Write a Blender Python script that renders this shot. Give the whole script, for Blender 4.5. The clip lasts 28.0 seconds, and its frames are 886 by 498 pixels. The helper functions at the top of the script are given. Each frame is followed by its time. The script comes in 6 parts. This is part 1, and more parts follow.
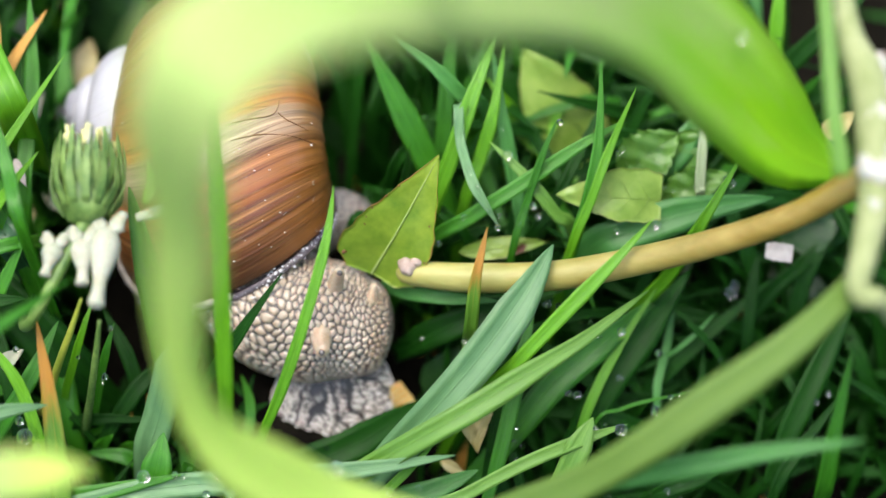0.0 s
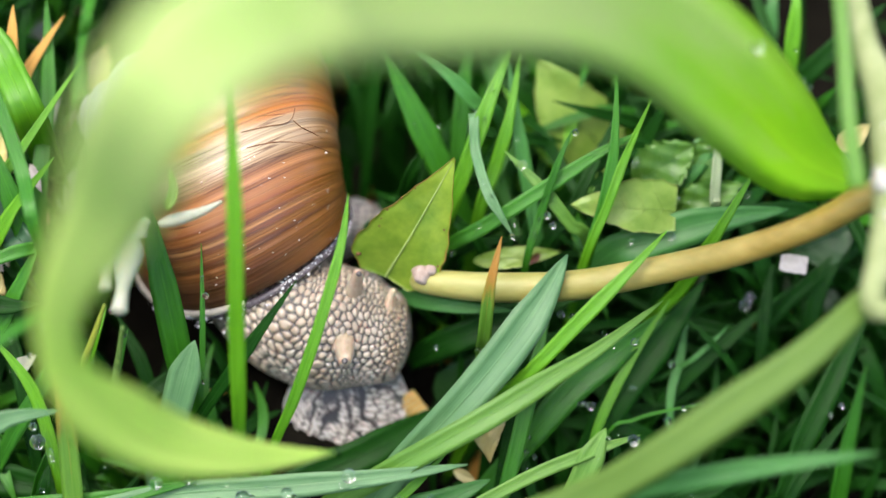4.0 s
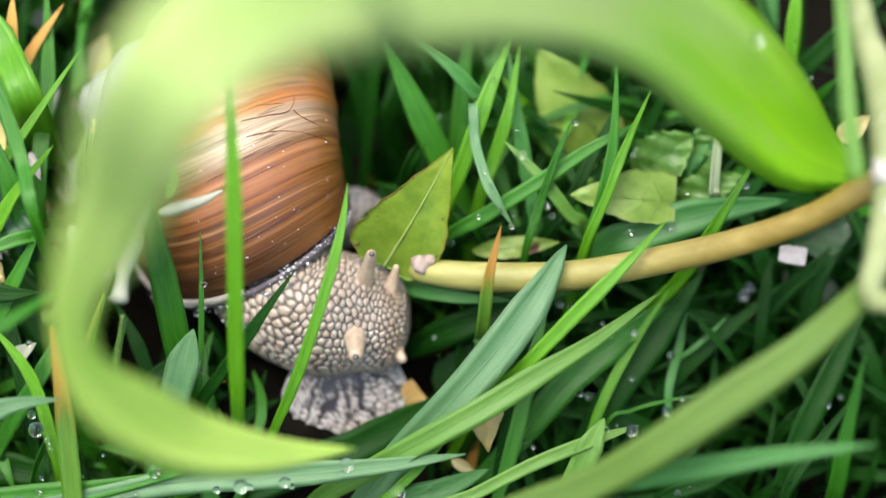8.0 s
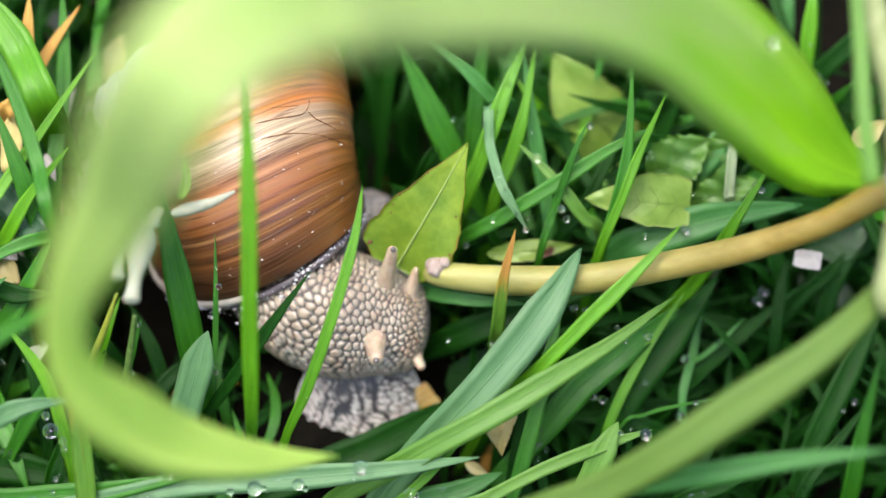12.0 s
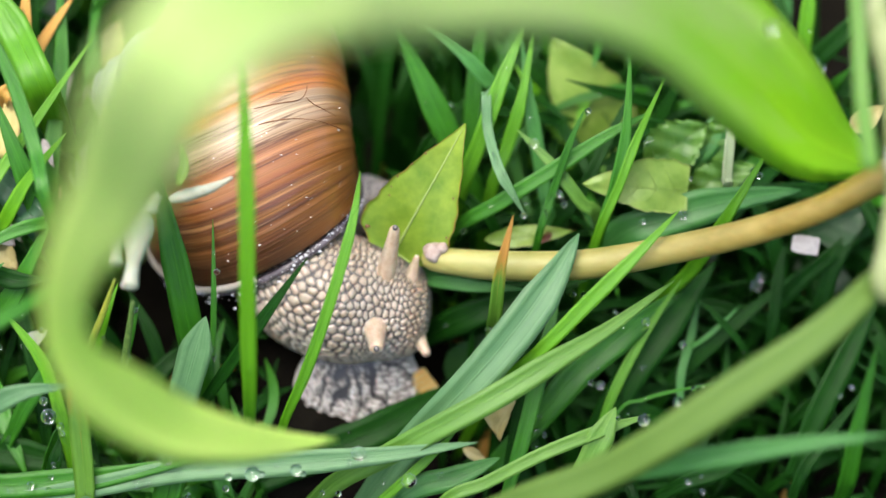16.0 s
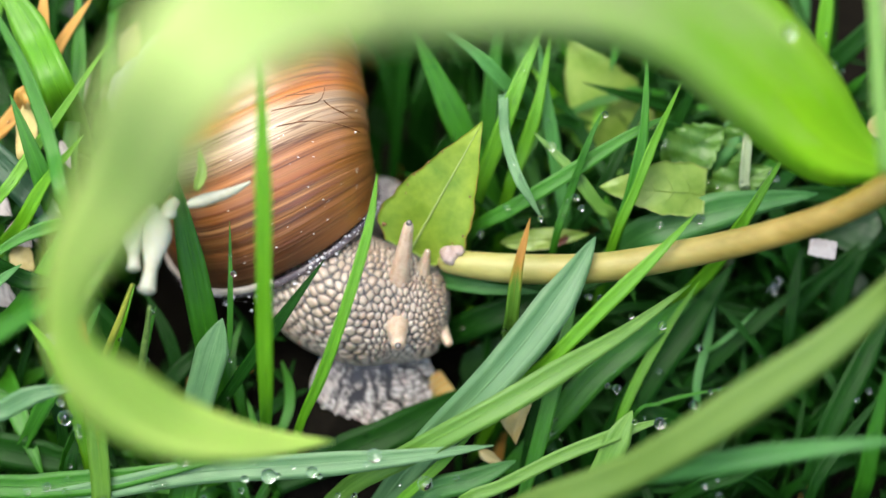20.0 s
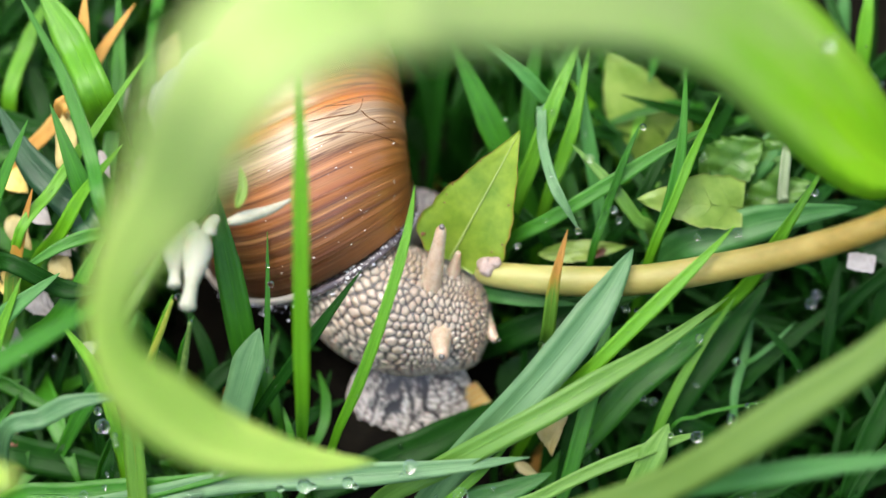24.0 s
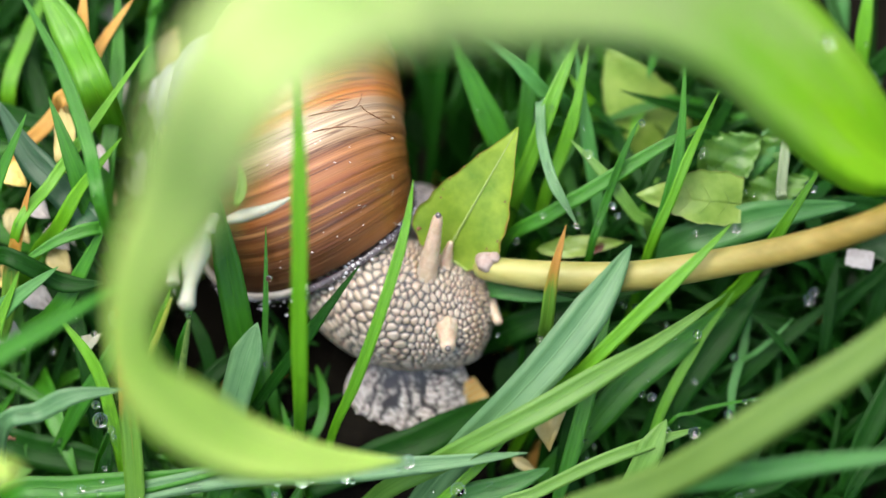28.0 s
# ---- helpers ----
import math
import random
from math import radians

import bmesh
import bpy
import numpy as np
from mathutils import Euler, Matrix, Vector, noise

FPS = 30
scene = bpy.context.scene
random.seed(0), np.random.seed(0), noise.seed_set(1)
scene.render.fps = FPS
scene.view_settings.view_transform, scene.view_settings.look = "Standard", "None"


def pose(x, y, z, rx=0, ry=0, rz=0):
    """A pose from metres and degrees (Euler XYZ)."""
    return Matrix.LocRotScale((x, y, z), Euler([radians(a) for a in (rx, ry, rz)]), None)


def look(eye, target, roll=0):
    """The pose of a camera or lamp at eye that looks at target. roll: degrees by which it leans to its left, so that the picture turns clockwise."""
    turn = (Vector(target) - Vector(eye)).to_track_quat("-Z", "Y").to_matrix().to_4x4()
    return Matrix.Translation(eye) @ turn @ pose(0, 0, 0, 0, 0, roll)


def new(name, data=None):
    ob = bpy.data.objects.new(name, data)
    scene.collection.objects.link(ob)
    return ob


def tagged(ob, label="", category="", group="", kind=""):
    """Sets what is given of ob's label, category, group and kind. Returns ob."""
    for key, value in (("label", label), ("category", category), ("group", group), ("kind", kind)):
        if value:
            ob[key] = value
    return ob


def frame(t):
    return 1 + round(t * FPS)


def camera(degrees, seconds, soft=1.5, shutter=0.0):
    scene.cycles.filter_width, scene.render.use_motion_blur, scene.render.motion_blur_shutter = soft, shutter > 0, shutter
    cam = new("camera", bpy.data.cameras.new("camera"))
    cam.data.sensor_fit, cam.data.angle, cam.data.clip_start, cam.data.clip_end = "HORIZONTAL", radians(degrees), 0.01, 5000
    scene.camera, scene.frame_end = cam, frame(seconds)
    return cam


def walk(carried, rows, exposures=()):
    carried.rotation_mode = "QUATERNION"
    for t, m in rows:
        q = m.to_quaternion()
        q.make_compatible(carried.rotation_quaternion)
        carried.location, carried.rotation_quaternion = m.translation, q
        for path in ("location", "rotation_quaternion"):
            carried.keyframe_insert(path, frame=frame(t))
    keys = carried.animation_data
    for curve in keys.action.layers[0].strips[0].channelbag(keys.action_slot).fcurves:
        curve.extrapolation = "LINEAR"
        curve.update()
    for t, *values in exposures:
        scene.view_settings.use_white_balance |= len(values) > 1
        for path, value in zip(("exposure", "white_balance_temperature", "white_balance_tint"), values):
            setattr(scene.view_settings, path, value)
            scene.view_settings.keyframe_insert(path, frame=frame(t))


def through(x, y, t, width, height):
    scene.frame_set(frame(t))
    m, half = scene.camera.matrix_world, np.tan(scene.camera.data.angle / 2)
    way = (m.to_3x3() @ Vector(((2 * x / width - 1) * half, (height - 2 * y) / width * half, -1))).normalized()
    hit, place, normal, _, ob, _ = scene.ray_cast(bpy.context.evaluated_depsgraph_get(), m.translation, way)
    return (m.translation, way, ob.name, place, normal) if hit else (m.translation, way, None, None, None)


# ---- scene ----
LENS, SECONDS = 26.0, 28.0
cam = camera(LENS, SECONDS, soft=1.5)
cam.data.dof.use_dof = True
cam.data.dof.focus_distance = 0.2505
cam.data.dof.aperture_fstop = 7.0
walk(cam, [
    (0.0, pose(0.0000, -0.1351, 0.2353, 32.264, -0.394, -1.492)),
    (0.5, pose(0.0000, -0.1351, 0.2353, 32.052, -0.410, -1.469)),
    (1.0, pose(0.0000, -0.1351, 0.2353, 32.211, -0.520, -1.593)),
    (1.5, pose(0.0000, -0.1351, 0.2353, 32.187, -0.466, -1.528)),
    (2.0, pose(0.0000, -0.1351, 0.2353, 32.249, -0.506, -1.317)),
    (2.5, pose(0.0000, -0.1351, 0.2353, 32.125, -0.555, -1.428)),
    (3.0, pose(0.0000, -0.1351, 0.2353, 32.174, -0.598, -1.350)),
    (3.5, pose(0.0000, -0.1351, 0.2353, 32.359, -0.511, -0.898)),
    (5.5, pose(0.0000, -0.1351, 0.2353, 32.727, -0.056, -0.993)),
    (6.0, pose(0.0000, -0.1351, 0.2353, 32.658, -0.435, -0.279)),
    (6.5, pose(0.0000, -0.1351, 0.2353, 32.972, -0.741, -0.134)),
    (7.0, pose(0.0000, -0.1351, 0.2353, 32.613, -0.633, -0.420)),
    (7.5, pose(0.0000, -0.1351, 0.2353, 32.391, -0.614, -0.660)),
    (8.0, pose(0.0000, -0.1351, 0.2353, 32.221, -0.435, -0.686)),
    (8.5, pose(0.0000, -0.1351, 0.2353, 32.370, -0.338, -0.561)),
    (9.0, pose(0.0000, -0.1351, 0.2353, 32.468, -0.215, -0.157)),
    (9.5, pose(0.0000, -0.1351, 0.2353, 32.541, -0.259, -0.383)),
    (10.0, pose(0.0000, -0.1351, 0.2353, 32.388, -0.391, -0.526)),
    (10.5, pose(0.0000, -0.1351, 0.2353, 32.417, -0.297, -0.405)),
    (11.0, pose(0.0000, -0.1351, 0.2353, 32.405, -0.252, -0.359)),
    (11.5, pose(0.0000, -0.1351, 0.2353, 32.370, -0.245, -0.281)),
    (12.0, pose(0.0000, -0.1351, 0.2353, 32.307, -0.203, -0.247)),
    (12.5, pose(0.0000, -0.1351, 0.2353, 32.148, -0.263, -0.386)),
    (14.5, pose(0.0000, -0.1351, 0.2353, 32.159, -0.229, -0.191)),
    (15.0, pose(0.0000, -0.1351, 0.2353, 32.170, -0.217, -0.143)),
    (15.5, pose(0.0000, -0.1351, 0.2353, 32.050, -0.352, -0.256)),
    (16.0, pose(0.0000, -0.1351, 0.2353, 31.872, -0.244, -0.300)),
    (16.5, pose(0.0000, -0.1351, 0.2353, 31.778, -0.335, -0.347)),
    (17.0, pose(0.0000, -0.1351, 0.2353, 31.887, -0.109, -0.129)),
    (17.5, pose(0.0000, -0.1351, 0.2353, 32.120, -0.134, -0.095)),
    (18.0, pose(0.0000, -0.1351, 0.2353, 32.000, 0.000, 0.000)),
    (18.5, pose(0.0000, -0.1351, 0.2353, 32.073, -0.089, -0.177)),
    (19.0, pose(0.0000, -0.1351, 0.2353, 31.675, -0.079, -0.121)),
    (19.5, pose(0.0000, -0.1351, 0.2353, 31.838, -0.080, -0.029)),
    (20.0, pose(0.0000, -0.1351, 0.2353, 31.952, 0.087, 0.105)),
    (20.5, pose(0.0000, -0.1351, 0.2353, 31.958, 0.106, 0.171)),
    (21.0, pose(0.0000, -0.1351, 0.2353, 32.052, 0.257, 0.366)),
    (21.5, pose(0.0000, -0.1351, 0.2353, 31.977, 0.238, 0.362)),
    (23.5, pose(0.0000, -0.1351, 0.2353, 32.290, 0.560, 0.741)),
    (24.0, pose(0.0000, -0.1351, 0.2353, 32.297, 0.832, 1.002)),
    (24.5, pose(0.0000, -0.1351, 0.2353, 32.344, 0.699, 0.957)),
    (25.0, pose(0.0000, -0.1351, 0.2353, 32.199, 0.888, 1.040)),
    (25.5, pose(0.0000, -0.1351, 0.2353, 32.324, 0.890, 1.181)),
    (26.0, pose(0.0000, -0.1351, 0.2353, 32.375, 0.889, 1.183)),
    (26.5, pose(0.0000, -0.1351, 0.2353, 32.458, 0.819, 1.284)),
    (27.0, pose(0.0000, -0.1351, 0.2353, 32.349, 0.862, 1.327)),
    (27.5, pose(0.0000, -0.1351, 0.2353, 32.409, 0.676, 1.176)),
    (28.0, pose(0.0000, -0.1351, 0.2353, 32.151, 0.684, 1.146)),
], exposures=[(0.0, 1.62), (28.0, 1.62)])

# ---- world and sun ----
SUN_UP, SUN_TURN = radians(79), radians(255)
world = bpy.data.worlds.new("overcast_sky")
scene.world = world
world.use_nodes = True
wn = world.node_tree.nodes
sky = wn.new("ShaderNodeTexSky")
sky.sky_type, sky.sun_disc = "NISHITA", False
sky.sun_elevation, sky.sun_rotation = SUN_UP, SUN_TURN
sky.air_density, sky.dust_density, sky.ozone_density = 1.2, 4.0, 1.0
wn["Background"].inputs["Strength"].default_value = 0.125
world.node_tree.links.new(sky.outputs["Color"], wn["Background"].inputs["Color"])
sun_data = bpy.data.lights.new("sun", "SUN")
sun_data.energy, sun_data.angle, sun_data.color = 1.6, radians(45), (1.0, 0.96, 0.9)
sun = new("sun", sun_data)
sun_dir = Vector((math.sin(SUN_TURN) * math.cos(SUN_UP), math.cos(SUN_TURN) * math.cos(SUN_UP), math.sin(SUN_UP)))
sun.matrix_world = look(sun_dir * 5, (0, 0, 0))


# ---- materials ----
class Mat:
    """A node material under construction."""

    def __init__(self, name):
        self.m = bpy.data.materials.new(name)
        self.m.use_nodes = True
        self.t = self.m.node_tree
        self.p = self.t.nodes["Principled BSDF"]
        self.out = self.t.nodes["Material Output"]

    def n(self, kind, **kw):
        node = self.t.nodes.new("ShaderNode" + kind)
        for k, v in kw.items():
            node.inputs[k.replace("_", " ")].default_value = v
        return node

    def l(self, a, b):
        self.t.links.new(a, b)

    def scaled(self, source, sx, sy, sz):
        mp = self.n("Mapping")
        mp.inputs["Scale"].default_value = (sx, sy, sz)
        self.l(source, mp.inputs["Vector"])
        return mp.outputs["Vector"]

    def noise(self, vec, scale, detail=3.0, rough=0.55):
        nz = self.n("TexNoise", Scale=scale, Detail=detail, Roughness=rough)
        self.l(vec, nz.inputs["Vector"])
        return nz.outputs["Fac"]

    def ramp(self, fac, stops):
        r = self.n("ValToRGB")
        e = r.color_ramp.elements
        while len(e) < len(stops):
            e.new(0.5)
        for el, (pos, col) in zip(e, stops):
            el.position, el.color = pos, (*col, 1)
        self.l(fac, r.inputs["Fac"])
        return r.outputs["Color"]

    def math(self, op, a, b=None):
        nd = self.n("Math")
        nd.operation = op
        for i, v in enumerate((a, b)):
            if v is None:
                continue
            if isinstance(v, (int, float)):
                nd.inputs[i].default_value = v
            else:
                self.l(v, nd.inputs[i])
        return nd.outputs[0]

    def mix(self, fac, a, b, mode="MIX"):
        nd = self.n("Mix")
        nd.data_type, nd.blend_type = "RGBA", mode
        for sock, v in ((nd.inputs[0], fac), (nd.inputs[6], a), (nd.inputs[7], b)):
            if isinstance(v, (int, float)):
                sock.default_value = v
            elif isinstance(v, tuple):
                sock.default_value = (*v, 1)
            else:
                self.l(v, sock)
        return nd.outputs[2]

    def bump(self, height, strength, dist):
        b = self.n("Bump", Strength=strength, Distance=dist)
        self.l(height, b.inputs["Height"])
        self.l(b.outputs["Normal"], self.p.inputs["Normal"])
        return b.outputs["Normal"]

    def set(self, **kw):
        for k, v in kw.items():
            s = self.p.inputs[k.replace("_", " ")]
            if isinstance(v, (int, float)):
                s.default_value = v
            elif isinstance(v, tuple):
                s.default_value = (*v, 1) if len(v) == 3 else v
            else:
                self.l(v, s)
        return self


def grass_mat(name, dark, light, tip=None, tip_from=0.72, span=0.15, through=0.4, rough=0.42, veins=26.0, sheen=0.62, end=None):
    """A living blade: lengthwise veins, mottling, light shining through, a tip that may have yellowed or hold a pale
    sheen, an end that may be lightened against shade.
    """
    k = Mat(name)
    uv = k.n("TexCoord").outputs["UV"]
    rnd = k.n("ObjectInfo").outputs["Random"]
    isl = k.n("NewGeometry").outputs["Random Per Island"]
    fine = k.noise(k.scaled(uv, veins, 1.6, 1), 1.0, 2.0)
    blot = k.noise(k.scaled(uv, 1.3, 5.0, 1), 2.2, 3.0)
    vary = k.math("ADD", k.math("MULTIPLY", rnd, 0.22), k.math("MULTIPLY", isl, 0.22))
    fac = k.math("ADD", k.math("MULTIPLY", fine, 0.62), k.math("MULTIPLY", blot, 0.53))
    fac = k.math("ADD", k.math("SUBTRACT", fac, 0.15), k.math("SUBTRACT", vary, 0.2))
    col = k.ramp(fac, [(0.1, dark), (0.75, light)])
    xyz = k.n("SeparateXYZ")
    k.l(uv, xyz.inputs[0])
    mid = k.math("ABSOLUTE", k.math("SUBTRACT", xyz.outputs["X"], 0.5))
    midrib = k.ramp(mid, [(0.02, (1, 1, 1)), (0.07, (0, 0, 0))])
    col = k.mix(k.math("MULTIPLY", midrib, 0.2), col, tuple(min(1, c * 1.35) for c in light))
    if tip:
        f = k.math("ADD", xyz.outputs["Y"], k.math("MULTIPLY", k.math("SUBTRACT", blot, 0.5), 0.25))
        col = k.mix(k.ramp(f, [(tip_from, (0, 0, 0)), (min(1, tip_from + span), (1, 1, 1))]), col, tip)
    # lighter, yellower end; the lightening offsets shade that falls there
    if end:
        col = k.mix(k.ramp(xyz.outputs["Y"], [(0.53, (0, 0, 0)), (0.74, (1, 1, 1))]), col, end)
    k.set(Base_Color=col, Roughness=k.math("ADD", k.math("MULTIPLY", blot, 0.22), rough - 0.11), Specular_IOR_Level=sheen)
    nrm = k.bump(fine, 0.45, 0.0002)
    tr = k.n("BsdfTranslucent")
    k.l(k.mix(0.5, col, light), tr.inputs["Color"])
    k.l(nrm, tr.inputs["Normal"])
    mx = k.n("MixShader")
    mx.inputs[0].default_value = through
    k.l(k.p.outputs[0], mx.inputs[1])
    k.l(tr.outputs[0], mx.inputs[2])
    k.l(mx.outputs[0], k.out.inputs["Surface"])
    return k.m


GREEN = grass_mat("grass_green", (0.012, 0.092, 0.004), (0.060, 0.285, 0.010))
# darker copy of the green grass; shade low in the sward is in its colour
DEEP_SHADED = grass_mat("grass_deep_green_shaded", (0.0035, 0.020, 0.002), (0.011, 0.070, 0.005), through=0.25, sheen=0.14)
LIME = grass_mat("grass_lime", (0.055, 0.215, 0.004), (0.165, 0.46, 0.012))
BLUE = grass_mat("grass_blue_green", (0.024, 0.140, 0.022), (0.095, 0.32, 0.062), rough=0.42)
FROST = grass_mat("grass_waxy_pale", (0.055, 0.180, 0.062), (0.18, 0.36, 0.15), rough=0.42)
PALE = grass_mat("grass_pale", (0.06, 0.20, 0.016), (0.17, 0.36, 0.052))
YELLOW_TIP = grass_mat("grass_yellow_tip", (0.0592, 0.185, 0.0148), (0.1628, 0.3552, 0.037), tip=(0.4588, 0.222, 0.0296), tip_from=0.66)
STRAW = grass_mat("dry_straw", (0.48, 0.22, 0.025), (0.64, 0.40, 0.09), through=0.25, rough=0.6)
PALE_YELLOW = grass_mat("pale_yellow_blade", (0.50, 0.40, 0.10), (0.66, 0.58, 0.26), through=0.3, rough=0.6)
BLUE_DARK = grass_mat("grass_dark_blue_green", (0.010, 0.055, 0.016), (0.035, 0.13, 0.045))
# paler past the base for sky sheen; end yellower, and lightened against arch shade
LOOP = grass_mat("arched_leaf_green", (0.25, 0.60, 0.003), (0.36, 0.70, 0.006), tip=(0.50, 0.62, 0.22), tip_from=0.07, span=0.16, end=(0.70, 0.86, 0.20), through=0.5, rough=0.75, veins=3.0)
BENT = grass_mat("bent_leaf_green", (0.075, 0.170, 0.012), (0.145, 0.255, 0.034), rough=0.6, veins=9.0)
STRIPED = grass_mat("striped_blade", (0.0888, 0.222, 0.037), (0.555, 0.592, 0.407), veins=5.0)


def dock_mat(name, dark, light, spots, rim=(0.34, 0.11, 0.05)):
    """A broad leaf: blotched green, a few brown eaten spots, a reddish rim."""
    k = Mat(name)
    tc = k.n("TexCoord")
    uv, ob = tc.outputs["UV"], tc.outputs["Object"]
    blot = k.noise(ob, 260.0, 5.0, 0.6)
    cell = k.n("TexVoronoi", Scale=420.0)
    cell.feature = "DISTANCE_TO_EDGE"
    k.l(ob, cell.inputs["Vector"])
    net = k.ramp(cell.outputs["Distance"], [(0.0, (1, 1, 1)), (0.12, (0, 0, 0))])
    col = k.ramp(blot, [(0.3, dark), (0.7, light)])
    col = k.mix(k.math("MULTIPLY", net, 0.07), col, tuple(min(1, c * 1.3) for c in light))
    xyz = k.n("SeparateXYZ")
    k.l(uv, xyz.inputs[0])
    edge = k.math("ABSOLUTE", k.math("SUBTRACT", xyz.outputs["X"], 0.5))
    edge = k.math("ADD", edge, k.math("MULTIPLY", k.math("SUBTRACT", k.noise(ob, 500.0), 0.5), 0.05))
    col = k.mix(k.ramp(edge, [(0.480, (0, 0, 0)), (0.500, (0.75, 0.75, 0.75))]), col, rim)
    rot = k.noise(ob, 190.0, 2.0)
    col = k.mix(k.ramp(rot, [(spots, (0, 0, 0)), (spots + 0.03, (1, 1, 1))]), col, (0.12, 0.04, 0.015))
    k.set(Base_Color=col, Roughness=0.38, Specular_IOR_Level=0.5)
    k.bump(k.math("ADD", blot, k.math("MULTIPLY", net, -0.15)), 0.45, 0.0003)
    tr = k.n("BsdfTranslucent")
    k.l(col, tr.inputs["Color"])
    mx = k.n("MixShader")
    mx.inputs[0].default_value = 0.35
    k.l(k.p.outputs[0], mx.inputs[1])
    k.l(tr.outputs[0], mx.inputs[2])
    k.l(mx.outputs[0], k.out.inputs["Surface"])
    return k.m


DOCK = dock_mat("dock_leaf_green", (0.13, 0.25, 0.016), (0.29, 0.41, 0.042), 0.69)
CLOVER = dock_mat("weed_leaf_green", (0.05, 0.155, 0.015), (0.125, 0.27, 0.038), 0.8, (0.14, 0.28, 0.05))
TORN = dock_mat("torn_leaf_yellow_green", (0.14, 0.27, 0.03), (0.28, 0.40, 0.08), 0.70, (0.37, 0.37, 0.14))
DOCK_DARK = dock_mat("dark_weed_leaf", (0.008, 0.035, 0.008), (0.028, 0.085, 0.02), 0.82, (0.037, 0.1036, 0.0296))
DRY_LEAF = dock_mat("dry_leaf_cream", (0.44, 0.36, 0.12), (0.60, 0.53, 0.26), 0.72, (0.42, 0.3, 0.12))


def plain_mat(name, a, b, scale, rough=0.6, bump=0.3, wet=0.0, sss=0.0, stretch=(1, 1, 1), gloss=0.4):
    """Two tones mottled at two scales, with fine relief."""
    k = Mat(name)
    v = k.scaled(k.n("TexCoord").outputs["Object"], *stretch)
    big, small = k.noise(v, scale, 4.0), k.noise(v, scale * 6, 3.0)
    f = k.math("ADD", k.math("MULTIPLY", big, 0.65), k.math("MULTIPLY", small, 0.35))
    k.set(Base_Color=k.ramp(f, [(0.32, a), (0.66, b)]), Roughness=rough, Coat_Weight=wet, Coat_Roughness=0.12, Specular_IOR_Level=gloss)
    if sss:
        k.set(Subsurface_Weight=sss, Subsurface_Scale=0.0015)
    k.bump(f, bump, 0.0004)
    return k.m


def ground_mat():
    """Soil by the snail, near black to hold the shade between blades; worn lawn further off."""
    k = Mat("shaded_soil")
    ob = k.n("TexCoord").outputs["Object"]
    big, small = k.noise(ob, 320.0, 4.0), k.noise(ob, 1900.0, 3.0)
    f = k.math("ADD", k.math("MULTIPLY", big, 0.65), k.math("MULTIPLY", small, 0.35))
    # tones far below bare soil: shade of the gaps put into the colour
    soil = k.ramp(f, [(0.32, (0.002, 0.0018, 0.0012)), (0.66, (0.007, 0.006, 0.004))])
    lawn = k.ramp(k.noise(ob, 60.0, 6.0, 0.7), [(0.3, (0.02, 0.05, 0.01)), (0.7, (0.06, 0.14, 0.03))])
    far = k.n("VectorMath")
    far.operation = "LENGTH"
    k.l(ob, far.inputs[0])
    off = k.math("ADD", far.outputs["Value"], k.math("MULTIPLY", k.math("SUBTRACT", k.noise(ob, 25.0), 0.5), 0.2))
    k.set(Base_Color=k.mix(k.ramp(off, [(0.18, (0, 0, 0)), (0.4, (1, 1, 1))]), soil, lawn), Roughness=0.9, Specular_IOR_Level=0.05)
    k.bump(f, 0.9, 0.0004)
    return k.m


SOIL = ground_mat()
PINK = plain_mat("pinkish_white_petal", (0.27, 0.24, 0.22), (0.42, 0.39, 0.36), 300.0, 0.8, 0.3)

def stalk_mat():
    """A smooth stalk, pale yellow-green at its end and tan towards the stem, with fine lengthwise streaks."""
    k = Mat("yellow_green_stalk")
    ob = k.n("TexCoord").outputs["Object"]
    xyz = k.n("SeparateXYZ")
    k.l(ob, xyz.inputs[0])
    mott = k.noise(ob, 140.0, 4.0)
    streak = k.noise(k.scaled(ob, 90.0, 900.0, 900.0), 1.0, 2.0)
    f = k.math("ADD", k.math("MULTIPLY", mott, 0.6), k.math("MULTIPLY", streak, 0.4))
    pale = k.ramp(f, [(0.34, (0.21, 0.205, 0.042)), (0.66, (0.33, 0.31, 0.095))])
    tan = k.ramp(f, [(0.34, (0.19, 0.135, 0.020)), (0.66, (0.29, 0.215, 0.050))])
    col = k.mix(k.ramp(k.math("MULTIPLY", xyz.outputs["X"], 20.0), [(0.2, (0, 0, 0)), (0.85, (1, 1, 1))]), pale, tan)
    k.set(Base_Color=col, Roughness=0.5, Subsurface_Weight=0.1, Subsurface_Scale=0.0015)
    k.bump(f, 0.3, 0.0003)
    return k.m


STALK = stalk_mat()
NODE = plain_mat("pinkish_node", (0.24, 0.16, 0.13), (0.40, 0.33, 0.29), 400.0, 0.6, 0.4)
WOOL = plain_mat("white_plant_wool", (0.27, 0.28, 0.24), (0.44, 0.44, 0.41), 420.0, 0.9, 0.6, 0.0, 0.2)
PALE_STEM = plain_mat("pale_green_stem", (0.15, 0.19, 0.065), (0.27, 0.30, 0.15), 260.0, 0.85, 0.5)
PETAL = plain_mat("white_petal", (0.22, 0.24, 0.155), (0.36, 0.37, 0.30), 240.0, 0.85, 0.3, 0.0, 0.15)
FLORET = plain_mat("yellow_floret", (0.444, 0.4292, 0.0888), (0.629, 0.6216, 0.333), 500.0, 0.6, 0.3)
BRACT = plain_mat("green_bract", (0.025, 0.080, 0.012), (0.15, 0.24, 0.055), 380.0, 0.5, 0.3)
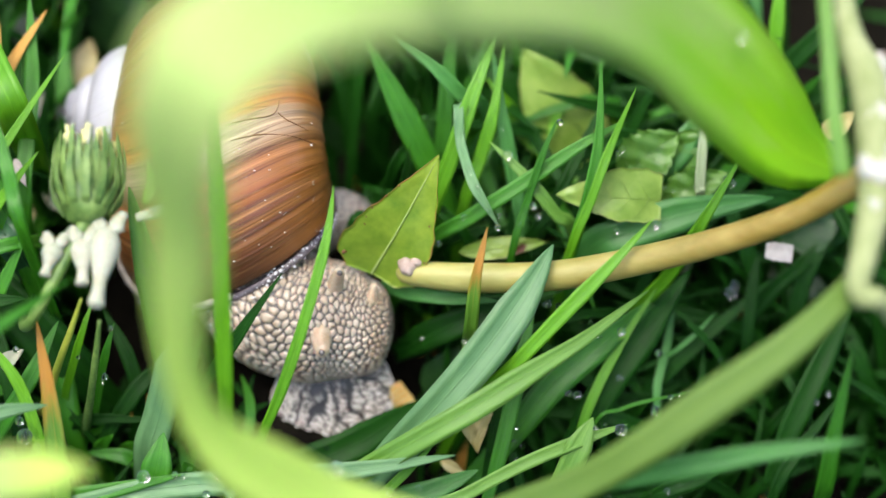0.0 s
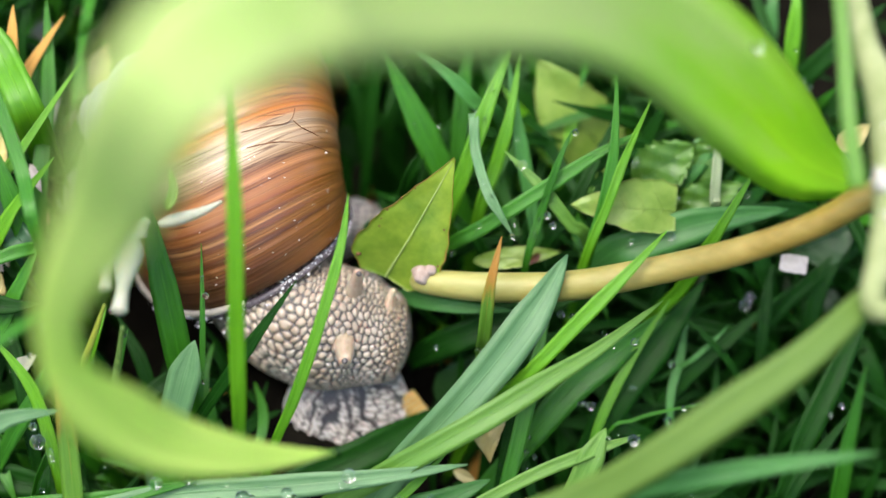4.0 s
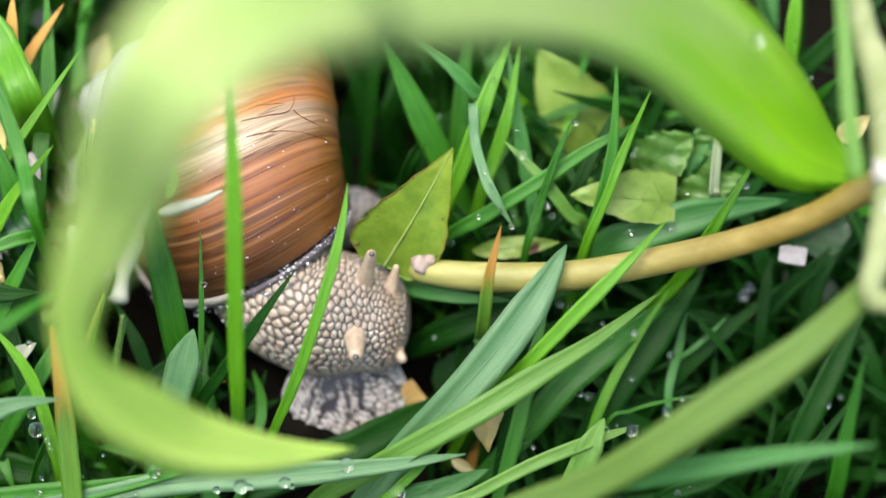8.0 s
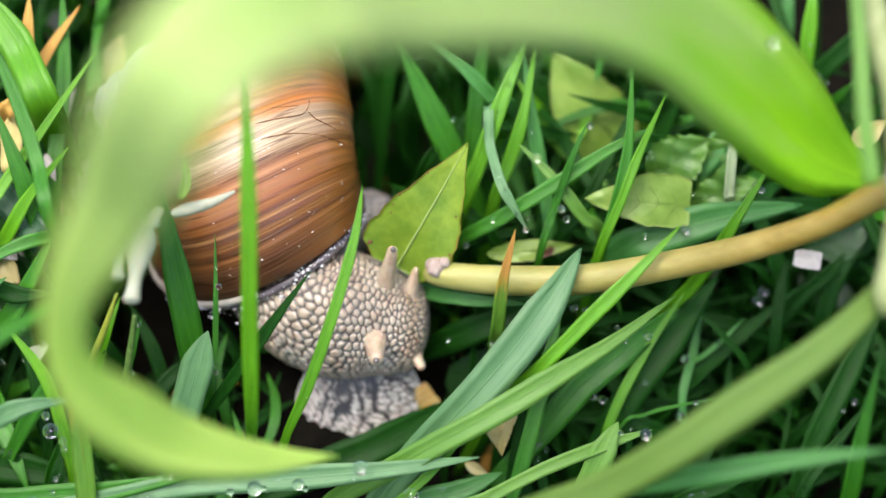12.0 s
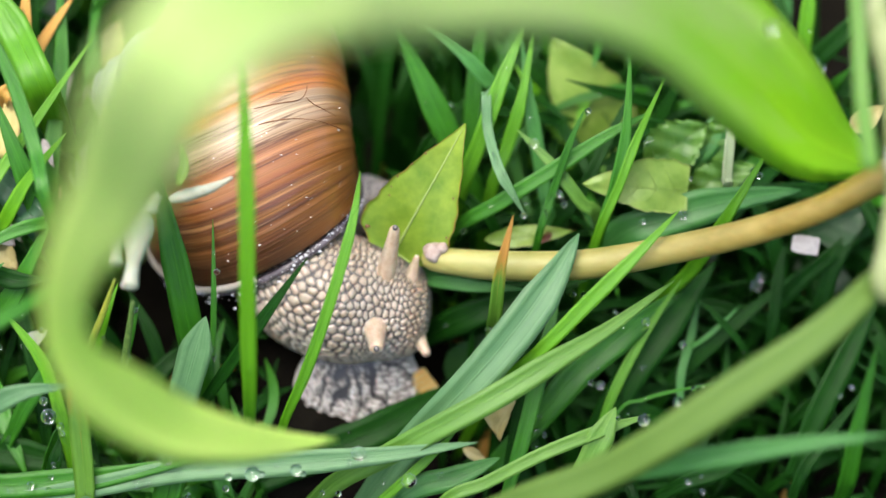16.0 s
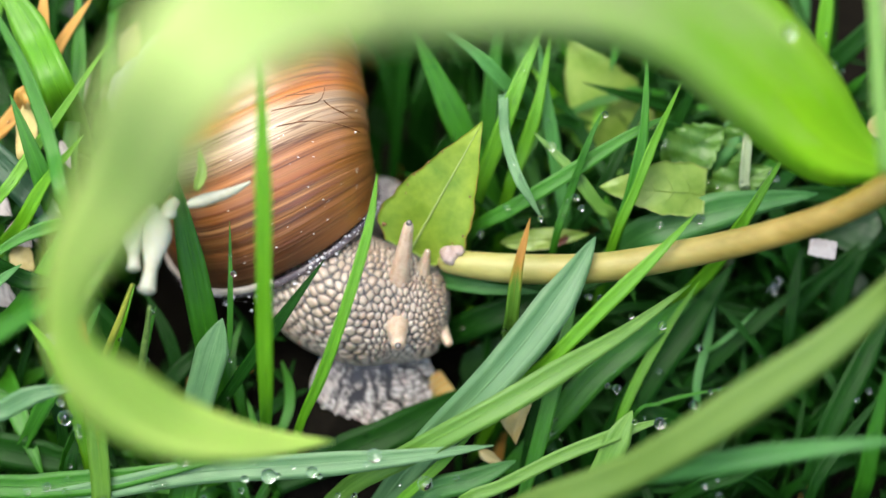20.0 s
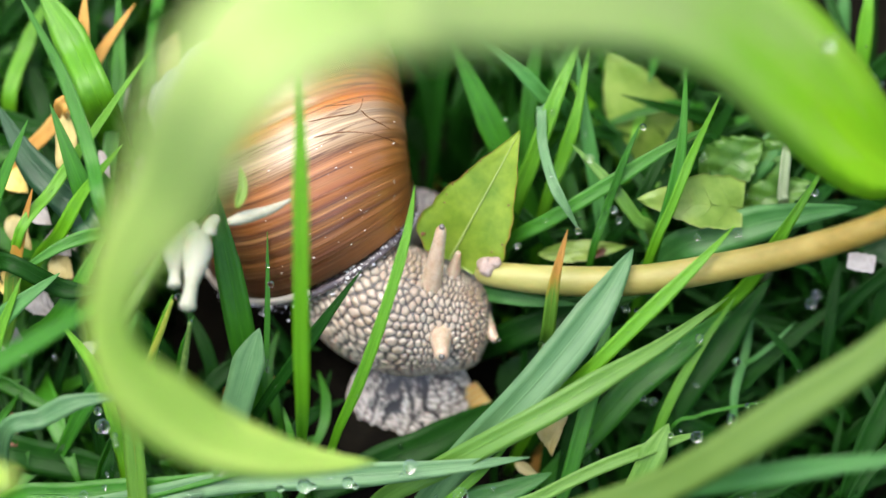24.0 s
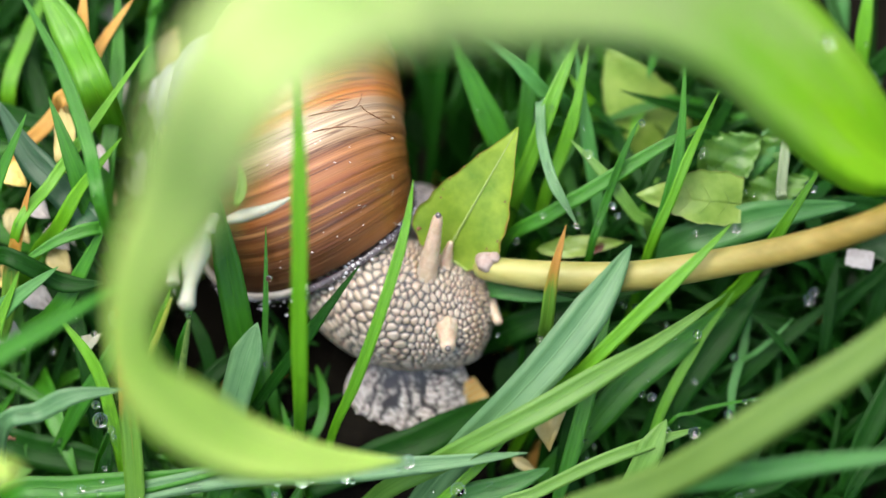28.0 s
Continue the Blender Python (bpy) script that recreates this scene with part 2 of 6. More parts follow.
STUB = grass_mat("straw_stub", (0.17, 0.22, 0.055), (0.40, 0.40, 0.17), tip=(0.50, 0.27, 0.09), tip_from=0.80, span=0.16, through=0.15, rough=0.55)
SCAR = plain_mat("leaf_scar", (0.0148, 0.0074, 0.00444), (0.0666, 0.0296, 0.0111), 900.0, 0.7, 0.5)
TENTACLE = plain_mat("tentacle_skin", (0.3552, 0.2516, 0.1628), (0.518, 0.4144, 0.3108), 900.0, 0.35, 0.5, 0.4, 0.25)
EYE = plain_mat("dark_eye", (0.0444, 0.037, 0.037), (0.1628, 0.1406, 0.1332), 1500.0, 0.3, 0.2, 0.5)
MANTLE = plain_mat("wet_mantle", (0.02, 0.013, 0.016), (0.14, 0.115, 0.13), 520.0, 0.25, 1.0, 0.8)
LIP = plain_mat("shell_lip", (0.37, 0.3108, 0.2516), (0.592, 0.5476, 0.4736), 300.0, 0.35, 0.3, 0.3)
SLIME = plain_mat("slime_foam", (0.4588, 0.4588, 0.4884), (0.629, 0.629, 0.6512), 900.0, 0.12, 0.2, 1.0)


def skin_mat(name, groove, low, high, rough=0.36):
    """Snail skin: pale tubercles between dark grooves, carried by the mesh's own relief."""
    k = Mat(name)
    at = k.n("Attribute")
    at.attribute_name = "relief"
    ob = k.n("TexCoord").outputs["Object"]
    patch = k.noise(ob, 150.0, 2.0)
    pale = k.mix(k.ramp(patch, [(0.35, (0, 0, 0)), (0.65, (1, 1, 1))]), low, high)
    speck = k.noise(ob, 1800.0, 2.0)
    pale = k.mix(k.math("MULTIPLY", speck, 0.25), pale, (0.30, 0.24, 0.18))
    col = k.mix(k.ramp(at.outputs["Fac"], [(0.12, (0, 0, 0)), (0.58, (1, 1, 1))]), groove, pale)
    k.set(Base_Color=col, Roughness=rough, Coat_Weight=0.35, Coat_Roughness=0.2, Subsurface_Weight=0.12, Subsurface_Scale=0.0008)
    k.bump(speck, 0.3, 0.0001)
    return k.m


SKIN = skin_mat("snail_skin", (0.048, 0.042, 0.043), (0.29, 0.22, 0.145), (0.42, 0.375, 0.31))
SOLE = skin_mat("snail_foot_skin", (0.020, 0.017, 0.018), (0.36, 0.335, 0.31), (0.52, 0.50, 0.475))
TAIL = skin_mat("snail_tail_skin", (0.0888, 0.074, 0.074), (0.2516, 0.2294, 0.2072), (0.3108, 0.2812, 0.2516))


def shell_mat():
    """Growth bands along the coil: amber, a cream band after an old break, pinkish tan, amber and brown to a dark mouth; the spire bleached.
    UV: x grows with the coil, y round the tube."""
    k = Mat("snail_shell")
    uv = k.n("TexCoord").outputs["UV"]
    xyz = k.n("SeparateXYZ")
    k.l(uv, xyz.inputs[0])
    lines = k.noise(k.scaled(uv, 300.0, 0.5, 1), 1.0, 3.0, 0.6)
    broad = k.noise(k.scaled(uv, 110.0, 0.6, 1), 1.0, 3.0)
    fine = k.noise(k.scaled(uv, 900.0, 0.9, 1), 1.0, 2.0)
    worn = k.noise(k.scaled(uv, 60.0, 9.0, 1), 1.0, 4.0, 0.6)
    u = k.math("ADD", xyz.outputs["X"], k.math("MULTIPLY", k.math("SUBTRACT", broad, 0.5), 0.0024))
    u = k.math("ADD", u, k.math("MULTIPLY", k.math("SUBTRACT", lines, 0.5), 0.0007))
    stretch = k.math("MULTIPLY", k.math("SUBTRACT", u, 0.88), 1 / 0.12)
    bands = [(0.88, (0.134, 0.035, 0.007)), (0.925, (0.187, 0.053, 0.009)), (0.934, (0.241, 0.081, 0.015)), (0.942, (0.330, 0.127, 0.027)), (0.9455, (0.392, 0.120, 0.017)), (0.9478, (0.374, 0.134, 0.025)), (0.9490, (0.331, 0.226, 0.122)),
             (0.9530, (0.374, 0.292, 0.186)), (0.9575, (0.360, 0.265, 0.160)), (0.9603, (0.288, 0.179, 0.096)), (0.9625, (0.246, 0.097, 0.033)), (0.9650, (0.319, 0.134, 0.046)), (0.9680, (0.246, 0.087, 0.026)), (0.9700, (0.319, 0.130, 0.039)),
             (0.9725, (0.200, 0.057, 0.012)), (0.9745, (0.329, 0.114, 0.022)), (0.9760, (0.146, 0.037, 0.007)), (0.9780, (0.347, 0.158, 0.046)), (0.9795, (0.119, 0.028, 0.006)), (0.9820, (0.292, 0.121, 0.033)), (0.9840, (0.101, 0.026, 0.006)), (0.9865, (0.200, 0.074, 0.020)), (0.9905, (0.082, 0.024, 0.007)), (1.0, (0.036, 0.011, 0.003))]
    col = k.ramp(stretch, [((p - 0.88) / 0.12, c) for p, c in bands])
    tone = k.math("ADD", k.math("MULTIPLY", lines, 1.2), k.math("MULTIPLY", fine, 1.05))
    col = k.mix(1.0, col, k.ramp(k.math("MULTIPLY", tone, 0.46), [(0.36, (0.46, 0.38, 0.32)), (0.45, (0.78, 0.72, 0.67)), (0.53, (1.0, 1.0, 1.0)), (0.64, (1.3, 1.26, 1.20))]), "MULTIPLY")
    pale = k.ramp(k.math("ADD", k.math("MULTIPLY", fine, 0.6), k.math("MULTIPLY", worn, 0.5)), [(0.58, (0, 0, 0)), (0.76, (0.22,) * 3)])
    col = k.mix(pale, col, (0.40, 0.28, 0.18))
    ridge = k.math("ABSOLUTE", k.math("SUBTRACT", k.noise(k.scaled(uv, 330.0, 1.7, 1), 1.0, 2.0), 0.5))
    col = k.mix(k.ramp(ridge, [(0.006, (0.8,) * 3), (0.018, (0, 0, 0))]), col, (0.075, 0.024, 0.008))
    hair = k.math("ABSOLUTE", k.math("SUBTRACT", k.noise(k.scaled(uv, 900.0, 1.6, 1), 1.0, 1.0), 0.48))
    col = k.mix(k.ramp(hair, [(0.004, (0.32,) * 3), (0.02, (0, 0, 0))]), col, (0.36, 0.22, 0.10))
    warm = k.ramp(xyz.outputs["Y"], [(0.08, (1, 1, 1)), (0.175, (0, 0, 0)), (0.90, (0, 0, 0)), (1.0, (1, 1, 1))])
    col = k.mix(k.math("MULTIPLY", warm, 0.78), col, k.ramp(lines, [(0.36, (0.085, 0.024, 0.005)), (0.66, (0.34, 0.13, 0.024))]))
    chips = k.noise(k.scaled(uv, 320.0, 44.0, 1), 1.0, 3.0)
    col = k.mix(k.ramp(chips, [(0.70, (0, 0, 0)), (0.73, (1, 1, 1))]), col, (0.55, 0.51, 0.46))
    old = k.math("ADD", xyz.outputs["X"], k.math("MULTIPLY", k.math("SUBTRACT", chips, 0.5), 0.08))
    col = k.mix(k.ramp(old, [(0.61, (1, 1, 1)), (0.66, (0, 0, 0))]), col, (0.36, 0.36, 0.39))
    k.set(Base_Color=col, Roughness=k.ramp(worn, [(0.3, (0.28,) * 3), (0.7, (0.48,) * 3)]), Coat_Weight=0.6, Coat_Roughness=0.28)
    k.bump(k.math("ADD", k.math("MULTIPLY", lines, 0.9), k.math("MULTIPLY", fine, 0.4)), 0.5, 0.0005)
    return k.m


SHELL = shell_mat()
SCAR = plain_mat("shell_scar", (0.09, 0.034, 0.013), (0.21, 0.090, 0.034), 900.0, 0.5, 0.4)
FLAKE = plain_mat("bleached_shell_flake", (0.50, 0.46, 0.42), (0.68, 0.66, 0.64), 900.0, 0.5, 0.4)
wk = Mat("water")
wk.set(Base_Color=(1.0, 1.0, 1.0), Roughness=0.0, Transmission_Weight=1.0, IOR=1.33)
WATER = wk.m


# ---- shared builders ----
def link_mesh(name, verts, faces, material, parent=None, label="", uvs=None, relief=None, smooth=True):
    """One mesh object from vertices and faces; uvs: one pair a vertex; relief: one number a vertex."""
    me = bpy.data.meshes.new(name)
    me.from_pydata([tuple(v) for v in verts], [], faces)
    if uvs is not None:
        layer = me.uv_layers.new(name="UVMap")
        idx = np.empty(len(me.loops), dtype=np.int32)
        me.loops.foreach_get("vertex_index", idx)
        layer.data.foreach_set("uv", np.asarray(uvs, dtype=np.float32)[idx].ravel())
    if relief is not None:
        at = me.attributes.new("relief", "FLOAT", "POINT")
        at.data.foreach_set("value", np.asarray(relief, dtype=np.float32))
    if smooth:
        me.polygons.foreach_set("use_smooth", [True] * len(me.polygons))
    me.materials.append(material)
    me.update()
    ob = new(name, me)
    if parent:
        ob.parent = parent
    if label:
        ob["label"] = label
    return ob


def part(name, bm, material, parent, label=""):
    """Links a bmesh as one mesh object under a thing or a part."""
    me = bpy.data.meshes.new(name)
    bmesh.ops.recalc_face_normals(bm, faces=bm.faces)
    bm.to_mesh(me)
    bm.free()
    me.polygons.foreach_set("use_smooth", [True] * len(me.polygons))
    me.materials.append(material)
    ob = new(name, me)
    ob.parent = parent
    if label:
        ob["label"] = label
    return ob


def spline(points, steps):
    """A Catmull-Rom line through rows of numbers (place, and whatever is interpolated with it)."""
    p = np.array(points, dtype=float)
    p = np.vstack([2 * p[0] - p[1], p, 2 * p[-1] - p[-2]])
    out = []
    spans = len(p) - 3
    for s in np.linspace(0, spans, steps):
        i = min(int(s), spans - 1)
        u = s - i
        a, b, c, d = p[i:i + 4]
        out.append(0.5 * (2 * b + (c - a) * u + (2 * a - 5 * b + 4 * c - d) * u * u + (3 * b - a - 3 * c + d) * u ** 3))
    return np.array(out)


FACE = np.array((0.0, -0.53, 0.848))


def frames_along(line, face, roll=0.0):
    """Tangent, side and normal of a ribbon that lies with its normal near face."""
    tan = np.gradient(line, axis=0)
    tan /= np.linalg.norm(tan, axis=1)[:, None] + 1e-12
    side = np.cross(tan, face)
    side /= np.linalg.norm(side, axis=1)[:, None] + 1e-12
    nor = np.cross(side, tan)
    r = np.radians(roll)
    return tan, side * np.cos(r) + nor * np.sin(r), nor * np.cos(r) - side * np.sin(r)


def ribbon_data(line, widths, face=FACE, roll=0.0, fold=0.18, thick=0.00022, wave=0.0, seed=0):
    """A blade with a folded, two-sided section: upper face, lower face and closed edges."""
    _, side, nor = frames_along(line, face, roll)
    rs = np.random.RandomState(seed)
    n = len(line)
    across = np.array((-0.5, -0.26, 0.0, 0.26, 0.5))
    low = np.array((0.36, 0.0, -0.36))
    ph = rs.rand() * 6.28
    verts, uvs = [], []
    for i in range(n):
        t = i / (n - 1)
        w = widths[i] * (1 + 0.035 * math.sin(t * 13 + ph))
        for a in across:
            lift = fold * w * (abs(a) * 2) ** 1.3 + wave * w * math.sin(t * 17 + ph + a * 3) * abs(a)
            verts.append(line[i] + side[i] * a * w + nor[i] * lift)
            uvs.append((a + 0.5, t))
        for a in low:
            lift = fold * w * (abs(a) * 2) ** 1.3 - min(thick, 0.25 * w)
            verts.append(line[i] + side[i] * a * w + nor[i] * lift)
            uvs.append((a + 0.5, t))
    faces = []
    m = 8
    for i in range(n - 1):
        for j in range(m):
            a, b = i * m + j, i * m + (j + 1) % m
            faces.append((a, b, b + m, a + m))
    faces.append(tuple(range(m - 1, -1, -1)))
    faces.append(tuple(range((n - 1) * m, n * m)))
    return verts, faces, uvs


def blade_widths(n, width, blunt=0.0):
    """A grass blade's outline: nearly parallel, drawn in at the foot, pointed at the tip."""
    t = np.linspace(0, 1, n)
    w = width * np.minimum(1, 0.62 + 1.1 * t) * np.minimum(1, ((1.0 - t) / (0.32 - 0.2 * blunt)) ** 0.7)
    return np.maximum(w, width * 0.04)


BLADES = []


def blade(points, width, material, label, roll=0.0, blunt=0.0, fold=0.18, name="grass_blade", face=FACE):
    """One grass blade from its foot to its tip."""
    n = 26
    line = spline(points, n)
    v, f, uv = ribbon_data(line, blade_widths(n, width, blunt), face, roll, fold, seed=len(BLADES))
    ob = link_mesh(name, v, f, material, uvs=uv)
    if width > 0.0009:
        _, side, nor = frames_along(line, face, roll)
        pts = [tuple(line[i] + nor[i] * 0.00004) for i in range(0, n - 2, 3)]
        tv, tf, tuv = tube_data(pts, [width * 0.03 * (1 - i / n) for i in range(0, n - 2, 3)], 24, 6)
        link_mesh("midrib", tv, tf, material, ob, uvs=tuv)
    tagged(ob, label, "grass blade", "grass blades round the snail")
    BLADES.append(ob)
    return ob


def tube_data(points, radii, steps, ring=16, cap=True):
    """A round tube through points, its radius gliding along; rounded caps."""
    rows = spline([(*p, r) for p, r in zip(points, radii)], steps)
    line, rad = rows[:, :3], np.maximum(rows[:, 3], 1e-5)
    _, side, nor = frames_along(line, np.array((0.11, -0.5, 0.86)))
    verts, uvs = [], []
    for i in range(steps):
        for j in range(ring):
            a = 2 * math.pi * j / ring
            verts.append(line[i] + rad[i] * (math.cos(a) * side[i] + math.sin(a) * nor[i]))
            uvs.append((j / ring, i / (steps - 1)))
    faces = [(i * ring + j, i * ring + (j + 1) % ring, (i + 1) * ring + (j + 1) % ring, (i + 1) * ring + j)
             for i in range(steps - 1) for j in range(ring)]
    if cap:
        faces.append(tuple(range(ring - 1, -1, -1)))
        faces.append(tuple(range((steps - 1) * ring, steps * ring)))
    return verts, faces, uvs


def tube(name, points, radii, material, parent=None, label="", steps=40, ring=16):
    v, f, uv = tube_data(points, radii, steps, ring)
    return link_mesh(name, v, f, material, parent, label, uvs=uv)


def blob(subdiv, sx, sy, sz, seed=0, rough=0.0):
    """A lumpy rounded bmesh."""
    bm = bmesh.new()
    bmesh.ops.create_icosphere(bm, subdivisions=subdiv, radius=1.0)
    off = Vector((seed * 3.1, seed * 1.7, seed * 0.9))
    for v in bm.verts:
        k = 1 + rough * noise.noise(v.co * 1.8 + off)
        v.co = Vector((v.co.x * sx * k, v.co.y * sy * k, v.co.z * sz * k))
    return bm


def cell_relief(a, b, sa, sb, seed):
    """Cellular relief on a two-way sheet of lengths a, b (arrays) with cells about sa x sb: 0 in the joints, 1 on the cells."""
    rs = np.random.RandomState(seed)
    qa, qb = a / sa, b / sb
    i0, i1, j0, j1 = int(qa.min()) - 2, int(qa.max()) + 3, int(qb.min()) - 2, int(qb.max()) + 3
    jit = rs.rand(i1 - i0 + 2, j1 - j0 + 2, 2) * 0.72 + 0.14
    ca, cb = np.floor(qa).astype(int), np.floor(qb).astype(int)
    best, second = np.full(a.shape, 9.0), np.full(a.shape, 9.0)
    for di in (-2, -1, 0, 1, 2):
        for dj in (-2, -1, 0, 1, 2):
            ii, jj = np.clip(ca + di, i0, i1), np.clip(cb + dj, j0, j1)
            pt = jit[ii - i0, jj - j0]
            shift = 0.5 * (jj % 2)
            d = np.hypot(qa - ii - pt[..., 0] - shift + 0.5, qb - jj - pt[..., 1])
            second = np.where(d < best, best, np.minimum(second, d))
            best = np.minimum(best, d)
    return np.clip((second - best) / 0.55, 0, 1)


def sheet_faces(n, m, wrap):
    """Quads of an n x m sheet, closed in the second way if wrap."""
    return [(i * m + j, i * m + (j + 1) % m, (i + 1) * m + (j + 1) % m, (i + 1) * m + j)
            for i in range(n - 1) for j in range(m if wrap else m - 1)]


# ---- ground ----
def ground_height(x, y):
    """Uneven soil, raised where the snail sits and sunk under the grass round it."""
    mound = math.exp(-(((x + 0.014) / 0.020) ** 2 + ((y + 0.008) / 0.022) ** 2) ** 2)
    sunk = -0.017 * (1 - mound) * math.exp(-((x * x + y * y) / 0.09)) - 0.009 * math.exp(-(((x - 0.04) / 0.026) ** 2 + ((y + 0.012) / 0.022) ** 2))
    return sunk - 0.002 + 0.0022 * noise.noise(Vector((x * 45, y * 45, 0.3))) + 0.001 * noise.noise(Vector((x * 160, y * 160, 2.0)))


def make_ground():
    """Soil, fine near the snail and reaching to the horizon."""
    radii = np.concatenate([np.linspace(0.003, 0.16, 54), np.geomspace(0.17, 400, 40)])
    turns = 96
    verts, faces = [(0, 0.01, ground_height(0, 0.01))], []
    for r in radii:
        for j in range(turns):
            a = 2 * math.pi * j / turns
            x, y = r * math.cos(a), 0.01 + r * math.sin(a)
            verts.append((x, y, ground_height(x, y) if r < 2 else -0.002))
    faces += [(0, 1 + j, 1 + (j + 1) % turns) for j in range(turns)]
    for i in range(len(radii) - 1):
        for j in range(turns):
            a, b = 1 + i * turns + j, 1 + i * turns + (j + 1) % turns
            faces.append((a, a + turns, b + turns, b))
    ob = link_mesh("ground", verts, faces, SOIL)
    tagged(ob, "soil under the grass, coloured near black as its shade", "soil", kind="structure")


make_ground()

# ---- the snail ----
SNAIL_PLACE = pose(0, 0, 0.019, 32, 0, 0)


def mm(x, y, z):
    return (x * 0.001, y * 0.001, z * 0.001)


def shell_point(turn, v, grow=0.0):
    """A point of the coil, `turn` whorls back from the mouth and v round the tube: the axis lies across, apex to -x, tilted a little."""
    s = 1.95 ** (-turn)
    apex_x, mouth_x, yc, zc = -49.5, -22.8, 17.8, -18.5
    rad = 12.6 * s + (14.6 * s + grow) * math.sin(v)
    x = apex_x + (mouth_x - apex_x) * s + (15.2 * s + grow) * math.cos(v)
    p = radians(-57) + 2 * math.pi * turn + 0.44 * math.cos(v)
    y, z = rad * math.sin(p), rad * math.cos(p)
    k = radians(-13)
    dx = x + 27
    x, y = -27 + dx * math.cos(k) - y * math.sin(k), dx * math.sin(k) + y * math.cos(k)
    return mm(x, yc + y, zc + z)


def shell_rows(turn, tube_steps, grow=0.0):
    """One ring of the coil."""
    return [shell_point(turn, 2 * math.pi * j / tube_steps, grow) for j in range(tube_steps)]


def shell_scar(points, width, snail, name="growth_scar", material=None, label="dark healed crack in the shell", rise=0.07):
    """A thin uneven line along the shell through points (turn, v): a healed break or the edge of a flaked layer."""
    path = spline([(t, v, 0.0) for t, v in points], 40)
    rs = random.Random(len(points))
    verts, n = [], len(path)
    for i, (t, v, _) in enumerate(path):
        d = path[min(i + 1, n - 1)] - path[max(i - 1, 0)]
        across = np.array((-d[1] * 0.09, d[0] / 0.09))
        across = across / (math.hypot(across[0] / 0.0105, across[1] * 15 / 1.0) + 1e-9)
        w = width * (0.55 + 0.45 * rs.random()) * 0.42 * min(1.0, 0.5 + 8 * i / n, 0.5 + 8 * (n - 1 - i) / n)
        for k, lift in ((-1, 0.0), (-0.5, rise), (0.5, rise), (1, 0.0)):
            verts.append(shell_point(t + across[0] * w * k, v + across[1] * w * k, 0.03 + lift))
    link_mesh(name, verts, sheet_faces(n, 4, False), material or SCAR, snail, label)


def make_shell(snail):
    tube_steps, per = 72, 300
    turns = [i / per for i in range(per)] + [1 + i / 120 for i in range(1, 360)]
    verts, uvs = [], []
    rs = np.random.RandomState(4)
    ribs = np.convolve(rs.randn(len(turns) + 8), np.ones(3) / 3, "same")
    for i, t in enumerate(turns):
        g = 0.09 * ribs[i] * 2.05 ** (-t) + 0.32 * max(0.0, 1 - abs(t - 0.170) / 0.010) ** 0.6
        verts += shell_rows(t, tube_steps, g if t < 2 else 0)
        uvs += [((3.0 - t) / 3.0, j / tube_steps) for j in range(tube_steps)]
    faces = sheet_faces(len(turns), tube_steps, True)
    link_mesh("shell", verts, faces, SHELL, snail, "brown and cream ridged shell with bleached white spire", uvs=uvs)
    # healed break above the cream band, with a kink, and the lines under it
    scars = (([(0.152, 1.40), (0.148, 1.208), (0.1445, 1.03), (0.146, 0.959), (0.152, 0.928), (0.158, 0.926)], 0.16), ([(0.166, 1.00), (0.170, 1.192), (0.176, 1.391)], 0.10),
             ([(0.1455, 0.93), (0.136, 0.827), (0.126, 0.644), (0.120, 0.528)], 0.17), ([(0.136, 1.341), (0.130, 1.092), (0.120, 0.81), (0.112, 0.611), (0.104, 0.395)], 0.15),
             ([(0.164, 1.375), (0.158, 1.192), (0.154, 1.026)], 0.09))
    for points, width in scars:
        shell_scar(points, width, snail)
    rs = random.Random(12)
    for i in range(30):
        t, v = rs.uniform(0.02, 0.24), rs.uniform(0.45, 1.75)
        b = part("shell_flake", blob(1, rs.uniform(0.00005, 0.00022), rs.uniform(0.00005, 0.00011), 0.00006, i, 0.6), FLAKE, snail)
        b.location = shell_point(t, v, 0.05)
    # thickened pale lip round the mouth
    ring = shell_rows(-0.004, 72)[15:42]
    centre = np.mean(ring, axis=0)
    v, f = [], []
    for j, p in enumerate(ring):
        p = np.array(p)
        out = (p - centre) / np.linalg.norm(p - centre)
        fwd = np.array((0.0, -0.25, -0.3))
        for k in range(6):
            a = 2 * math.pi * k / 6
            v.append(p + out * (0.0006 * math.cos(a)) + fwd * (0.0018 * math.sin(a)))
    for j in range(len(ring) - 1):
        for k in range(6):
            a, b = j * 6 + k, (j + 1) * 6 + k
            a2, b2 = j * 6 + (k + 1) % 6, (j + 1) * 6 + (k + 1) % 6
            f.append((a, b, b2, a2))
    link_mesh("lip", v, f, LIP, snail, "thick pale shell lip")
    # wet mantle that fills the mouth
    inner = [shell_rows(0.035, 40, -0.8), shell_rows(0.012, 40, -0.6), shell_rows(-0.004, 40, -1.2)]
    v = [p for r in inner for p in r]
    f = sheet_faces(3, 40, True)
    last = inner[-1]
    c = np.mean(last, axis=0) + np.array((0.002, -0.002, 0.0))
    v.append(tuple(c))
    f += [(80 + j, 80 + (j + 1) % 40, 120) for j in range(40)]
    link_mesh("mantle", v, f, MANTLE, snail, "dark wet mantle edge")


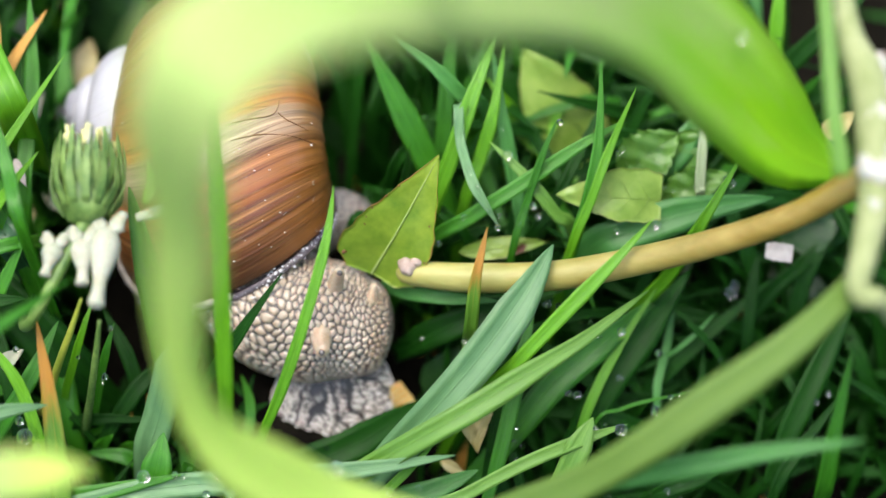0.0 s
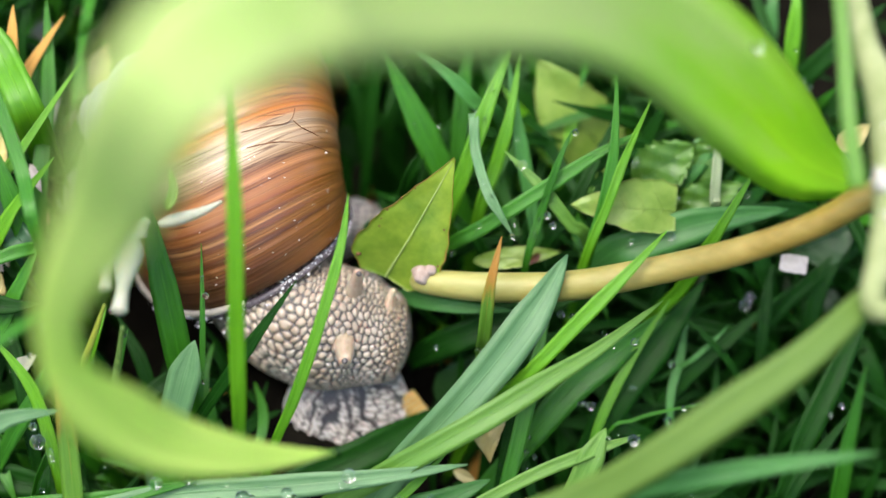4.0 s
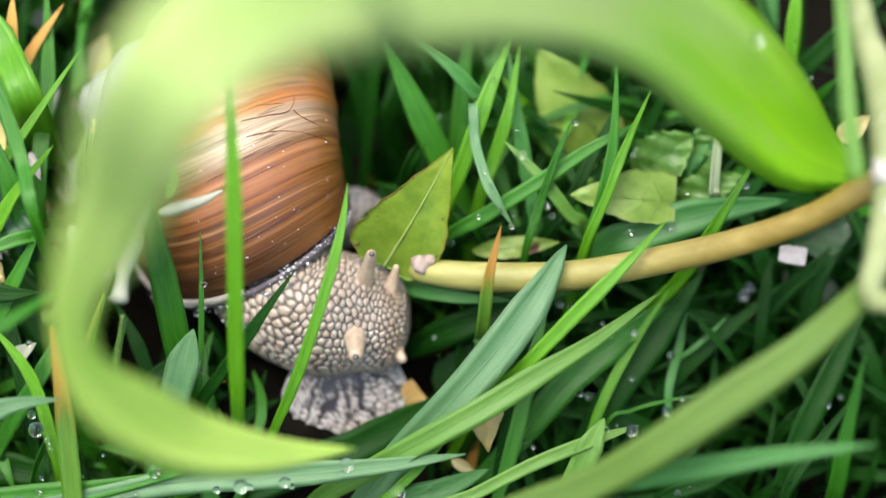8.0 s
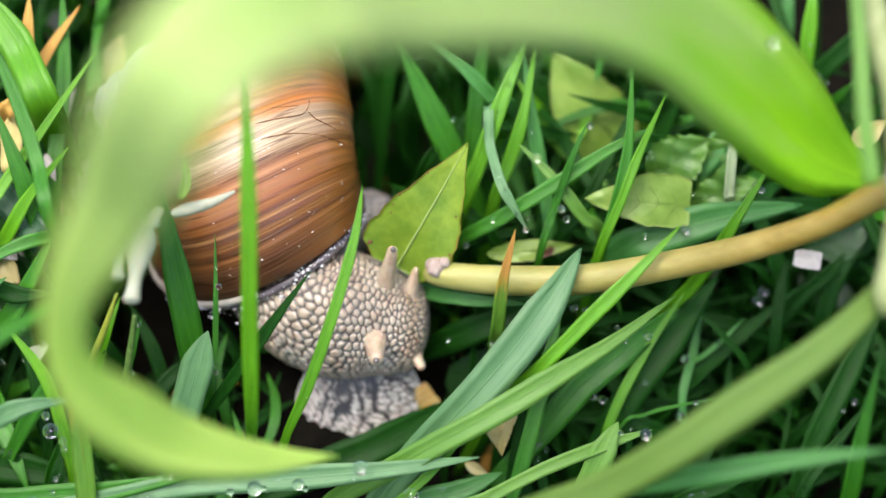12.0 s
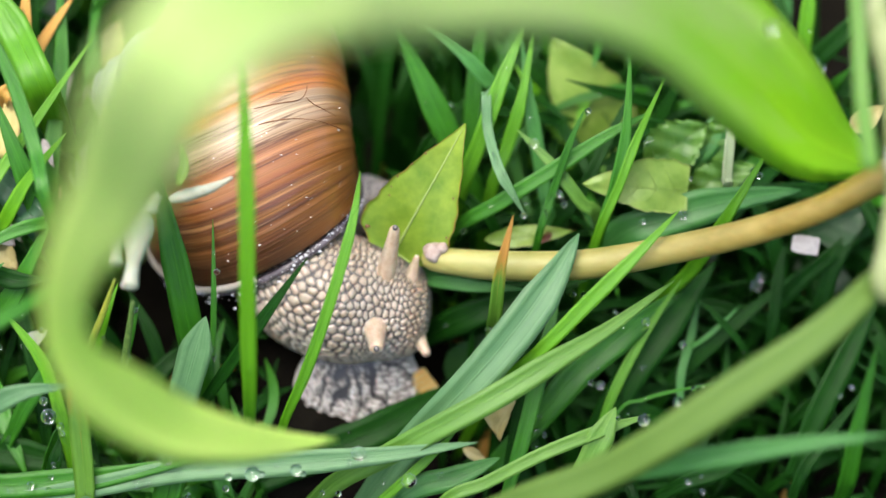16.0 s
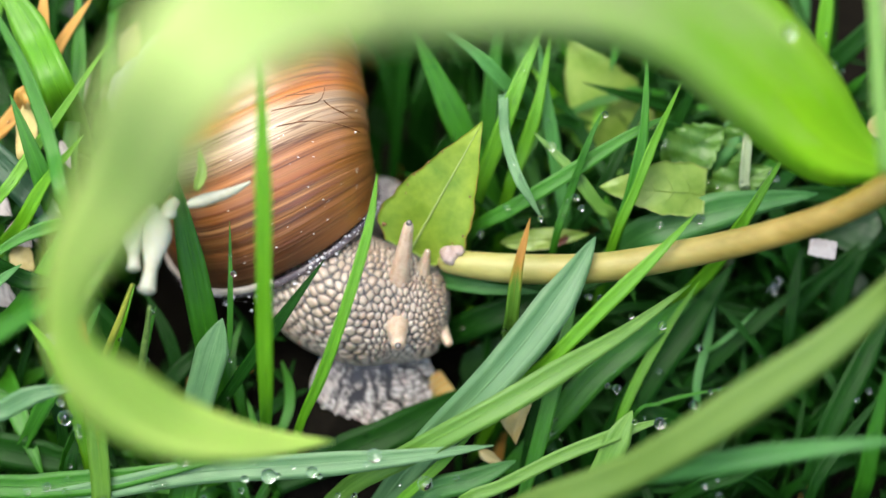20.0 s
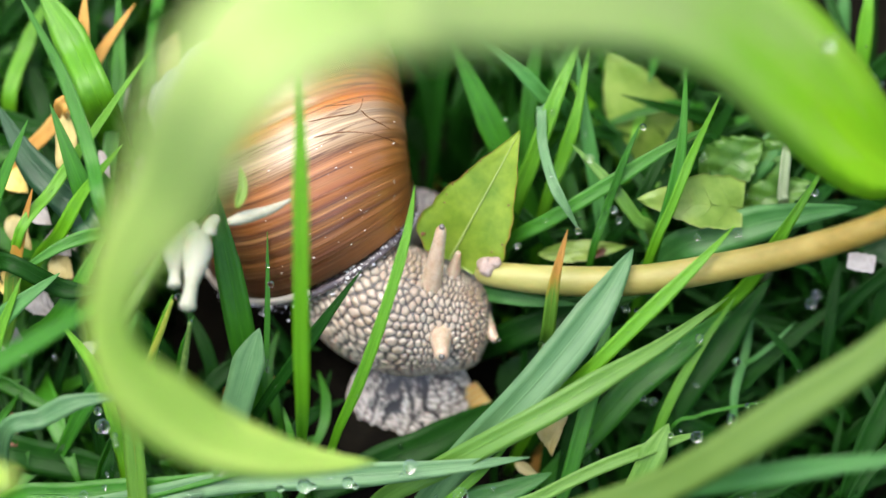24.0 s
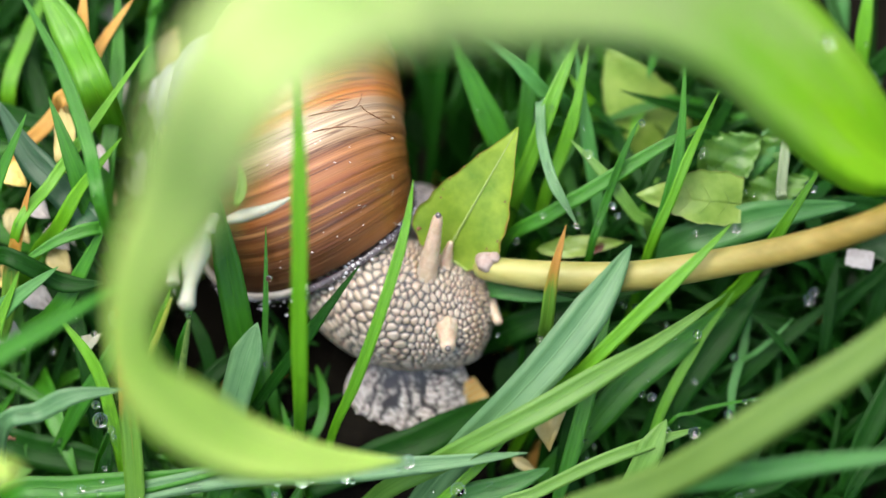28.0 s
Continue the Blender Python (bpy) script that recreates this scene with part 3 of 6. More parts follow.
def swept_skin(name, rows, steps, ring, cell, height, material, snail, label, seed, flat=1.0, squash=(0, 0, 1), finer=0.0):
    """A body part swept along rows of (x, y, z, radius) in millimetres, with raised tubercles."""
    r = spline(rows, steps)
    line, rad = r[:, :3], np.maximum(r[:, 3], 0.02)
    _, side, nor = frames_along(line, np.array(squash, dtype=float))
    seg = np.concatenate([[0], np.cumsum(np.linalg.norm(np.diff(line, axis=0), axis=1))])
    ang = np.linspace(0, 2 * math.pi, ring, endpoint=False)
    A = np.repeat(seg[:, None], ring, 1)
    Bq = np.repeat(ang[None, :] * np.mean(rad), steps, 0)
    warp = 0.35 * np.sin(A * 0.9 + Bq * 0.5) + 0.25 * np.sin(Bq * 1.3)
    rel = cell_relief(A + finer * A * A + warp, Bq + 0.3 * np.sin(A * 0.7), cell[0], cell[1], seed)
    lift = height * (1 - (1 - rel) ** 2.2) * np.clip(rad / rad.max() * 1.4, 0.25, 1)[:, None]
    rr = rad[:, None] + lift
    pts = line[:, None, :] + rr[..., None] * (np.cos(ang)[None, :, None] * side[:, None, :] + flat * np.sin(ang)[None, :, None] * nor[:, None, :])
    verts = (pts * 0.001).reshape(-1, 3)
    faces = sheet_faces(steps, ring, True)
    faces += [tuple(range(ring - 1, -1, -1)), tuple(range((steps - 1) * ring, steps * ring))]
    return link_mesh(name, verts, faces, material, snail, label, relief=rel.ravel())


def make_foot(snail):
    """The front of the sole: a broad rounded fan below the head; dark folds run out from under the chin and fork
    between pale cells to a pale rim. Its inner part is toned down as the head's shade.
    """
    n, m = 120, 300
    ang = np.linspace(radians(-208), radians(18), m)
    reach = np.interp(np.degrees(ang), (-208, -180, -161, -144, -121, -90, -65, -40, -28, -5, 18), (2.4, 3.4, 5.6, 9.4, 13.9, 14.8, 14.0, 12.0, 10.4, 7.2, 4.5))
    rr = np.linspace(0.06, 1, n)
    rad = rr[:, None] * reach[None, :]
    A = rad
    B = np.repeat(ang[None, :], n, 0) * (3.0 + 0.62 * rad)
    cells = cell_relief(A + 0.30 * np.sin(B * 0.9), B + 0.22 * np.sin(A * 1.1), 1.35, 0.88, 9)
    wob = 0.10 * np.sin(rad * 0.42 + 3.1 * ang[None, :] ** 2) + 0.05 * np.sin(rad * 0.9 + 5 * ang[None, :]) + 0.03 * np.sin(rad * 2.1 + 9 * ang[None, :])
    out = rr[:, None]
    main = np.abs(np.sin((ang[None, :] + wob) * 9.0))
    fork = np.abs(np.sin((ang[None, :] - 1.3 * wob) * 18.0 + 0.7))
    fade = np.clip((out - 0.42) * 1.9, 0, 1)
    fold = np.clip(main * (1.25 + 1.5 * fade) - 0.20 + 0.10 * fade, 0, 1)
    fold = np.minimum(fold, np.clip(fork * 3.0 + np.clip(0.55 - out, 0, 1) * 6 + 0.35 * fade, 0, 1))
    # last factor darkens inward: shade under the head put into the skin tone
    fold = np.maximum(fold, np.clip((out - 0.88) * 9, 0, 1)) * np.clip(-0.12 + 1.5 * out, 0, 1)
    rim = np.clip((rr - 0.955) / 0.02, 0, 1)[:, None]
    reli = np.maximum(np.clip(0.05 + 1.1 * cells, 0, 1) * fold, rim * 0.9)
    verts = []
    for i in range(n):
        for j in range(m):
            a = ang[j]
            edge = 1 + (0.012 * math.sin(9 * a) + 0.010 * math.sin(23 * a + 1)) * rr[i]
            x = -11.2 + rad[i, j] * math.cos(a) * edge
            y = -12.4 + rad[i, j] * math.sin(a) * edge
            z = -11.6 + 2.6 * (1 - rr[i] ** 2) - 1.2 * max(0.0, rr[i] - 0.8) * 5 * 0.5 + 0.30 * reli[i, j]
            verts.append(mm(x, y, z))
    top = len(verts)
    for j in range(m):
        x, y, z = verts[top - m + j]
        verts.append((x, y, z - 0.0012))
    faces = sheet_faces(n, m, False)
    faces += [((n - 1) * m + j, top + j, top + j + 1, (n - 1) * m + j + 1) for j in range(m - 1)]
    link_mesh("foot", verts, faces, SOLE, snail, "grey fan-shaped foot with branching dark folds", relief=list(reli.ravel()) + [0.8] * m)


def make_tentacle(snail, name, tip, base, r_tip, r_base, label, eye=True):
    """A tentacle from its base inside the head to its rounded tip; millimetres, about its own tip."""
    tip, base = np.array(tip, float), np.array(base, float)
    d = tip - base
    length = np.linalg.norm(d)
    d /= length
    ts = [0, 0.3, 0.62, 0.8, 0.9, 0.97, 1.0]
    rs = [r_base, r_base * 0.8 + r_tip * 0.2, r_base * 0.38 + r_tip * 0.62, r_base * 0.1 + r_tip * 0.9, r_tip * 1.0, r_tip * 0.74, r_tip * 0.1]
    rows = [(*(-d * length * (1 - t)), r) for t, r in zip(ts, rs)]
    ob = swept_skin(name, rows, 60, 28, (0.55, 0.5), 0.07, TENTACLE, snail, label, 31)
    ob.location = mm(*tip)
    if eye:
        e = part("eye", blob(2, 0.00042, 0.00042, 0.00034), EYE, ob, "small dark eye at the tip")
        e.location = mm(*(-d * r_tip * 0.30 + np.array((0, 0, r_tip * 0.62))))
    return ob


def make_snail():
    snail = new("snail")
    snail.matrix_world = SNAIL_PLACE
    tagged(snail, "large grey-beige snail with a brown spiral shell in wet grass", "snail")
    make_shell(snail)
    head = swept_skin("head", [(-25, 6.5, -18.5, 5.4), (-21.5, -0.9, -14.0, 7.4), (-16.8, -5.5, -10.6, 8.3), (-12, -7.5, -9.4, 8.4), (-7.5, -8.1, -9.2, 7.6),
                               (-4, -8.5, -9.2, 6.6), (-1.6, -8.4, -9.3, 5.1), (-0.4, -8.4, -9.4, 3.2), (0.1, -8.4, -9.4, 1.5), (0.2, -8.4, -9.4, 0.15)],
                      340, 280, (1.5, 0.80), 0.62, SKIN, snail, "pebbled beige head and neck", 5, finer=0.016)
    make_foot(snail)
    swept_skin("tail", [(-19, 3, -17, 5.0), (-13, 5.0, -17.5, 4.6), (-9.0, 6.0, -18.5, 3.8), (-6.0, 5.0, -19.5, 2.6), (-4.6, 4.0, -20, 0.4)],
               90, 90, (1.1, 0.8), 0.25, TAIL, snail, "grey tail of the foot", 8)
    swept_skin("mouth_lobe", [(-10, -12.5, -9.0, 2.0), (-7, -13.8, -9.0, 2.0), (-5.0, -14.2, -9.2, 1.4), (-4.3, -14.4, -9.4, 0.2)],
               50, 50, (0.9, 0.7), 0.18, SKIN, snail, "small beige mouth lobe", 12)
    upper = make_tentacle(snail, "upper_tentacle", (-4.4, 2.6, 1.6), (-6.4, -7.6, -4.0), 0.74, 1.45, "long beige upper tentacle")
    lower = make_tentacle(snail, "upper_tentacle", (-7.1, -14.2, 1.8), (-7.6, -9.6, -5.0), 1.0, 1.8, "foreshortened beige upper tentacle")
    small_a = make_tentacle(snail, "lower_tentacle", (-2.3, -2.2, -2.6), (-3.6, -7.0, -6.2), 0.42, 1.25, "short lower tentacle", False)
    small_b = make_tentacle(snail, "lower_tentacle", (-1.4, -14.8, -5.4), (-4.0, -10.2, -8.0), 0.6, 1.3, "short lower tentacle", False)
    ring = shell_rows(-0.012, 72, -0.5)
    rim = [ring[j % 72] for j in range(-6, 30, 3)]
    tube("collar", rim, [0.0004] + [0.0006] * (len(rim) - 2) + [0.0005], MANTLE, snail, "dark wet collar along the shell lip", steps=90, ring=14)
    rs = random.Random(3)
    for i in range(230):
        q = np.array(ring[rs.randrange(-2, 32) % 72])
        s = 0.00006 + 0.00025 * rs.random() ** 2.6
        b = part("slime_bubble", blob(1, s, s * 0.8, s, i, 0.3), SLIME, snail)
        b.location = tuple(q + np.array((rs.gauss(0, 0.0006), rs.gauss(-0.0004, 0.0006), 0.0011 + rs.gauss(0, 0.0005))))
    return snail, head, upper, lower, small_a, small_b


snail, head, upper_a, upper_b, lower_a, lower_b = make_snail()

# ---- grass blades, each from its foot to its tip ----
blade([(-0.0248, -0.0192, -0.0010), (-0.0229, -0.0234, 0.0186), (-0.0223, -0.0181, 0.0325), (-0.0218, -0.0120, 0.0434), (-0.0216, -0.0052, 0.0523), (-0.0214, 0.0030, 0.0610)], 0.0020, LIME, "bright lime upright grass blade before the shell")
blade([(-0.0232, -0.0242, -0.0103), (-0.0198, -0.0206, 0.0061), (-0.0165, -0.0171, 0.0142), (-0.0134, -0.0116, 0.0212), (-0.0109, -0.0053, 0.0263), (-0.0097, -0.0010, 0.0290), (-0.0090, 0.0033, 0.0317)], 0.0015, LIME, "narrow lime grass blade leaning across the snail's neck")
blade([(-0.0298, -0.0210, -0.0133), (-0.0294, -0.0156, 0.0069), (-0.0289, -0.0101, 0.0127), (-0.0286, -0.0048, 0.0184), (-0.0286, 0.0015, 0.0235)], 0.0008, GREEN, "very thin dewy grass blade by the shell lip")
blade([(-0.0370, -0.0235, -0.0190), (-0.0350, -0.0205, 0.0015), (-0.0330, -0.0174, 0.0081), (-0.0311, -0.0141, 0.0137), (-0.0293, -0.0105, 0.0184)], 0.0043, FROST, "short broad bluish grass blade stub", blunt=0.7)
blade([(-0.0337, -0.0189, 0.0001), (-0.0293, -0.0160, 0.0078), (-0.0252, -0.0135, 0.0141), (-0.0208, -0.0101, 0.0198), (-0.0159, -0.0050, 0.0241)], 0.0017, DEEP_SHADED, "dark grass blade pointing at the snail's neck")
blade([(-0.0308, -0.0151, -0.0111), (-0.0314, -0.0121, 0.0020), (-0.0321, -0.0091, 0.0109), (-0.0331, -0.0048, 0.0184), (-0.0343, -0.0001, 0.0248), (-0.0356, 0.0053, 0.0294)], 0.0037, GREEN, "dark green blade leaning on the shell")
blade([(-0.0095, -0.0279, -0.0031), (-0.0034, -0.0239, 0.0059), (0.0031, -0.0198, 0.0126), (0.0094, -0.0143, 0.0172), (0.0151, -0.0079, 0.0212), (0.0194, -0.0009, 0.0232)], 0.0050, FROST, "broad bluish green grass blade", fold=0.26, blunt=0.4)
blade([(-0.0214, -0.0289, -0.0141), (-0.0138, -0.0274, 0.0018), (-0.0062, -0.0260, 0.0086), (0.0012, -0.0240, 0.0134), (0.0084, -0.0212, 0.0164), (0.0157, -0.0170, 0.0178), (0.0232, -0.0123, 0.0184), (0.0320, -0.0056, 0.0190)], 0.0032, PALE, "long light green grass blade")
blade([(0.0031, -0.0164, -0.0132), (0.0080, -0.0159, 0.0067), (0.0130, -0.0154, 0.0153), (0.0201, -0.0107, 0.0218), (0.0265, -0.0058, 0.0260), (0.0321, -0.0004, 0.0282)], 0.0020, LIME, "lime grass blade crossing the yellow stalk")
blade([(0.0267, -0.0027, -0.0257), (0.0311, -0.0016, 0.0039), (0.0355, -0.0004, 0.0140), (0.0390, 0.0016, 0.0235), (0.0441, 0.0075, 0.0307)], 0.0020, LIME, "bright blade behind the yellow stalk")
blade([(0.0215, -0.0185, -0.0043), (0.0259, -0.0132, 0.0025), (0.0321, -0.0060, 0.0070), (0.0393, 0.0029, 0.0102)], 0.0043, DEEP_SHADED, "dark grass blade in the shade of the stalk")
blade([(0.0224, -0.0202, -0.0007), (0.0241, -0.0159, 0.0043), (0.0279, -0.0095, 0.0084), (0.0341, -0.0012, 0.0124)], 0.0014, LIME, "narrow lime blade beside the dark blade")
blade([(0.0074, -0.0226, -0.0046), (0.0149, -0.0173, 0.0034), (0.0202, -0.0126, 0.0076), (0.0272, -0.0075, 0.0096), (0.0345, -0.0009, 0.0090)], 0.0040, GREEN, "deep green dewy grass blade")
blade([(-0.0047, -0.0320, -0.0177), (0.0012, -0.0305, 0.0035), (0.0071, -0.0289, 0.0068), (0.0144, -0.0262, 0.0097), (0.0218, -0.0233, 0.0103), (0.0287, -0.0210, 0.0106)], 0.0018, PALE, "pale blade ending in a water drop", blunt=0.6)
blade([(0.0168, -0.0324, -0.0215), (0.0183, -0.0301, 0.0026), (0.0198, -0.0278, 0.0064), (0.0218, -0.0244, 0.0096), (0.0241, -0.0206, 0.0120)], 0.0034, PALE, "short pale green grass blade", blunt=0.6)
blade([(0.0099, -0.0278, -0.0007), (0.0125, -0.0210, 0.0059), (0.0147, -0.0133, 0.0107), (0.0173, -0.0038, 0.0131)], 0.0023, GREEN, "upright green grass blade")
blade([(0.0100, -0.0239, -0.0018), (0.0111, -0.0196, 0.0032), (0.0122, -0.0145, 0.0064), (0.0131, -0.0090, 0.0075)], 0.0013, DEEP_SHADED, "thin dark grass blade")
blade([(0.0080, -0.0085, -0.0180), (0.0082, -0.0086, 0.0089), (0.0085, -0.0086, 0.0160), (0.0091, -0.0056, 0.0226), (0.0107, -0.0004, 0.0270)], 0.0018, YELLOW_TIP, "grass blade with a yellowed orange tip")
blade([(0.0086, 0.0097, -0.0009), (0.0052, 0.0149, 0.0118), (0.0009, 0.0203, 0.0211), (-0.0048, 0.0287, 0.0298)], 0.0038, GREEN, "grass blade behind the dock leaf")
blade([(0.0156, 0.0230, -0.0201), (0.0119, 0.0224, 0.0189), (0.0081, 0.0218, 0.0256), (0.0043, 0.0240, 0.0293), (-0.0011, 0.0277, 0.0316)], 0.0020, BLUE, "bluish grass blade standing in wet grass")
blade([(-0.0000, 0.0052, -0.0122), (0.0032, 0.0093, 0.0130), (0.0064, 0.0135, 0.0227), (0.0095, 0.0196, 0.0289), (0.0130, 0.0274, 0.0326)], 0.0023, LIME, "bright lime grass blade")
blade([(0.0053, 0.0051, -0.0176), (0.0079, 0.0100, 0.0135), (0.0105, 0.0148, 0.0212), (0.0123, 0.0189, 0.0261), (0.0140, 0.0268, 0.0310)], 0.0018, LIME, "narrow grass blade turning brown at the edge")
blade([(0.0045, 0.0119, -0.0193), (0.0051, 0.0171, 0.0085), (0.0058, 0.0223, 0.0176), (0.0066, 0.0285, 0.0238), (0.0075, 0.0332, 0.0279)], 0.0024, GREEN, "light green upright grass blade")
blade([(0.0123, 0.0274, 0.0007), (0.0157, 0.0292, 0.0089), (0.0199, 0.0333, 0.0162), (0.0238, 0.0382, 0.0217)], 0.0061, DEEP_SHADED, "broad shaded grass blade")
blade([(0.0182, 0.0007, -0.0231), (0.0166, 0.0071, 0.0093), (0.0150, 0.0135, 0.0180), (0.0135, 0.0195, 0.0241), (0.0124, 0.0274, 0.0290)], 0.0020, BLUE, "pale bluish grass blade")
blade([(0.0070, 0.0264, -0.0199), (0.0074, 0.0202, 0.0245), (0.0077, 0.0140, 0.0254), (0.0091, 0.0079, 0.0251), (0.0108, 0.0052, 0.0235), (0.0125, 0.0034, 0.0211)], 0.0014, FROST, "drooping grass blade with a drop at its tip")
blade([(0.0119, -0.0030, -0.0215), (0.0141, 0.0019, 0.0131), (0.0163, 0.0069, 0.0210), (0.0184, 0.0108, 0.0269), (0.0204, 0.0142, 0.0302)], 0.0011, GREEN, "thin grass blade with a dew drop at its tip")
blade([(-0.0040, 0.0044, -0.0080), (0.0024, 0.0053, 0.0129), (0.0088, 0.0062, 0.0193), (0.0163, 0.0090, 0.0235), (0.0234, 0.0123, 0.0267), (0.0294, 0.0150, 0.0284)], 0.0020, GREEN, "long grass blade lying across others")
blade([(0.0264, 0.0054, -0.0235), (0.0233, 0.0059, 0.0133), (0.0202, 0.0065, 0.0195), (0.0163, 0.0101, 0.0230), (0.0115, 0.0149, 0.0247)], 0.0018, PALE, "light grass blade lying across others")
blade([(0.0204, -0.0009, -0.0239), (0.0224, 0.0026, 0.0135), (0.0243, 0.0061, 0.0228), (0.0258, 0.0116, 0.0286), (0.0263, 0.0205, 0.0353)], 0.0016, GREEN, "mid green upright grass blade standing in wet grass")
blade([(0.0180, -0.0047, -0.0239), (0.0215, 0.0008, 0.0136), (0.0250, 0.0062, 0.0240), (0.0273, 0.0109, 0.0282), (0.0307, 0.0164, 0.0340)], 0.0013, LIME, "lime green grass blade standing in wet grass")
blade([(0.0118, 0.0026, -0.0213), (0.0162, 0.0064, 0.0089), (0.0206, 0.0102, 0.0160), (0.0245, 0.0167, 0.0200), (0.0286, 0.0246, 0.0226)], 0.0017, DEEP_SHADED, "dark green shaded grass blade standing in wet grass")
blade([(0.0294, 0.0122, -0.0221), (0.0322, 0.0129, 0.0105), (0.0349, 0.0135, 0.0180), (0.0389, 0.0166, 0.0223), (0.0420, 0.0215, 0.0254)], 0.0040, BLUE, "broad bluish dewy grass blade")
blade([(0.0406, 0.0085, -0.0234), (0.0403, 0.0092, 0.0153), (0.0400, 0.0099, 0.0205), (0.0404, 0.0145, 0.0245), (0.0410, 0.0184, 0.0258)], 0.0014, STRIPED, "white-striped dry grass blade")
blade([(0.0163, 0.0040, -0.0222), (0.0239, 0.0047, 0.0101), (0.0315, 0.0054, 0.0165), (0.0394, 0.0070, 0.0186), (0.0502, 0.0089, 0.0187)], 0.0049, BLUE, "broad bluish blade under the stalk")
blade([(-0.0081, 0.0064, -0.0071), (-0.0035, 0.0028, 0.0066), (0.0012, -0.0009, 0.0113), (0.0066, -0.0026, 0.0127), (0.0127, -0.0030, 0.0124)], 0.0020, BLUE, "narrow blade tip under the stalk")
blade([(-0.0019, -0.0030, -0.0017), (0.0036, -0.0036, 0.0050), (0.0105, -0.0023, 0.0082), (0.0176, 0.0014, 0.0081)], 0.0042, DEEP_SHADED, "dark blade in the shade below the stalk")
blade([(0.0536, 0.0305, -0.0195), (0.0529, 0.0301, 0.0083), (0.0521, 0.0297, 0.0210), (0.0524, 0.0345, 0.0288), (0.0529, 0.0385, 0.0312)], 0.0021, LIME, "lime grass blade at the far edge")
blade([(0.0510, 0.0356, -0.0194), (0.0523, 0.0323, 0.0109), (0.0535, 0.0290, 0.0206), (0.0598, 0.0320, 0.0272), (0.0652, 0.0358, 0.0296)], 0.0029, DEEP_SHADED, "dark dewy grass blade")
blade([(0.0520, 0.0342, -0.0194), (0.0513, 0.0354, 0.0081), (0.0507, 0.0366, 0.0159), (0.0509, 0.0409, 0.0210), (0.0515, 0.0450, 0.0235)], 0.0023, BLUE, "bluish grass blade standing in wet grass")
blade([(0.0544, 0.0321, -0.0194), (0.0551, 0.0290, 0.0112), (0.0559, 0.0260, 0.0187), (0.0582, 0.0260, 0.0235)], 0.0016, GREEN, "mid green short grass blade standing in wet grass")
blade([(0.0029, -0.0286, -0.0192), (0.0155, -0.0324, 0.0129), (0.0281, -0.0361, 0.0271), (0.0405, -0.0369, 0.0336), (0.0526, -0.0375, 0.0380)], 0.0028, BLUE, "blurred pale grass blade low over the soil")
blade([(0.0525, -0.0331, -0.0221), (0.0524, -0.0326, 0.0081), (0.0524, -0.0320, 0.0155), (0.0528, -0.0284, 0.0225), (0.0543, -0.0221, 0.0311)], 0.0023, GREEN, "mid green upright grass blade standing in wet grass")
blade([(0.0449, -0.0105, 0.0006), (0.0425, -0.0081, 0.0057), (0.0397, -0.0059, 0.0083), (0.0364, -0.0031, 0.0100)], 0.0010, DEEP_SHADED, "thin dark grass blade")
blade([(0.0322, -0.0066, -0.0016), (0.0362, -0.0070, 0.0040), (0.0392, -0.0055, 0.0061), (0.0427, -0.0026, 0.0079)], 0.0007, BLUE, "hair-thin dry grass stem")
blade([(0.0472, -0.0090, -0.0055), (0.0471, -0.0052, 0.0039), (0.0477, 0.0002, 0.0085), (0.0489, 0.0054, 0.0106)], 0.0017, DEEP_SHADED, "mid green shaded grass blade standing in wet grass")
blade([(0.0212, -0.0190, -0.0247), (0.0249, -0.0175, 0.0033), (0.0286, -0.0161, 0.0054), (0.0326, -0.0156, 0.0069), (0.0391, -0.0146, 0.0075)], 0.0005, GREEN, "thin dewy grass stem")
blade([(-0.0584, -0.0301, 0.0026), (-0.0446, -0.0289, 0.0057), (-0.0320, -0.0274, 0.0078), (-0.0194, -0.0272, 0.0091), (-0.0061, -0.0267, 0.0106), (0.0060, -0.0258, 0.0123)], 0.0032, FROST, "broad dewy blade lying low")
blade([(-0.0720, -0.0294, -0.0189), (-0.0629, -0.0288, 0.0034), (-0.0537, -0.0282, 0.0049), (-0.0432, -0.0278, 0.0064), (-0.0289, -0.0264, 0.0096)], 0.0034, GREEN, "grass blade lying low")
blade([(-0.0063, -0.0291, -0.0004), (-0.0018, -0.0272, 0.0020), (0.0034, -0.0265, 0.0036), (0.0091, -0.0244, 0.0049)], 0.0032, BLUE, "short bluish grass blade")
blade([(-0.0233, -0.0246, -0.0022), (-0.0142, -0.0201, -0.0018), (-0.0065, -0.0168, -0.0010), (0.0028, -0.0102, -0.0016)], 0.0050, DEEP_SHADED, "dark blade under the snail's foot")
blade([(-0.0101, -0.0307, -0.0014), (-0.0055, -0.0288, 0.0034), (-0.0010, -0.0258, 0.0064), (0.0034, -0.0218, 0.0077)], 0.0013, LIME, "narrow lime grass blade")
blade([(-0.0363, -0.0311, -0.0005), (-0.0347, -0.0288, 0.0034), (-0.0328, -0.0246, 0.0083), (-0.0319, -0.0209, 0.0107)], 0.0039, GREEN, "mid green grass blade foot standing in wet grass")
blade([(-0.0476, -0.0036, -0.0196), (-0.0491, -0.0009, 0.0090), (-0.0506, 0.0017, 0.0200), (-0.0532, 0.0062, 0.0287), (-0.0568, 0.0137, 0.0346)], 0.0031, GREEN, "grass blade at the edge of the clump")
blade([(-0.0472, -0.0284, -0.0011), (-0.0478, -0.0229, 0.0082), (-0.0504, -0.0157, 0.0151), (-0.0554, -0.0103, 0.0197)], 0.0017, LIME, "lime dewy grass blade")
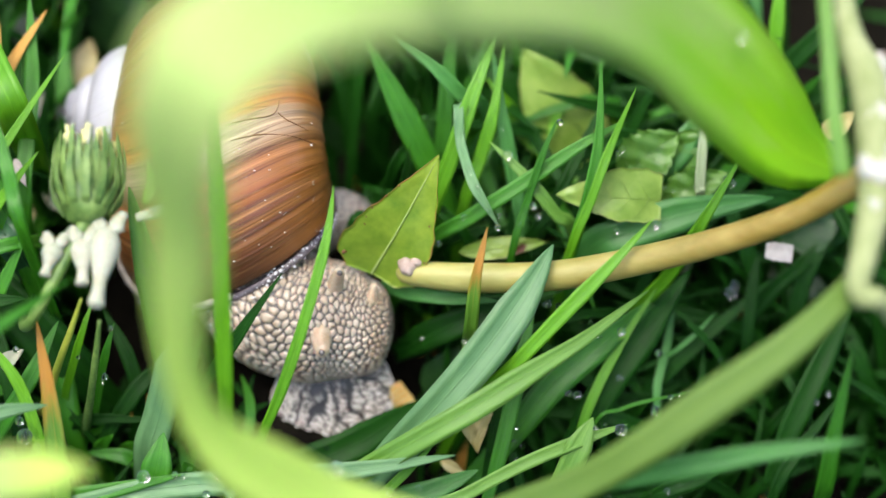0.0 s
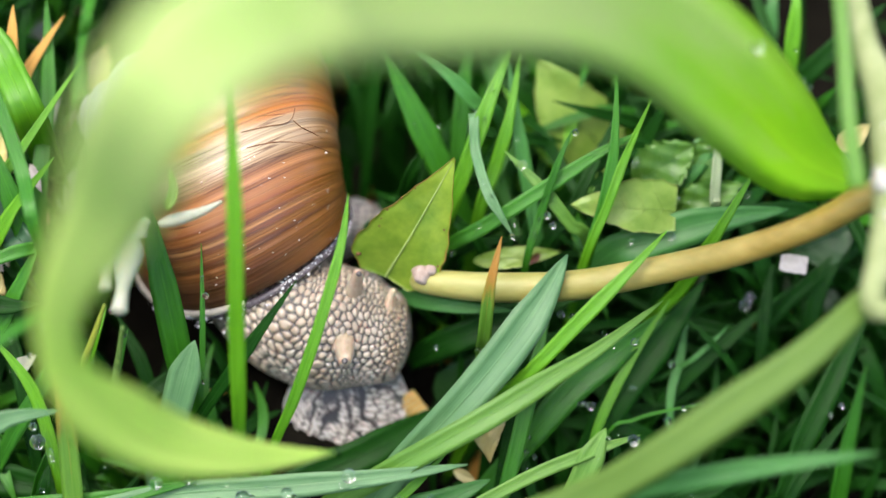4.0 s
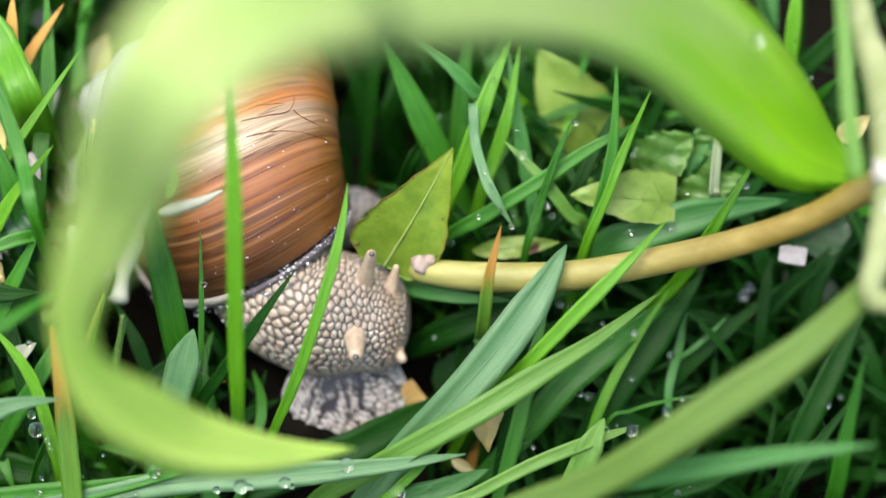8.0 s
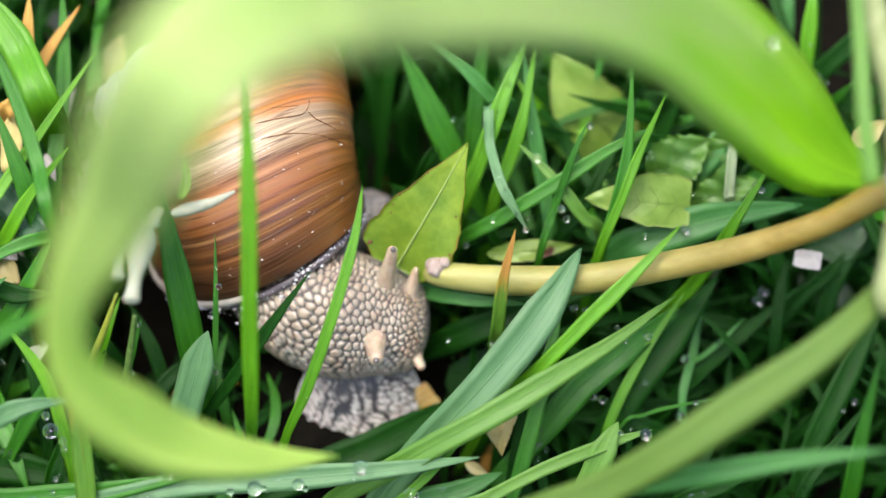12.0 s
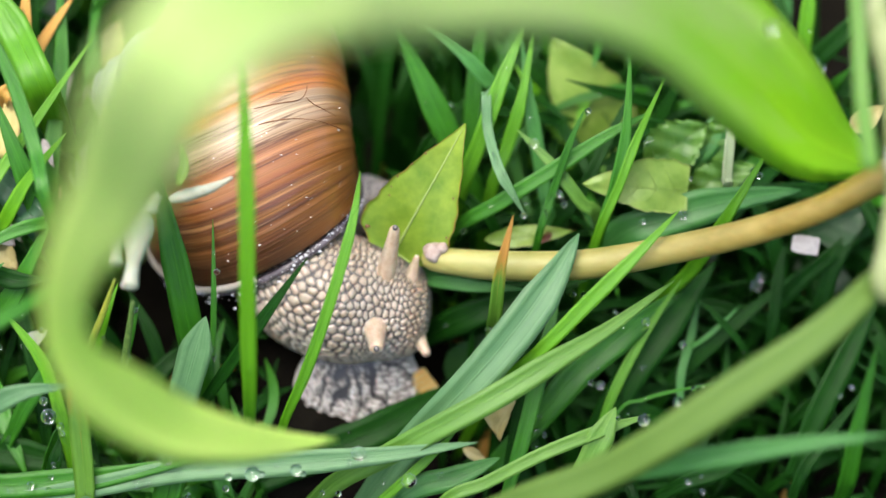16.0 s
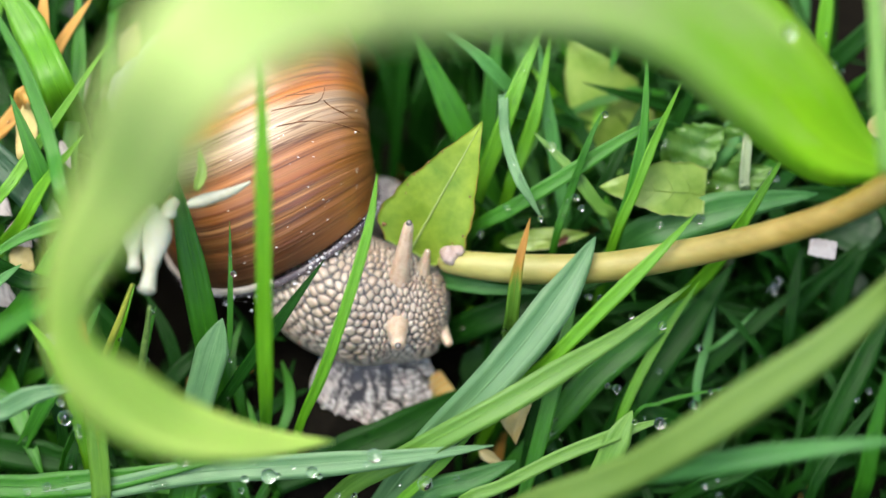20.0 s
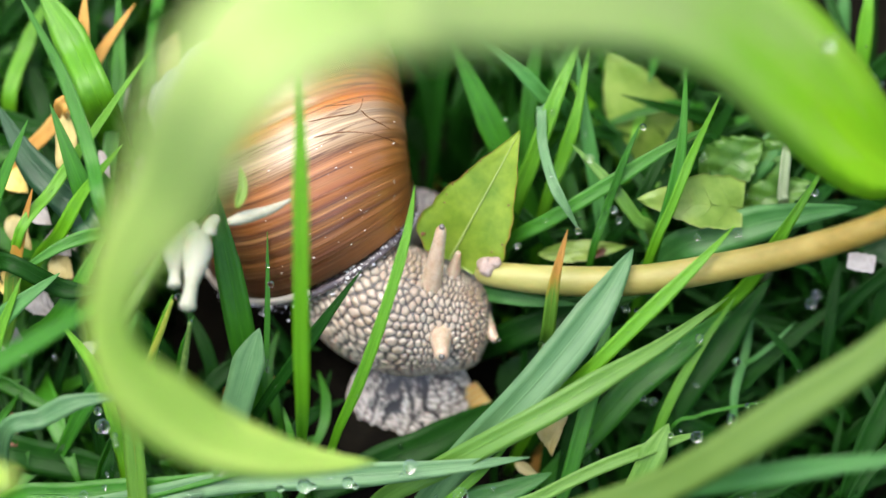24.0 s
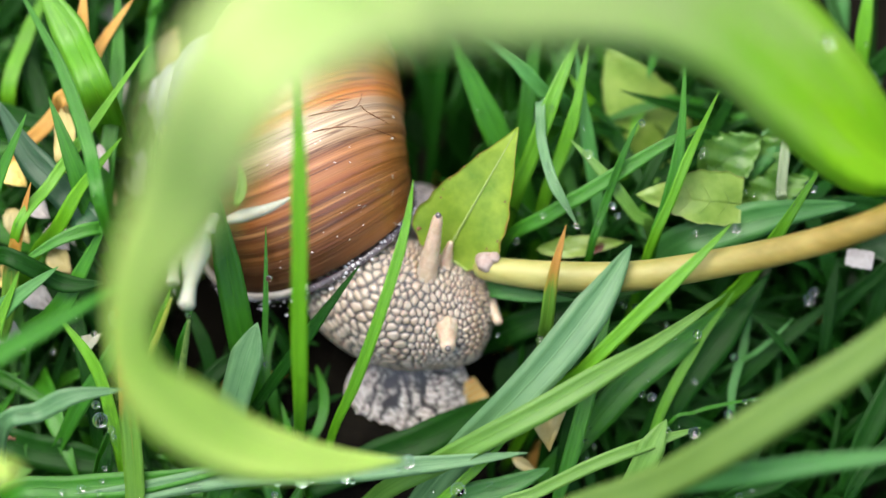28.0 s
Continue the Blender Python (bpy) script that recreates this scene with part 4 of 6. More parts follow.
blade([(-0.0455, -0.0332, -0.0194), (-0.0453, -0.0307, 0.0022), (-0.0451, -0.0282, 0.0073), (-0.0456, -0.0195, 0.0175), (-0.0470, -0.0114, 0.0237)], 0.0026, YELLOW_TIP, "yellowing grass blade standing in wet grass")
blade([(-0.0671, -0.0271, -0.0190), (-0.0616, -0.0254, 0.0149), (-0.0561, -0.0238, 0.0183), (-0.0516, -0.0225, 0.0202), (-0.0454, -0.0213, 0.0198)], 0.0026, FROST, "blurred bluish grass blade")
blade([(-0.0722, -0.0194, -0.0190), (-0.0659, -0.0205, 0.0015), (-0.0596, -0.0215, 0.0020), (-0.0520, -0.0227, 0.0013), (-0.0428, -0.0245, 0.0002)], 0.0047, DEEP_SHADED, "dark blade lying low over the soil")
blade([(-0.0490, -0.0138, -0.0195), (-0.0468, -0.0121, 0.0020), (-0.0446, -0.0104, 0.0101), (-0.0426, -0.0086, 0.0160), (-0.0410, -0.0056, 0.0190)], 0.0011, LIME, "thin yellow-green flower stalk")
blade([(-0.0428, -0.0141, 0.0008), (-0.0410, -0.0124, 0.0089), (-0.0396, -0.0111, 0.0144), (-0.0381, -0.0086, 0.0183)], 0.0011, GREEN, "thin green stalk with a drop")
blade([(-0.0407, -0.0100, -0.0037), (-0.0460, -0.0075, 0.0049), (-0.0526, -0.0020, 0.0107), (-0.0603, 0.0059, 0.0156)], 0.0070, DEEP_SHADED, "broad dark leaf blade")
blade([(-0.0516, -0.0220, -0.0006), (-0.0525, -0.0143, 0.0077), (-0.0548, -0.0066, 0.0125), (-0.0590, 0.0022, 0.0156)], 0.0023, DEEP_SHADED, "dark green grass blade standing in wet grass")
blade([(-0.0525, -0.0290, -0.0015), (-0.0504, -0.0277, 0.0028), (-0.0493, -0.0254, 0.0066), (-0.0487, -0.0229, 0.0082)], 0.0018, DEEP_SHADED, "dark green dewy blade standing in wet grass")
blade([(-0.0583, -0.0224, 0.0003), (-0.0536, -0.0178, 0.0079), (-0.0495, -0.0136, 0.0128), (-0.0457, -0.0073, 0.0168)], 0.0023, GREEN, "mid green grass blade standing in wet grass")
blade([(-0.0693, -0.0094, -0.0191), (-0.0633, -0.0085, 0.0066), (-0.0574, -0.0076, 0.0143), (-0.0539, -0.0048, 0.0184), (-0.0491, 0.0017, 0.0248)], 0.0027, GREEN, "mid green grass blade standing in wet grass")
blade([(-0.0684, 0.0018, -0.0191), (-0.0623, 0.0017, 0.0106), (-0.0562, 0.0015, 0.0223), (-0.0526, 0.0043, 0.0276), (-0.0470, 0.0087, 0.0327)], 0.0019, LIME, "lime green grass blade standing in wet grass")
blade([(-0.0106, 0.0260, -0.0048), (-0.0108, 0.0316, 0.0034), (-0.0077, 0.0351, 0.0126), (-0.0069, 0.0394, 0.0177)], 0.0025, DEEP_SHADED, "dark green shaded grass blade standing in wet grass")
blade([(-0.0054, 0.0260, -0.0048), (-0.0078, 0.0279, 0.0058), (-0.0085, 0.0318, 0.0129), (-0.0117, 0.0368, 0.0184)], 0.0018, DEEP_SHADED, "grass blade in the shade")
blade([(0.0527, -0.0027, -0.0039), (0.0543, -0.0006, 0.0021), (0.0563, 0.0044, 0.0076), (0.0610, 0.0091, 0.0105)], 0.0025, DEEP_SHADED, "dark green grass blade standing in wet grass")
blade([(0.0489, -0.0241, -0.0032), (0.0516, -0.0185, 0.0027), (0.0561, -0.0108, 0.0076), (0.0612, -0.0020, 0.0107)], 0.0034, DEEP_SHADED, "dark green broad blade standing in wet grass")
blade([(0.0358, -0.0261, -0.0044), (0.0366, -0.0207, 0.0002), (0.0400, -0.0128, 0.0016), (0.0414, -0.0042, 0.0022)], 0.0015, DEEP_SHADED, "dark green grass blade standing in wet grass")
blade([(0.0347, -0.0163, -0.0018), (0.0342, -0.0115, 0.0024), (0.0360, -0.0052, 0.0039), (0.0374, 0.0011, 0.0055)], 0.0012, BLUE, "thin bluish grass blade")
blade([(0.0485, -0.0276, -0.0029), (0.0496, -0.0252, 0.0009), (0.0527, -0.0213, 0.0033), (0.0592, -0.0140, 0.0055)], 0.0018, DEEP_SHADED, "grass blade low in shade")
blade([(0.0301, -0.0273, -0.0016), (0.0342, -0.0267, 0.0023), (0.0387, -0.0254, 0.0031), (0.0453, -0.0209, 0.0024)], 0.0023, DEEP_SHADED, "mid green grass blade standing in wet grass")
blade([(0.0258, -0.0241, -0.0032), (0.0304, -0.0215, -0.0015), (0.0345, -0.0180, -0.0017), (0.0371, -0.0132, -0.0010)], 0.0020, DEEP_SHADED, "dark green grass blade standing in wet grass")
blade([(-0.0720, -0.0127, -0.0190), (-0.0677, -0.0101, 0.0032), (-0.0634, -0.0076, 0.0143), (-0.0616, -0.0027, 0.0220), (-0.0590, 0.0043, 0.0288)], 0.0022, YELLOW_TIP, "half yellowed grass blade in the clump")
blade([(-0.0775, -0.0059, -0.0189), (-0.0723, -0.0036, 0.0073), (-0.0671, -0.0012, 0.0182), (-0.0646, 0.0036, 0.0260), (-0.0597, 0.0118, 0.0335)], 0.0025, GREEN, "fresh green blade of the clump")
blade([(-0.0702, -0.0215, -0.0015), (-0.0664, -0.0178, 0.0079), (-0.0646, -0.0133, 0.0154), (-0.0604, -0.0056, 0.0226)], 0.0021, LIME, "fresh lime green blade of the clump")
blade([(-0.0808, -0.0163, -0.0188), (-0.0741, -0.0137, 0.0034), (-0.0673, -0.0111, 0.0144), (-0.0621, -0.0088, 0.0194), (-0.0555, -0.0045, 0.0221)], 0.0030, BLUE, "bluish blade of the clump")
blade([(-0.0448, 0.0118, -0.0196), (-0.0471, 0.0067, 0.0114), (-0.0495, 0.0015, 0.0223), (-0.0548, -0.0013, 0.0241), (-0.0621, -0.0051, 0.0217)], 0.0019, GREEN, "green blade across the clump")
blade([(-0.0381, -0.0149, -0.0045), (-0.0367, -0.0115, 0.0024), (-0.0381, -0.0067, 0.0066), (-0.0414, -0.0009, 0.0090)], 0.0020, DEEP_SHADED, "dark blade in the shade under the shell")
blade([(-0.0276, -0.0171, -0.0035), (-0.0285, -0.0132, 0.0025), (-0.0296, -0.0093, 0.0049), (-0.0283, -0.0037, 0.0061)], 0.0016, GREEN, "shaded blade under the shell")
blade([(-0.0429, -0.0180, -0.0017), (-0.0387, -0.0137, 0.0034), (-0.0349, -0.0098, 0.0058), (-0.0283, -0.0051, 0.0052)], 0.0023, DEEP_SHADED, "broad shaded blade under the shell")
blade([(-0.0241, -0.0202, -0.0007), (-0.0218, -0.0163, 0.0017), (-0.0216, -0.0121, 0.0020), (-0.0230, -0.0074, 0.0014)], 0.0014, GREEN, "thin blade in the shade by the foot")
blade([(-0.0308, -0.0230, -0.0001), (-0.0271, -0.0187, 0.0014), (-0.0235, -0.0145, 0.0017), (-0.0190, -0.0112, 0.0002)], 0.0018, DEEP_SHADED, "dark blade beside the snail's foot")
blade([(-0.0391, -0.0113, -0.0046), (-0.0356, -0.0100, -0.0002), (-0.0316, -0.0087, 0.0006), (-0.0270, -0.0082, -0.0003)], 0.0013, STRAW, "thin straw in the shade under the shell")
blade([(-0.0470, 0.0002, -0.0195), (-0.0477, -0.0038, 0.0308), (-0.0502, 0.0047, 0.0361), (-0.0539, 0.0134, 0.0415), (-0.0596, 0.0221, 0.0470)], 0.0018, GREEN, "long mid green blade of the clump")
blade([(-0.0527, 0.0301, -0.0195), (-0.0509, 0.0166, 0.0282), (-0.0555, 0.0251, 0.0335), (-0.0601, 0.0313, 0.0374)], 0.0047, LIME, "broad soft lime leaf blade of the clump")
blade([(-0.0634, 0.0360, -0.0195), (-0.0574, 0.0181, 0.0262), (-0.0551, 0.0203, 0.0276), (-0.0545, 0.0273, 0.0320), (-0.0543, 0.0322, 0.0350)], 0.0022, STRAW, "orange dead straw blade in the clump")
blade([(-0.0732, 0.0311, -0.0195), (-0.0651, 0.0127, 0.0193), (-0.0598, 0.0180, 0.0226), (-0.0558, 0.0224, 0.0254), (-0.0522, 0.0277, 0.0287), (-0.0480, 0.0329, 0.0319)], 0.0020, STRAW, "bent orange straw blade lying in the clump")
blade([(-0.0518, 0.0121, -0.0195), (-0.0515, 0.0081, 0.0158), (-0.0503, 0.0250, 0.0264), (-0.0505, 0.0352, 0.0328)], 0.0022, GREEN, "upright soft green blade of the clump")
blade([(-0.0634, 0.0023, -0.0195), (-0.0618, -0.0017, 0.0215), (-0.0567, 0.0062, 0.0265), (-0.0516, 0.0124, 0.0303), (-0.0441, 0.0217, 0.0361)], 0.0015, LIME, "thin lime blade leaning across the clump")
blade([(-0.0510, 0.0105, -0.0195), (-0.0503, 0.0004, 0.0198), (-0.0555, 0.0058, 0.0233), (-0.0607, 0.0106, 0.0262), (-0.0651, 0.0168, 0.0301)], 0.0042, BLUE_DARK, "broad dark bluish blade of the clump")
blade([(-0.0601, 0.0266, -0.0195), (-0.0557, 0.0104, 0.0226), (-0.0563, 0.0149, 0.0253), (-0.0566, 0.0181, 0.0275)], 0.0031, PALE_YELLOW, "pale yellow dead blade in the clump")
blade([(-0.0590, 0.0195, -0.0195), (-0.0599, 0.0155, 0.0110), (-0.0631, 0.0276, 0.0186), (-0.0671, 0.0337, 0.0224)], 0.0024, DEEP_SHADED, "dark green blade deep in the clump")
blade([(-0.0541, 0.0278, -0.0195), (-0.0532, 0.0238, -0.0015), (-0.0503, 0.0366, 0.0065), (-0.0511, 0.0430, 0.0106)], 0.0034, DEEP_SHADED, "dark blade behind the shell")
blade([(-0.0678, 0.0282, -0.0195), (-0.0671, 0.0242, 0.0165), (-0.0647, 0.0337, 0.0224), (-0.0607, 0.0404, 0.0266)], 0.0021, LIME, "bright blade at the clump's edge")
blade([(-0.0698, 0.0068, -0.0195), (-0.0644, -0.0025, 0.0210), (-0.0552, -0.0053, 0.0193), (-0.0498, -0.0053, 0.0193)], 0.0025, DEEP_SHADED, "dark blade lying across the clump")

# ---- arching leaf over the snail, its stem and the second leaf ----
def leaf_thing(name, rows, material, label, category, pivot, hinge=0, fold=0.06, wave=0.03, rib=0.02, steps=72):
    """A long leaf in rows of (x, y, z, width); parts: blade and midrib. Its origin is where it is joined.
    With a hinge (a row's number) the end beyond it is a part of its own that can swing there."""
    r = spline(rows, steps)
    line, w = r[:, :3] - np.array(pivot), np.maximum(r[:, 3], 0.0004)
    thing = new(name)
    thing.location = pivot
    _, side, nor = frames_along(line, FACE)
    cut = round((steps - 1) * hinge / (len(rows) - 1)) if hinge else steps - 1
    spans = [(0, cut, np.zeros(3), "blade", thing)]
    end = None
    if hinge:
        spans.append((cut - 3, steps - 1, line[cut].copy(), "leaf_end", thing))
    for a, b, at, called, parent in spans:
        ww = w[a:b + 1].copy()
        if a:
            ww[:3] *= (0.8, 0.88, 0.95)
        v, f, uv = ribbon_data(line[a:b + 1] - at - nor[a:b + 1] * (0.0004 if a else 0), ww, FACE, 0, fold, 0.0003, wave, 3)
        uv = [(x, (a + y * (b - a)) / (steps - 1)) for x, y in uv]
        ob = link_mesh(called, v, f, material, parent, uvs=uv)
        ob.location = at
        pts = [tuple(line[i] - at - nor[i] * 0.0002) for i in range(a, b + 1, 3)]
        rr = [float(np.clip(w[i] * rib, 0.00005, 0.0002)) for i in range(a, b + 1, 3)]
        v, f, uv = tube_data(pts, rr, b - a, 8)
        link_mesh("midrib", v, f, material, ob, uvs=uv)
        end = ob
    tagged(thing, label, category)
    return thing, end


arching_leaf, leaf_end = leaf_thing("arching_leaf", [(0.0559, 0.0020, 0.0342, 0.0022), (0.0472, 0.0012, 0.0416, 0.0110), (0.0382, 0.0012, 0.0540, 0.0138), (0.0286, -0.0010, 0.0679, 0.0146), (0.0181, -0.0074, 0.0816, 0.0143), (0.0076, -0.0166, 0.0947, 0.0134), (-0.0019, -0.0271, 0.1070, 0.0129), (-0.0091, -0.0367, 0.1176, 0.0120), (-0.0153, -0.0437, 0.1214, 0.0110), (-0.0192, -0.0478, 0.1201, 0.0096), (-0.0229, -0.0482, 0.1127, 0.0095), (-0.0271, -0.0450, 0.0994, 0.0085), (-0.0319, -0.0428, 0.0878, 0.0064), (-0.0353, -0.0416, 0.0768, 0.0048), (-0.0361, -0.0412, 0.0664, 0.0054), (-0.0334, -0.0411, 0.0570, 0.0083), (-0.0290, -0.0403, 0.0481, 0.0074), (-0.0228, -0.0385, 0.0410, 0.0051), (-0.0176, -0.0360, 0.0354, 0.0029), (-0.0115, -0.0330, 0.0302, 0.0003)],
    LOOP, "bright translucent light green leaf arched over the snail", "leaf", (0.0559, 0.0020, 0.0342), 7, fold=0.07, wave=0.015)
lower_leaf, _ = leaf_thing("lower_leaf", [(0.0521, -0.0217, 0.0472, 0.0031), (0.0439, -0.0289, 0.0455, 0.0042), (0.0351, -0.0335, 0.0412, 0.0048), (0.0270, -0.0371, 0.0362, 0.0047), (0.0196, -0.0391, 0.0308, 0.0044), (0.0111, -0.0402, 0.0258, 0.0040), (0.0011, -0.0407, 0.0186, 0.0021)],
    BENT, "blurred pale green leaf bent down from the stem", "leaf", (0.0521, -0.0217, 0.0472), 0)

# ---- stalk, pale stem ----
stalk = tagged(tube("yellow_stalk", [(-0.0001, 0.0008, 0.0148), (0.0012, -0.0001, 0.0154), (0.0087, -0.0018, 0.0167), (0.0198, -0.0033, 0.0193), (0.0305, -0.0039, 0.0237), (0.0405, -0.0050, 0.0300), (0.0486, -0.0057, 0.0367), (0.0539, -0.0051, 0.0417), (0.0587, -0.0045, 0.0457)],
    [0.0014, 0.0017, 0.0020, 0.0020, 0.0019, 0.0018, 0.0017, 0.0018, 0.0018], STALK, steps=80, ring=20), "thick yellow-green bent stalk", "stalk")
stem = tagged(tube("pale_stem", [(0.0514, 0.0123, 0.0620), (0.0523, 0.0043, 0.0594), (0.0539, -0.0014, 0.0582), (0.0545, -0.0081, 0.0552), (0.0540, -0.0141, 0.0526), (0.0525, -0.0196, 0.0504), (0.0514, -0.0244, 0.0486), (0.0566, -0.0241, 0.0429), (0.0794, -0.0114, -0.0180)],
    [0.0012, 0.0017, 0.0022, 0.0024, 0.0020, 0.0016, 0.0013, 0.0012, 0.0009], PALE_STEM, steps=80, ring=20), "whitish woolly plant stem with a green sheath", "stem")
sheath = spline([(0.0481, 0.0089, 0.0670), (0.0485, 0.0011, 0.0633), (0.0487, -0.0065, 0.0597), (0.0496, -0.0130, 0.0557)
                 ], 24)
v, f, uv = ribbon_data(sheath, np.linspace(0.0016, 0.0022, 24), FACE, 12, 0.3, 0.0004)
link_mesh("sheath", v, f, PALE, stem, "yellow-green leaf sheath", uvs=uv)
rs = random.Random(21)
for k in range(16):
    r = rs.uniform(0.0009, 0.0019)
    along = rs.random()
    spot = Vector((0.0541, 0.0010, 0.0580)).lerp(Vector((0.0541, -0.0165, 0.0520)), along)
    part("wool_tuft", blob(2, r, r * 1.4, r * 0.8, k + 4, 0.5), WOOL, stem, "white woolly tuft").location = spot + Vector((rs.gauss(0.0006, 0.0009), rs.gauss(0, 0.0006), 0.0012 + rs.gauss(0, 0.0004)))

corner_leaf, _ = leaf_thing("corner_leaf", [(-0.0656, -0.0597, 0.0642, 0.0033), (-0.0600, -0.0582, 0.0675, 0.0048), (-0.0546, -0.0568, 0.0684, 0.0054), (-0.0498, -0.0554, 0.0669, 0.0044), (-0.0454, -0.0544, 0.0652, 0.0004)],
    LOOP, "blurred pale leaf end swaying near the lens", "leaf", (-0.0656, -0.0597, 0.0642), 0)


# ---- dock leaf held by the stalk ----
def broad_leaf(name, base, tip, width, bulge, material, label, bend=0.12, cup=0.10, cut=1.0, lift=(0, 0, 0), face=FACE, veins=5, rib=True, rib_mat=None, spots=(), lop=0.0, outline=None, teeth=0.0, crinkle=0.012, thick=0.00019):
    """A broad leaf from base to tip: an oval blade, a raised midrib and side veins. Origin at its base."""
    base, tip = np.array(base, float), np.array(tip, float)
    thing = new(name)
    thing.location = base
    d = tip - base
    L = np.linalg.norm(d)
    d /= L
    side = np.cross(d, face)
    side /= np.linalg.norm(side)
    nor = np.cross(side, d)
    n, m = 45, 19
    top, low, uvs = [], [], []
    rs = np.random.RandomState(int(L * 1e5) % 997)
    ph = rs.rand(4) * 6.28

    def place(t, a):
        if outline:
            w = width * float(np.interp(t, np.linspace(0, 1, len(outline)), outline))
        else:
            w = width * max(0.0, math.sin(math.pi * t ** bulge)) ** 0.85
        w *= 1 + (0.03 * math.sin(t * 23 + ph[0]) + 0.02 * math.sin(t * 51 + ph[2]) - teeth * ((t * 9 + (a > 0) * 0.4) % 1.0)) * (abs(a) > 0.44)
        z = bend * L * math.sin(math.pi * t) * 0.5 + cup * w * abs(a) * 2 + crinkle * L * (math.sin(9 * t + 5 * a + ph[1]) + 0.5 * math.sin(21 * t - 13 * a + ph[3]) * (1 if crinkle > 0.013 else 0.3))
        return d * L * t * cut + side * w * a * (1 + (lop if a > 0 else -lop)) + nor * z

    for i in range(n):
        t = i / (n - 1)
        for j in range(m):
            a = j / (m - 1) - 0.5
            p = place(t, a)
            top.append(p)
            low.append(p - nor * 0.00022)
            uvs.append((a + 0.5, t))
    k = n * m
    quads = sheet_faces(n, m, False)
    faces = quads + [tuple(v + k for v in q[::-1]) for q in quads]
    rim = [i * m for i in range(n)] + [(n - 1) * m + j for j in range(1, m)] + [i * m + m - 1 for i in range(n - 2, -1, -1)] + [j for j in range(m - 2, 0, -1)]
    faces += [(rim[i], rim[i] + k, rim[(i + 1) % len(rim)] + k, rim[(i + 1) % len(rim)]) for i in range(len(rim))]
    link_mesh("blade", top + low, faces, material, thing, uvs=uvs + uvs)
    if rib:
        pts = [place(t, 0) + nor * 0.00012 for t in np.linspace(0.0, 0.97, 14)]
        v, f, uv = tube_data(pts, [thick * (1 - 0.75 * t) for t in np.linspace(0, 1, 14)], 40, 8)
        link_mesh("midrib", v, f, rib_mat or RIB, thing, uvs=uv)
        for i in range(veins):
            t0 = 0.12 + 0.54 * i / max(1, veins - 1)
            for sgn in (-1, 1):
                pts = [place(min(0.97, t0 + 0.13 * q), sgn * 0.40 * q) + nor * 0.00006 for q in np.linspace(0, 1, 6)]
                v, f, uv = tube_data(pts, [0.00007, 0.00006, 0.00005, 0.00004, 0.00003, 0.00002], 12, 6)
                link_mesh("side_vein", v, f, rib_mat or material, thing, uvs=uv)
    for t, a in spots:
        m = part("eaten_spot", blob(2, 0.00011 + 0.0002 * (t < 0.15), 0.00018 + 0.00022 * (t < 0.15), 0.00007, int(t * 90), 0.9), SCAR, thing, "brown eaten spot")
        m.location = place(t, a)
        m.rotation_euler.x = radians(32)
    return tagged(thing, label, "leaf")


RIB = plain_mat("pale_rib", (0.17, 0.26, 0.055), (0.26, 0.35, 0.09), 300.0, 0.45, 0.2)
DOCK_RIB = plain_mat("dock_rib", (0.20, 0.29, 0.07), (0.31, 0.39, 0.13), 300.0, 0.45, 0.2)
dock = broad_leaf("dock_leaf", (-0.0051, 0.0019, 0.0143), (0.0046, 0.0127, 0.0293), 0.0118, 0.80, DOCK, "green dock leaf with red rim, lifted by the snail", 0.10, 0.06, veins=0, rib_mat=DOCK_RIB, thick=0.00017, crinkle=0.010,
                  outline=(0.62, 0.98, 1.06, 1.03, 0.95, 0.84, 0.73, 0.60, 0.46, 0.31, 0.16, 0.02),
                  spots=((0.10, -0.42), (0.42, -0.44), (0.36, -0.38), (0.50, -0.47), (0.62, -0.49), (0.30, 0.44), (0.22, 0.36), (0.55, 0.40), (0.72, -0.46)))
broad_leaf("torn_leaf", (0.0347, 0.0080, 0.0199), (0.0204, 0.0080, 0.0216), 0.0072, 0.55, TORN, "torn yellow-green leaf lying in the grass", 0.05, 0.04, veins=4, rib_mat=TORN, thick=0.00007, crinkle=0.012, lop=0.12,
           outline=(0.86, 0.93, 1.0, 1.02, 1.0, 0.96, 0.84, 0.72, 0.5, 0.42, 0.24, 0.02))
broad_leaf("fallen_leaf", (0.0074, 0.0048, 0.0126), (0.0193, 0.0048, 0.0149), 0.0030, 0.8, TORN, "small yellow-green leaf behind the stalk", 0.05, 0.05, veins=4, rib_mat=TORN)
broad_leaf("weed_leaf", (0.0265, 0.0219, 0.0078), (0.0172, 0.0330, 0.0219), 0.0117, 0.7, TORN, "bright lime weed leaf deep in the grass", 0.1, 0.08, rib=False, veins=0, crinkle=0.012)
broad_leaf("weed_leaf", (0.0294, 0.0129, 0.0188), (0.0376, 0.0167, 0.0235), 0.0078, 0.8, CLOVER, "crinkled light green weed leaf", 0.15, 0.12, veins=4, rib_mat=CLOVER, teeth=0.16, crinkle=0.02, thick=0.0001)
broad_leaf("weed_leaf", (0.0348, 0.0100, 0.0170), (0.0441, 0.0118, 0.0205), 0.0055, 0.8, CLOVER, "crinkled light green weed leaf", 0.15, 0.12, rib_mat=CLOVER, veins=4, teeth=0.16, crinkle=0.02, thick=0.0001)
broad_leaf("weed_leaf", (0.0353, 0.0135, 0.0180), (0.0420, 0.0179, 0.0231), 0.0060, 0.8, CLOVER, "small crinkled light green weed leaf", 0.2, 0.15, veins=4, rib_mat=CLOVER, teeth=0.16, crinkle=0.024, thick=0.0001)
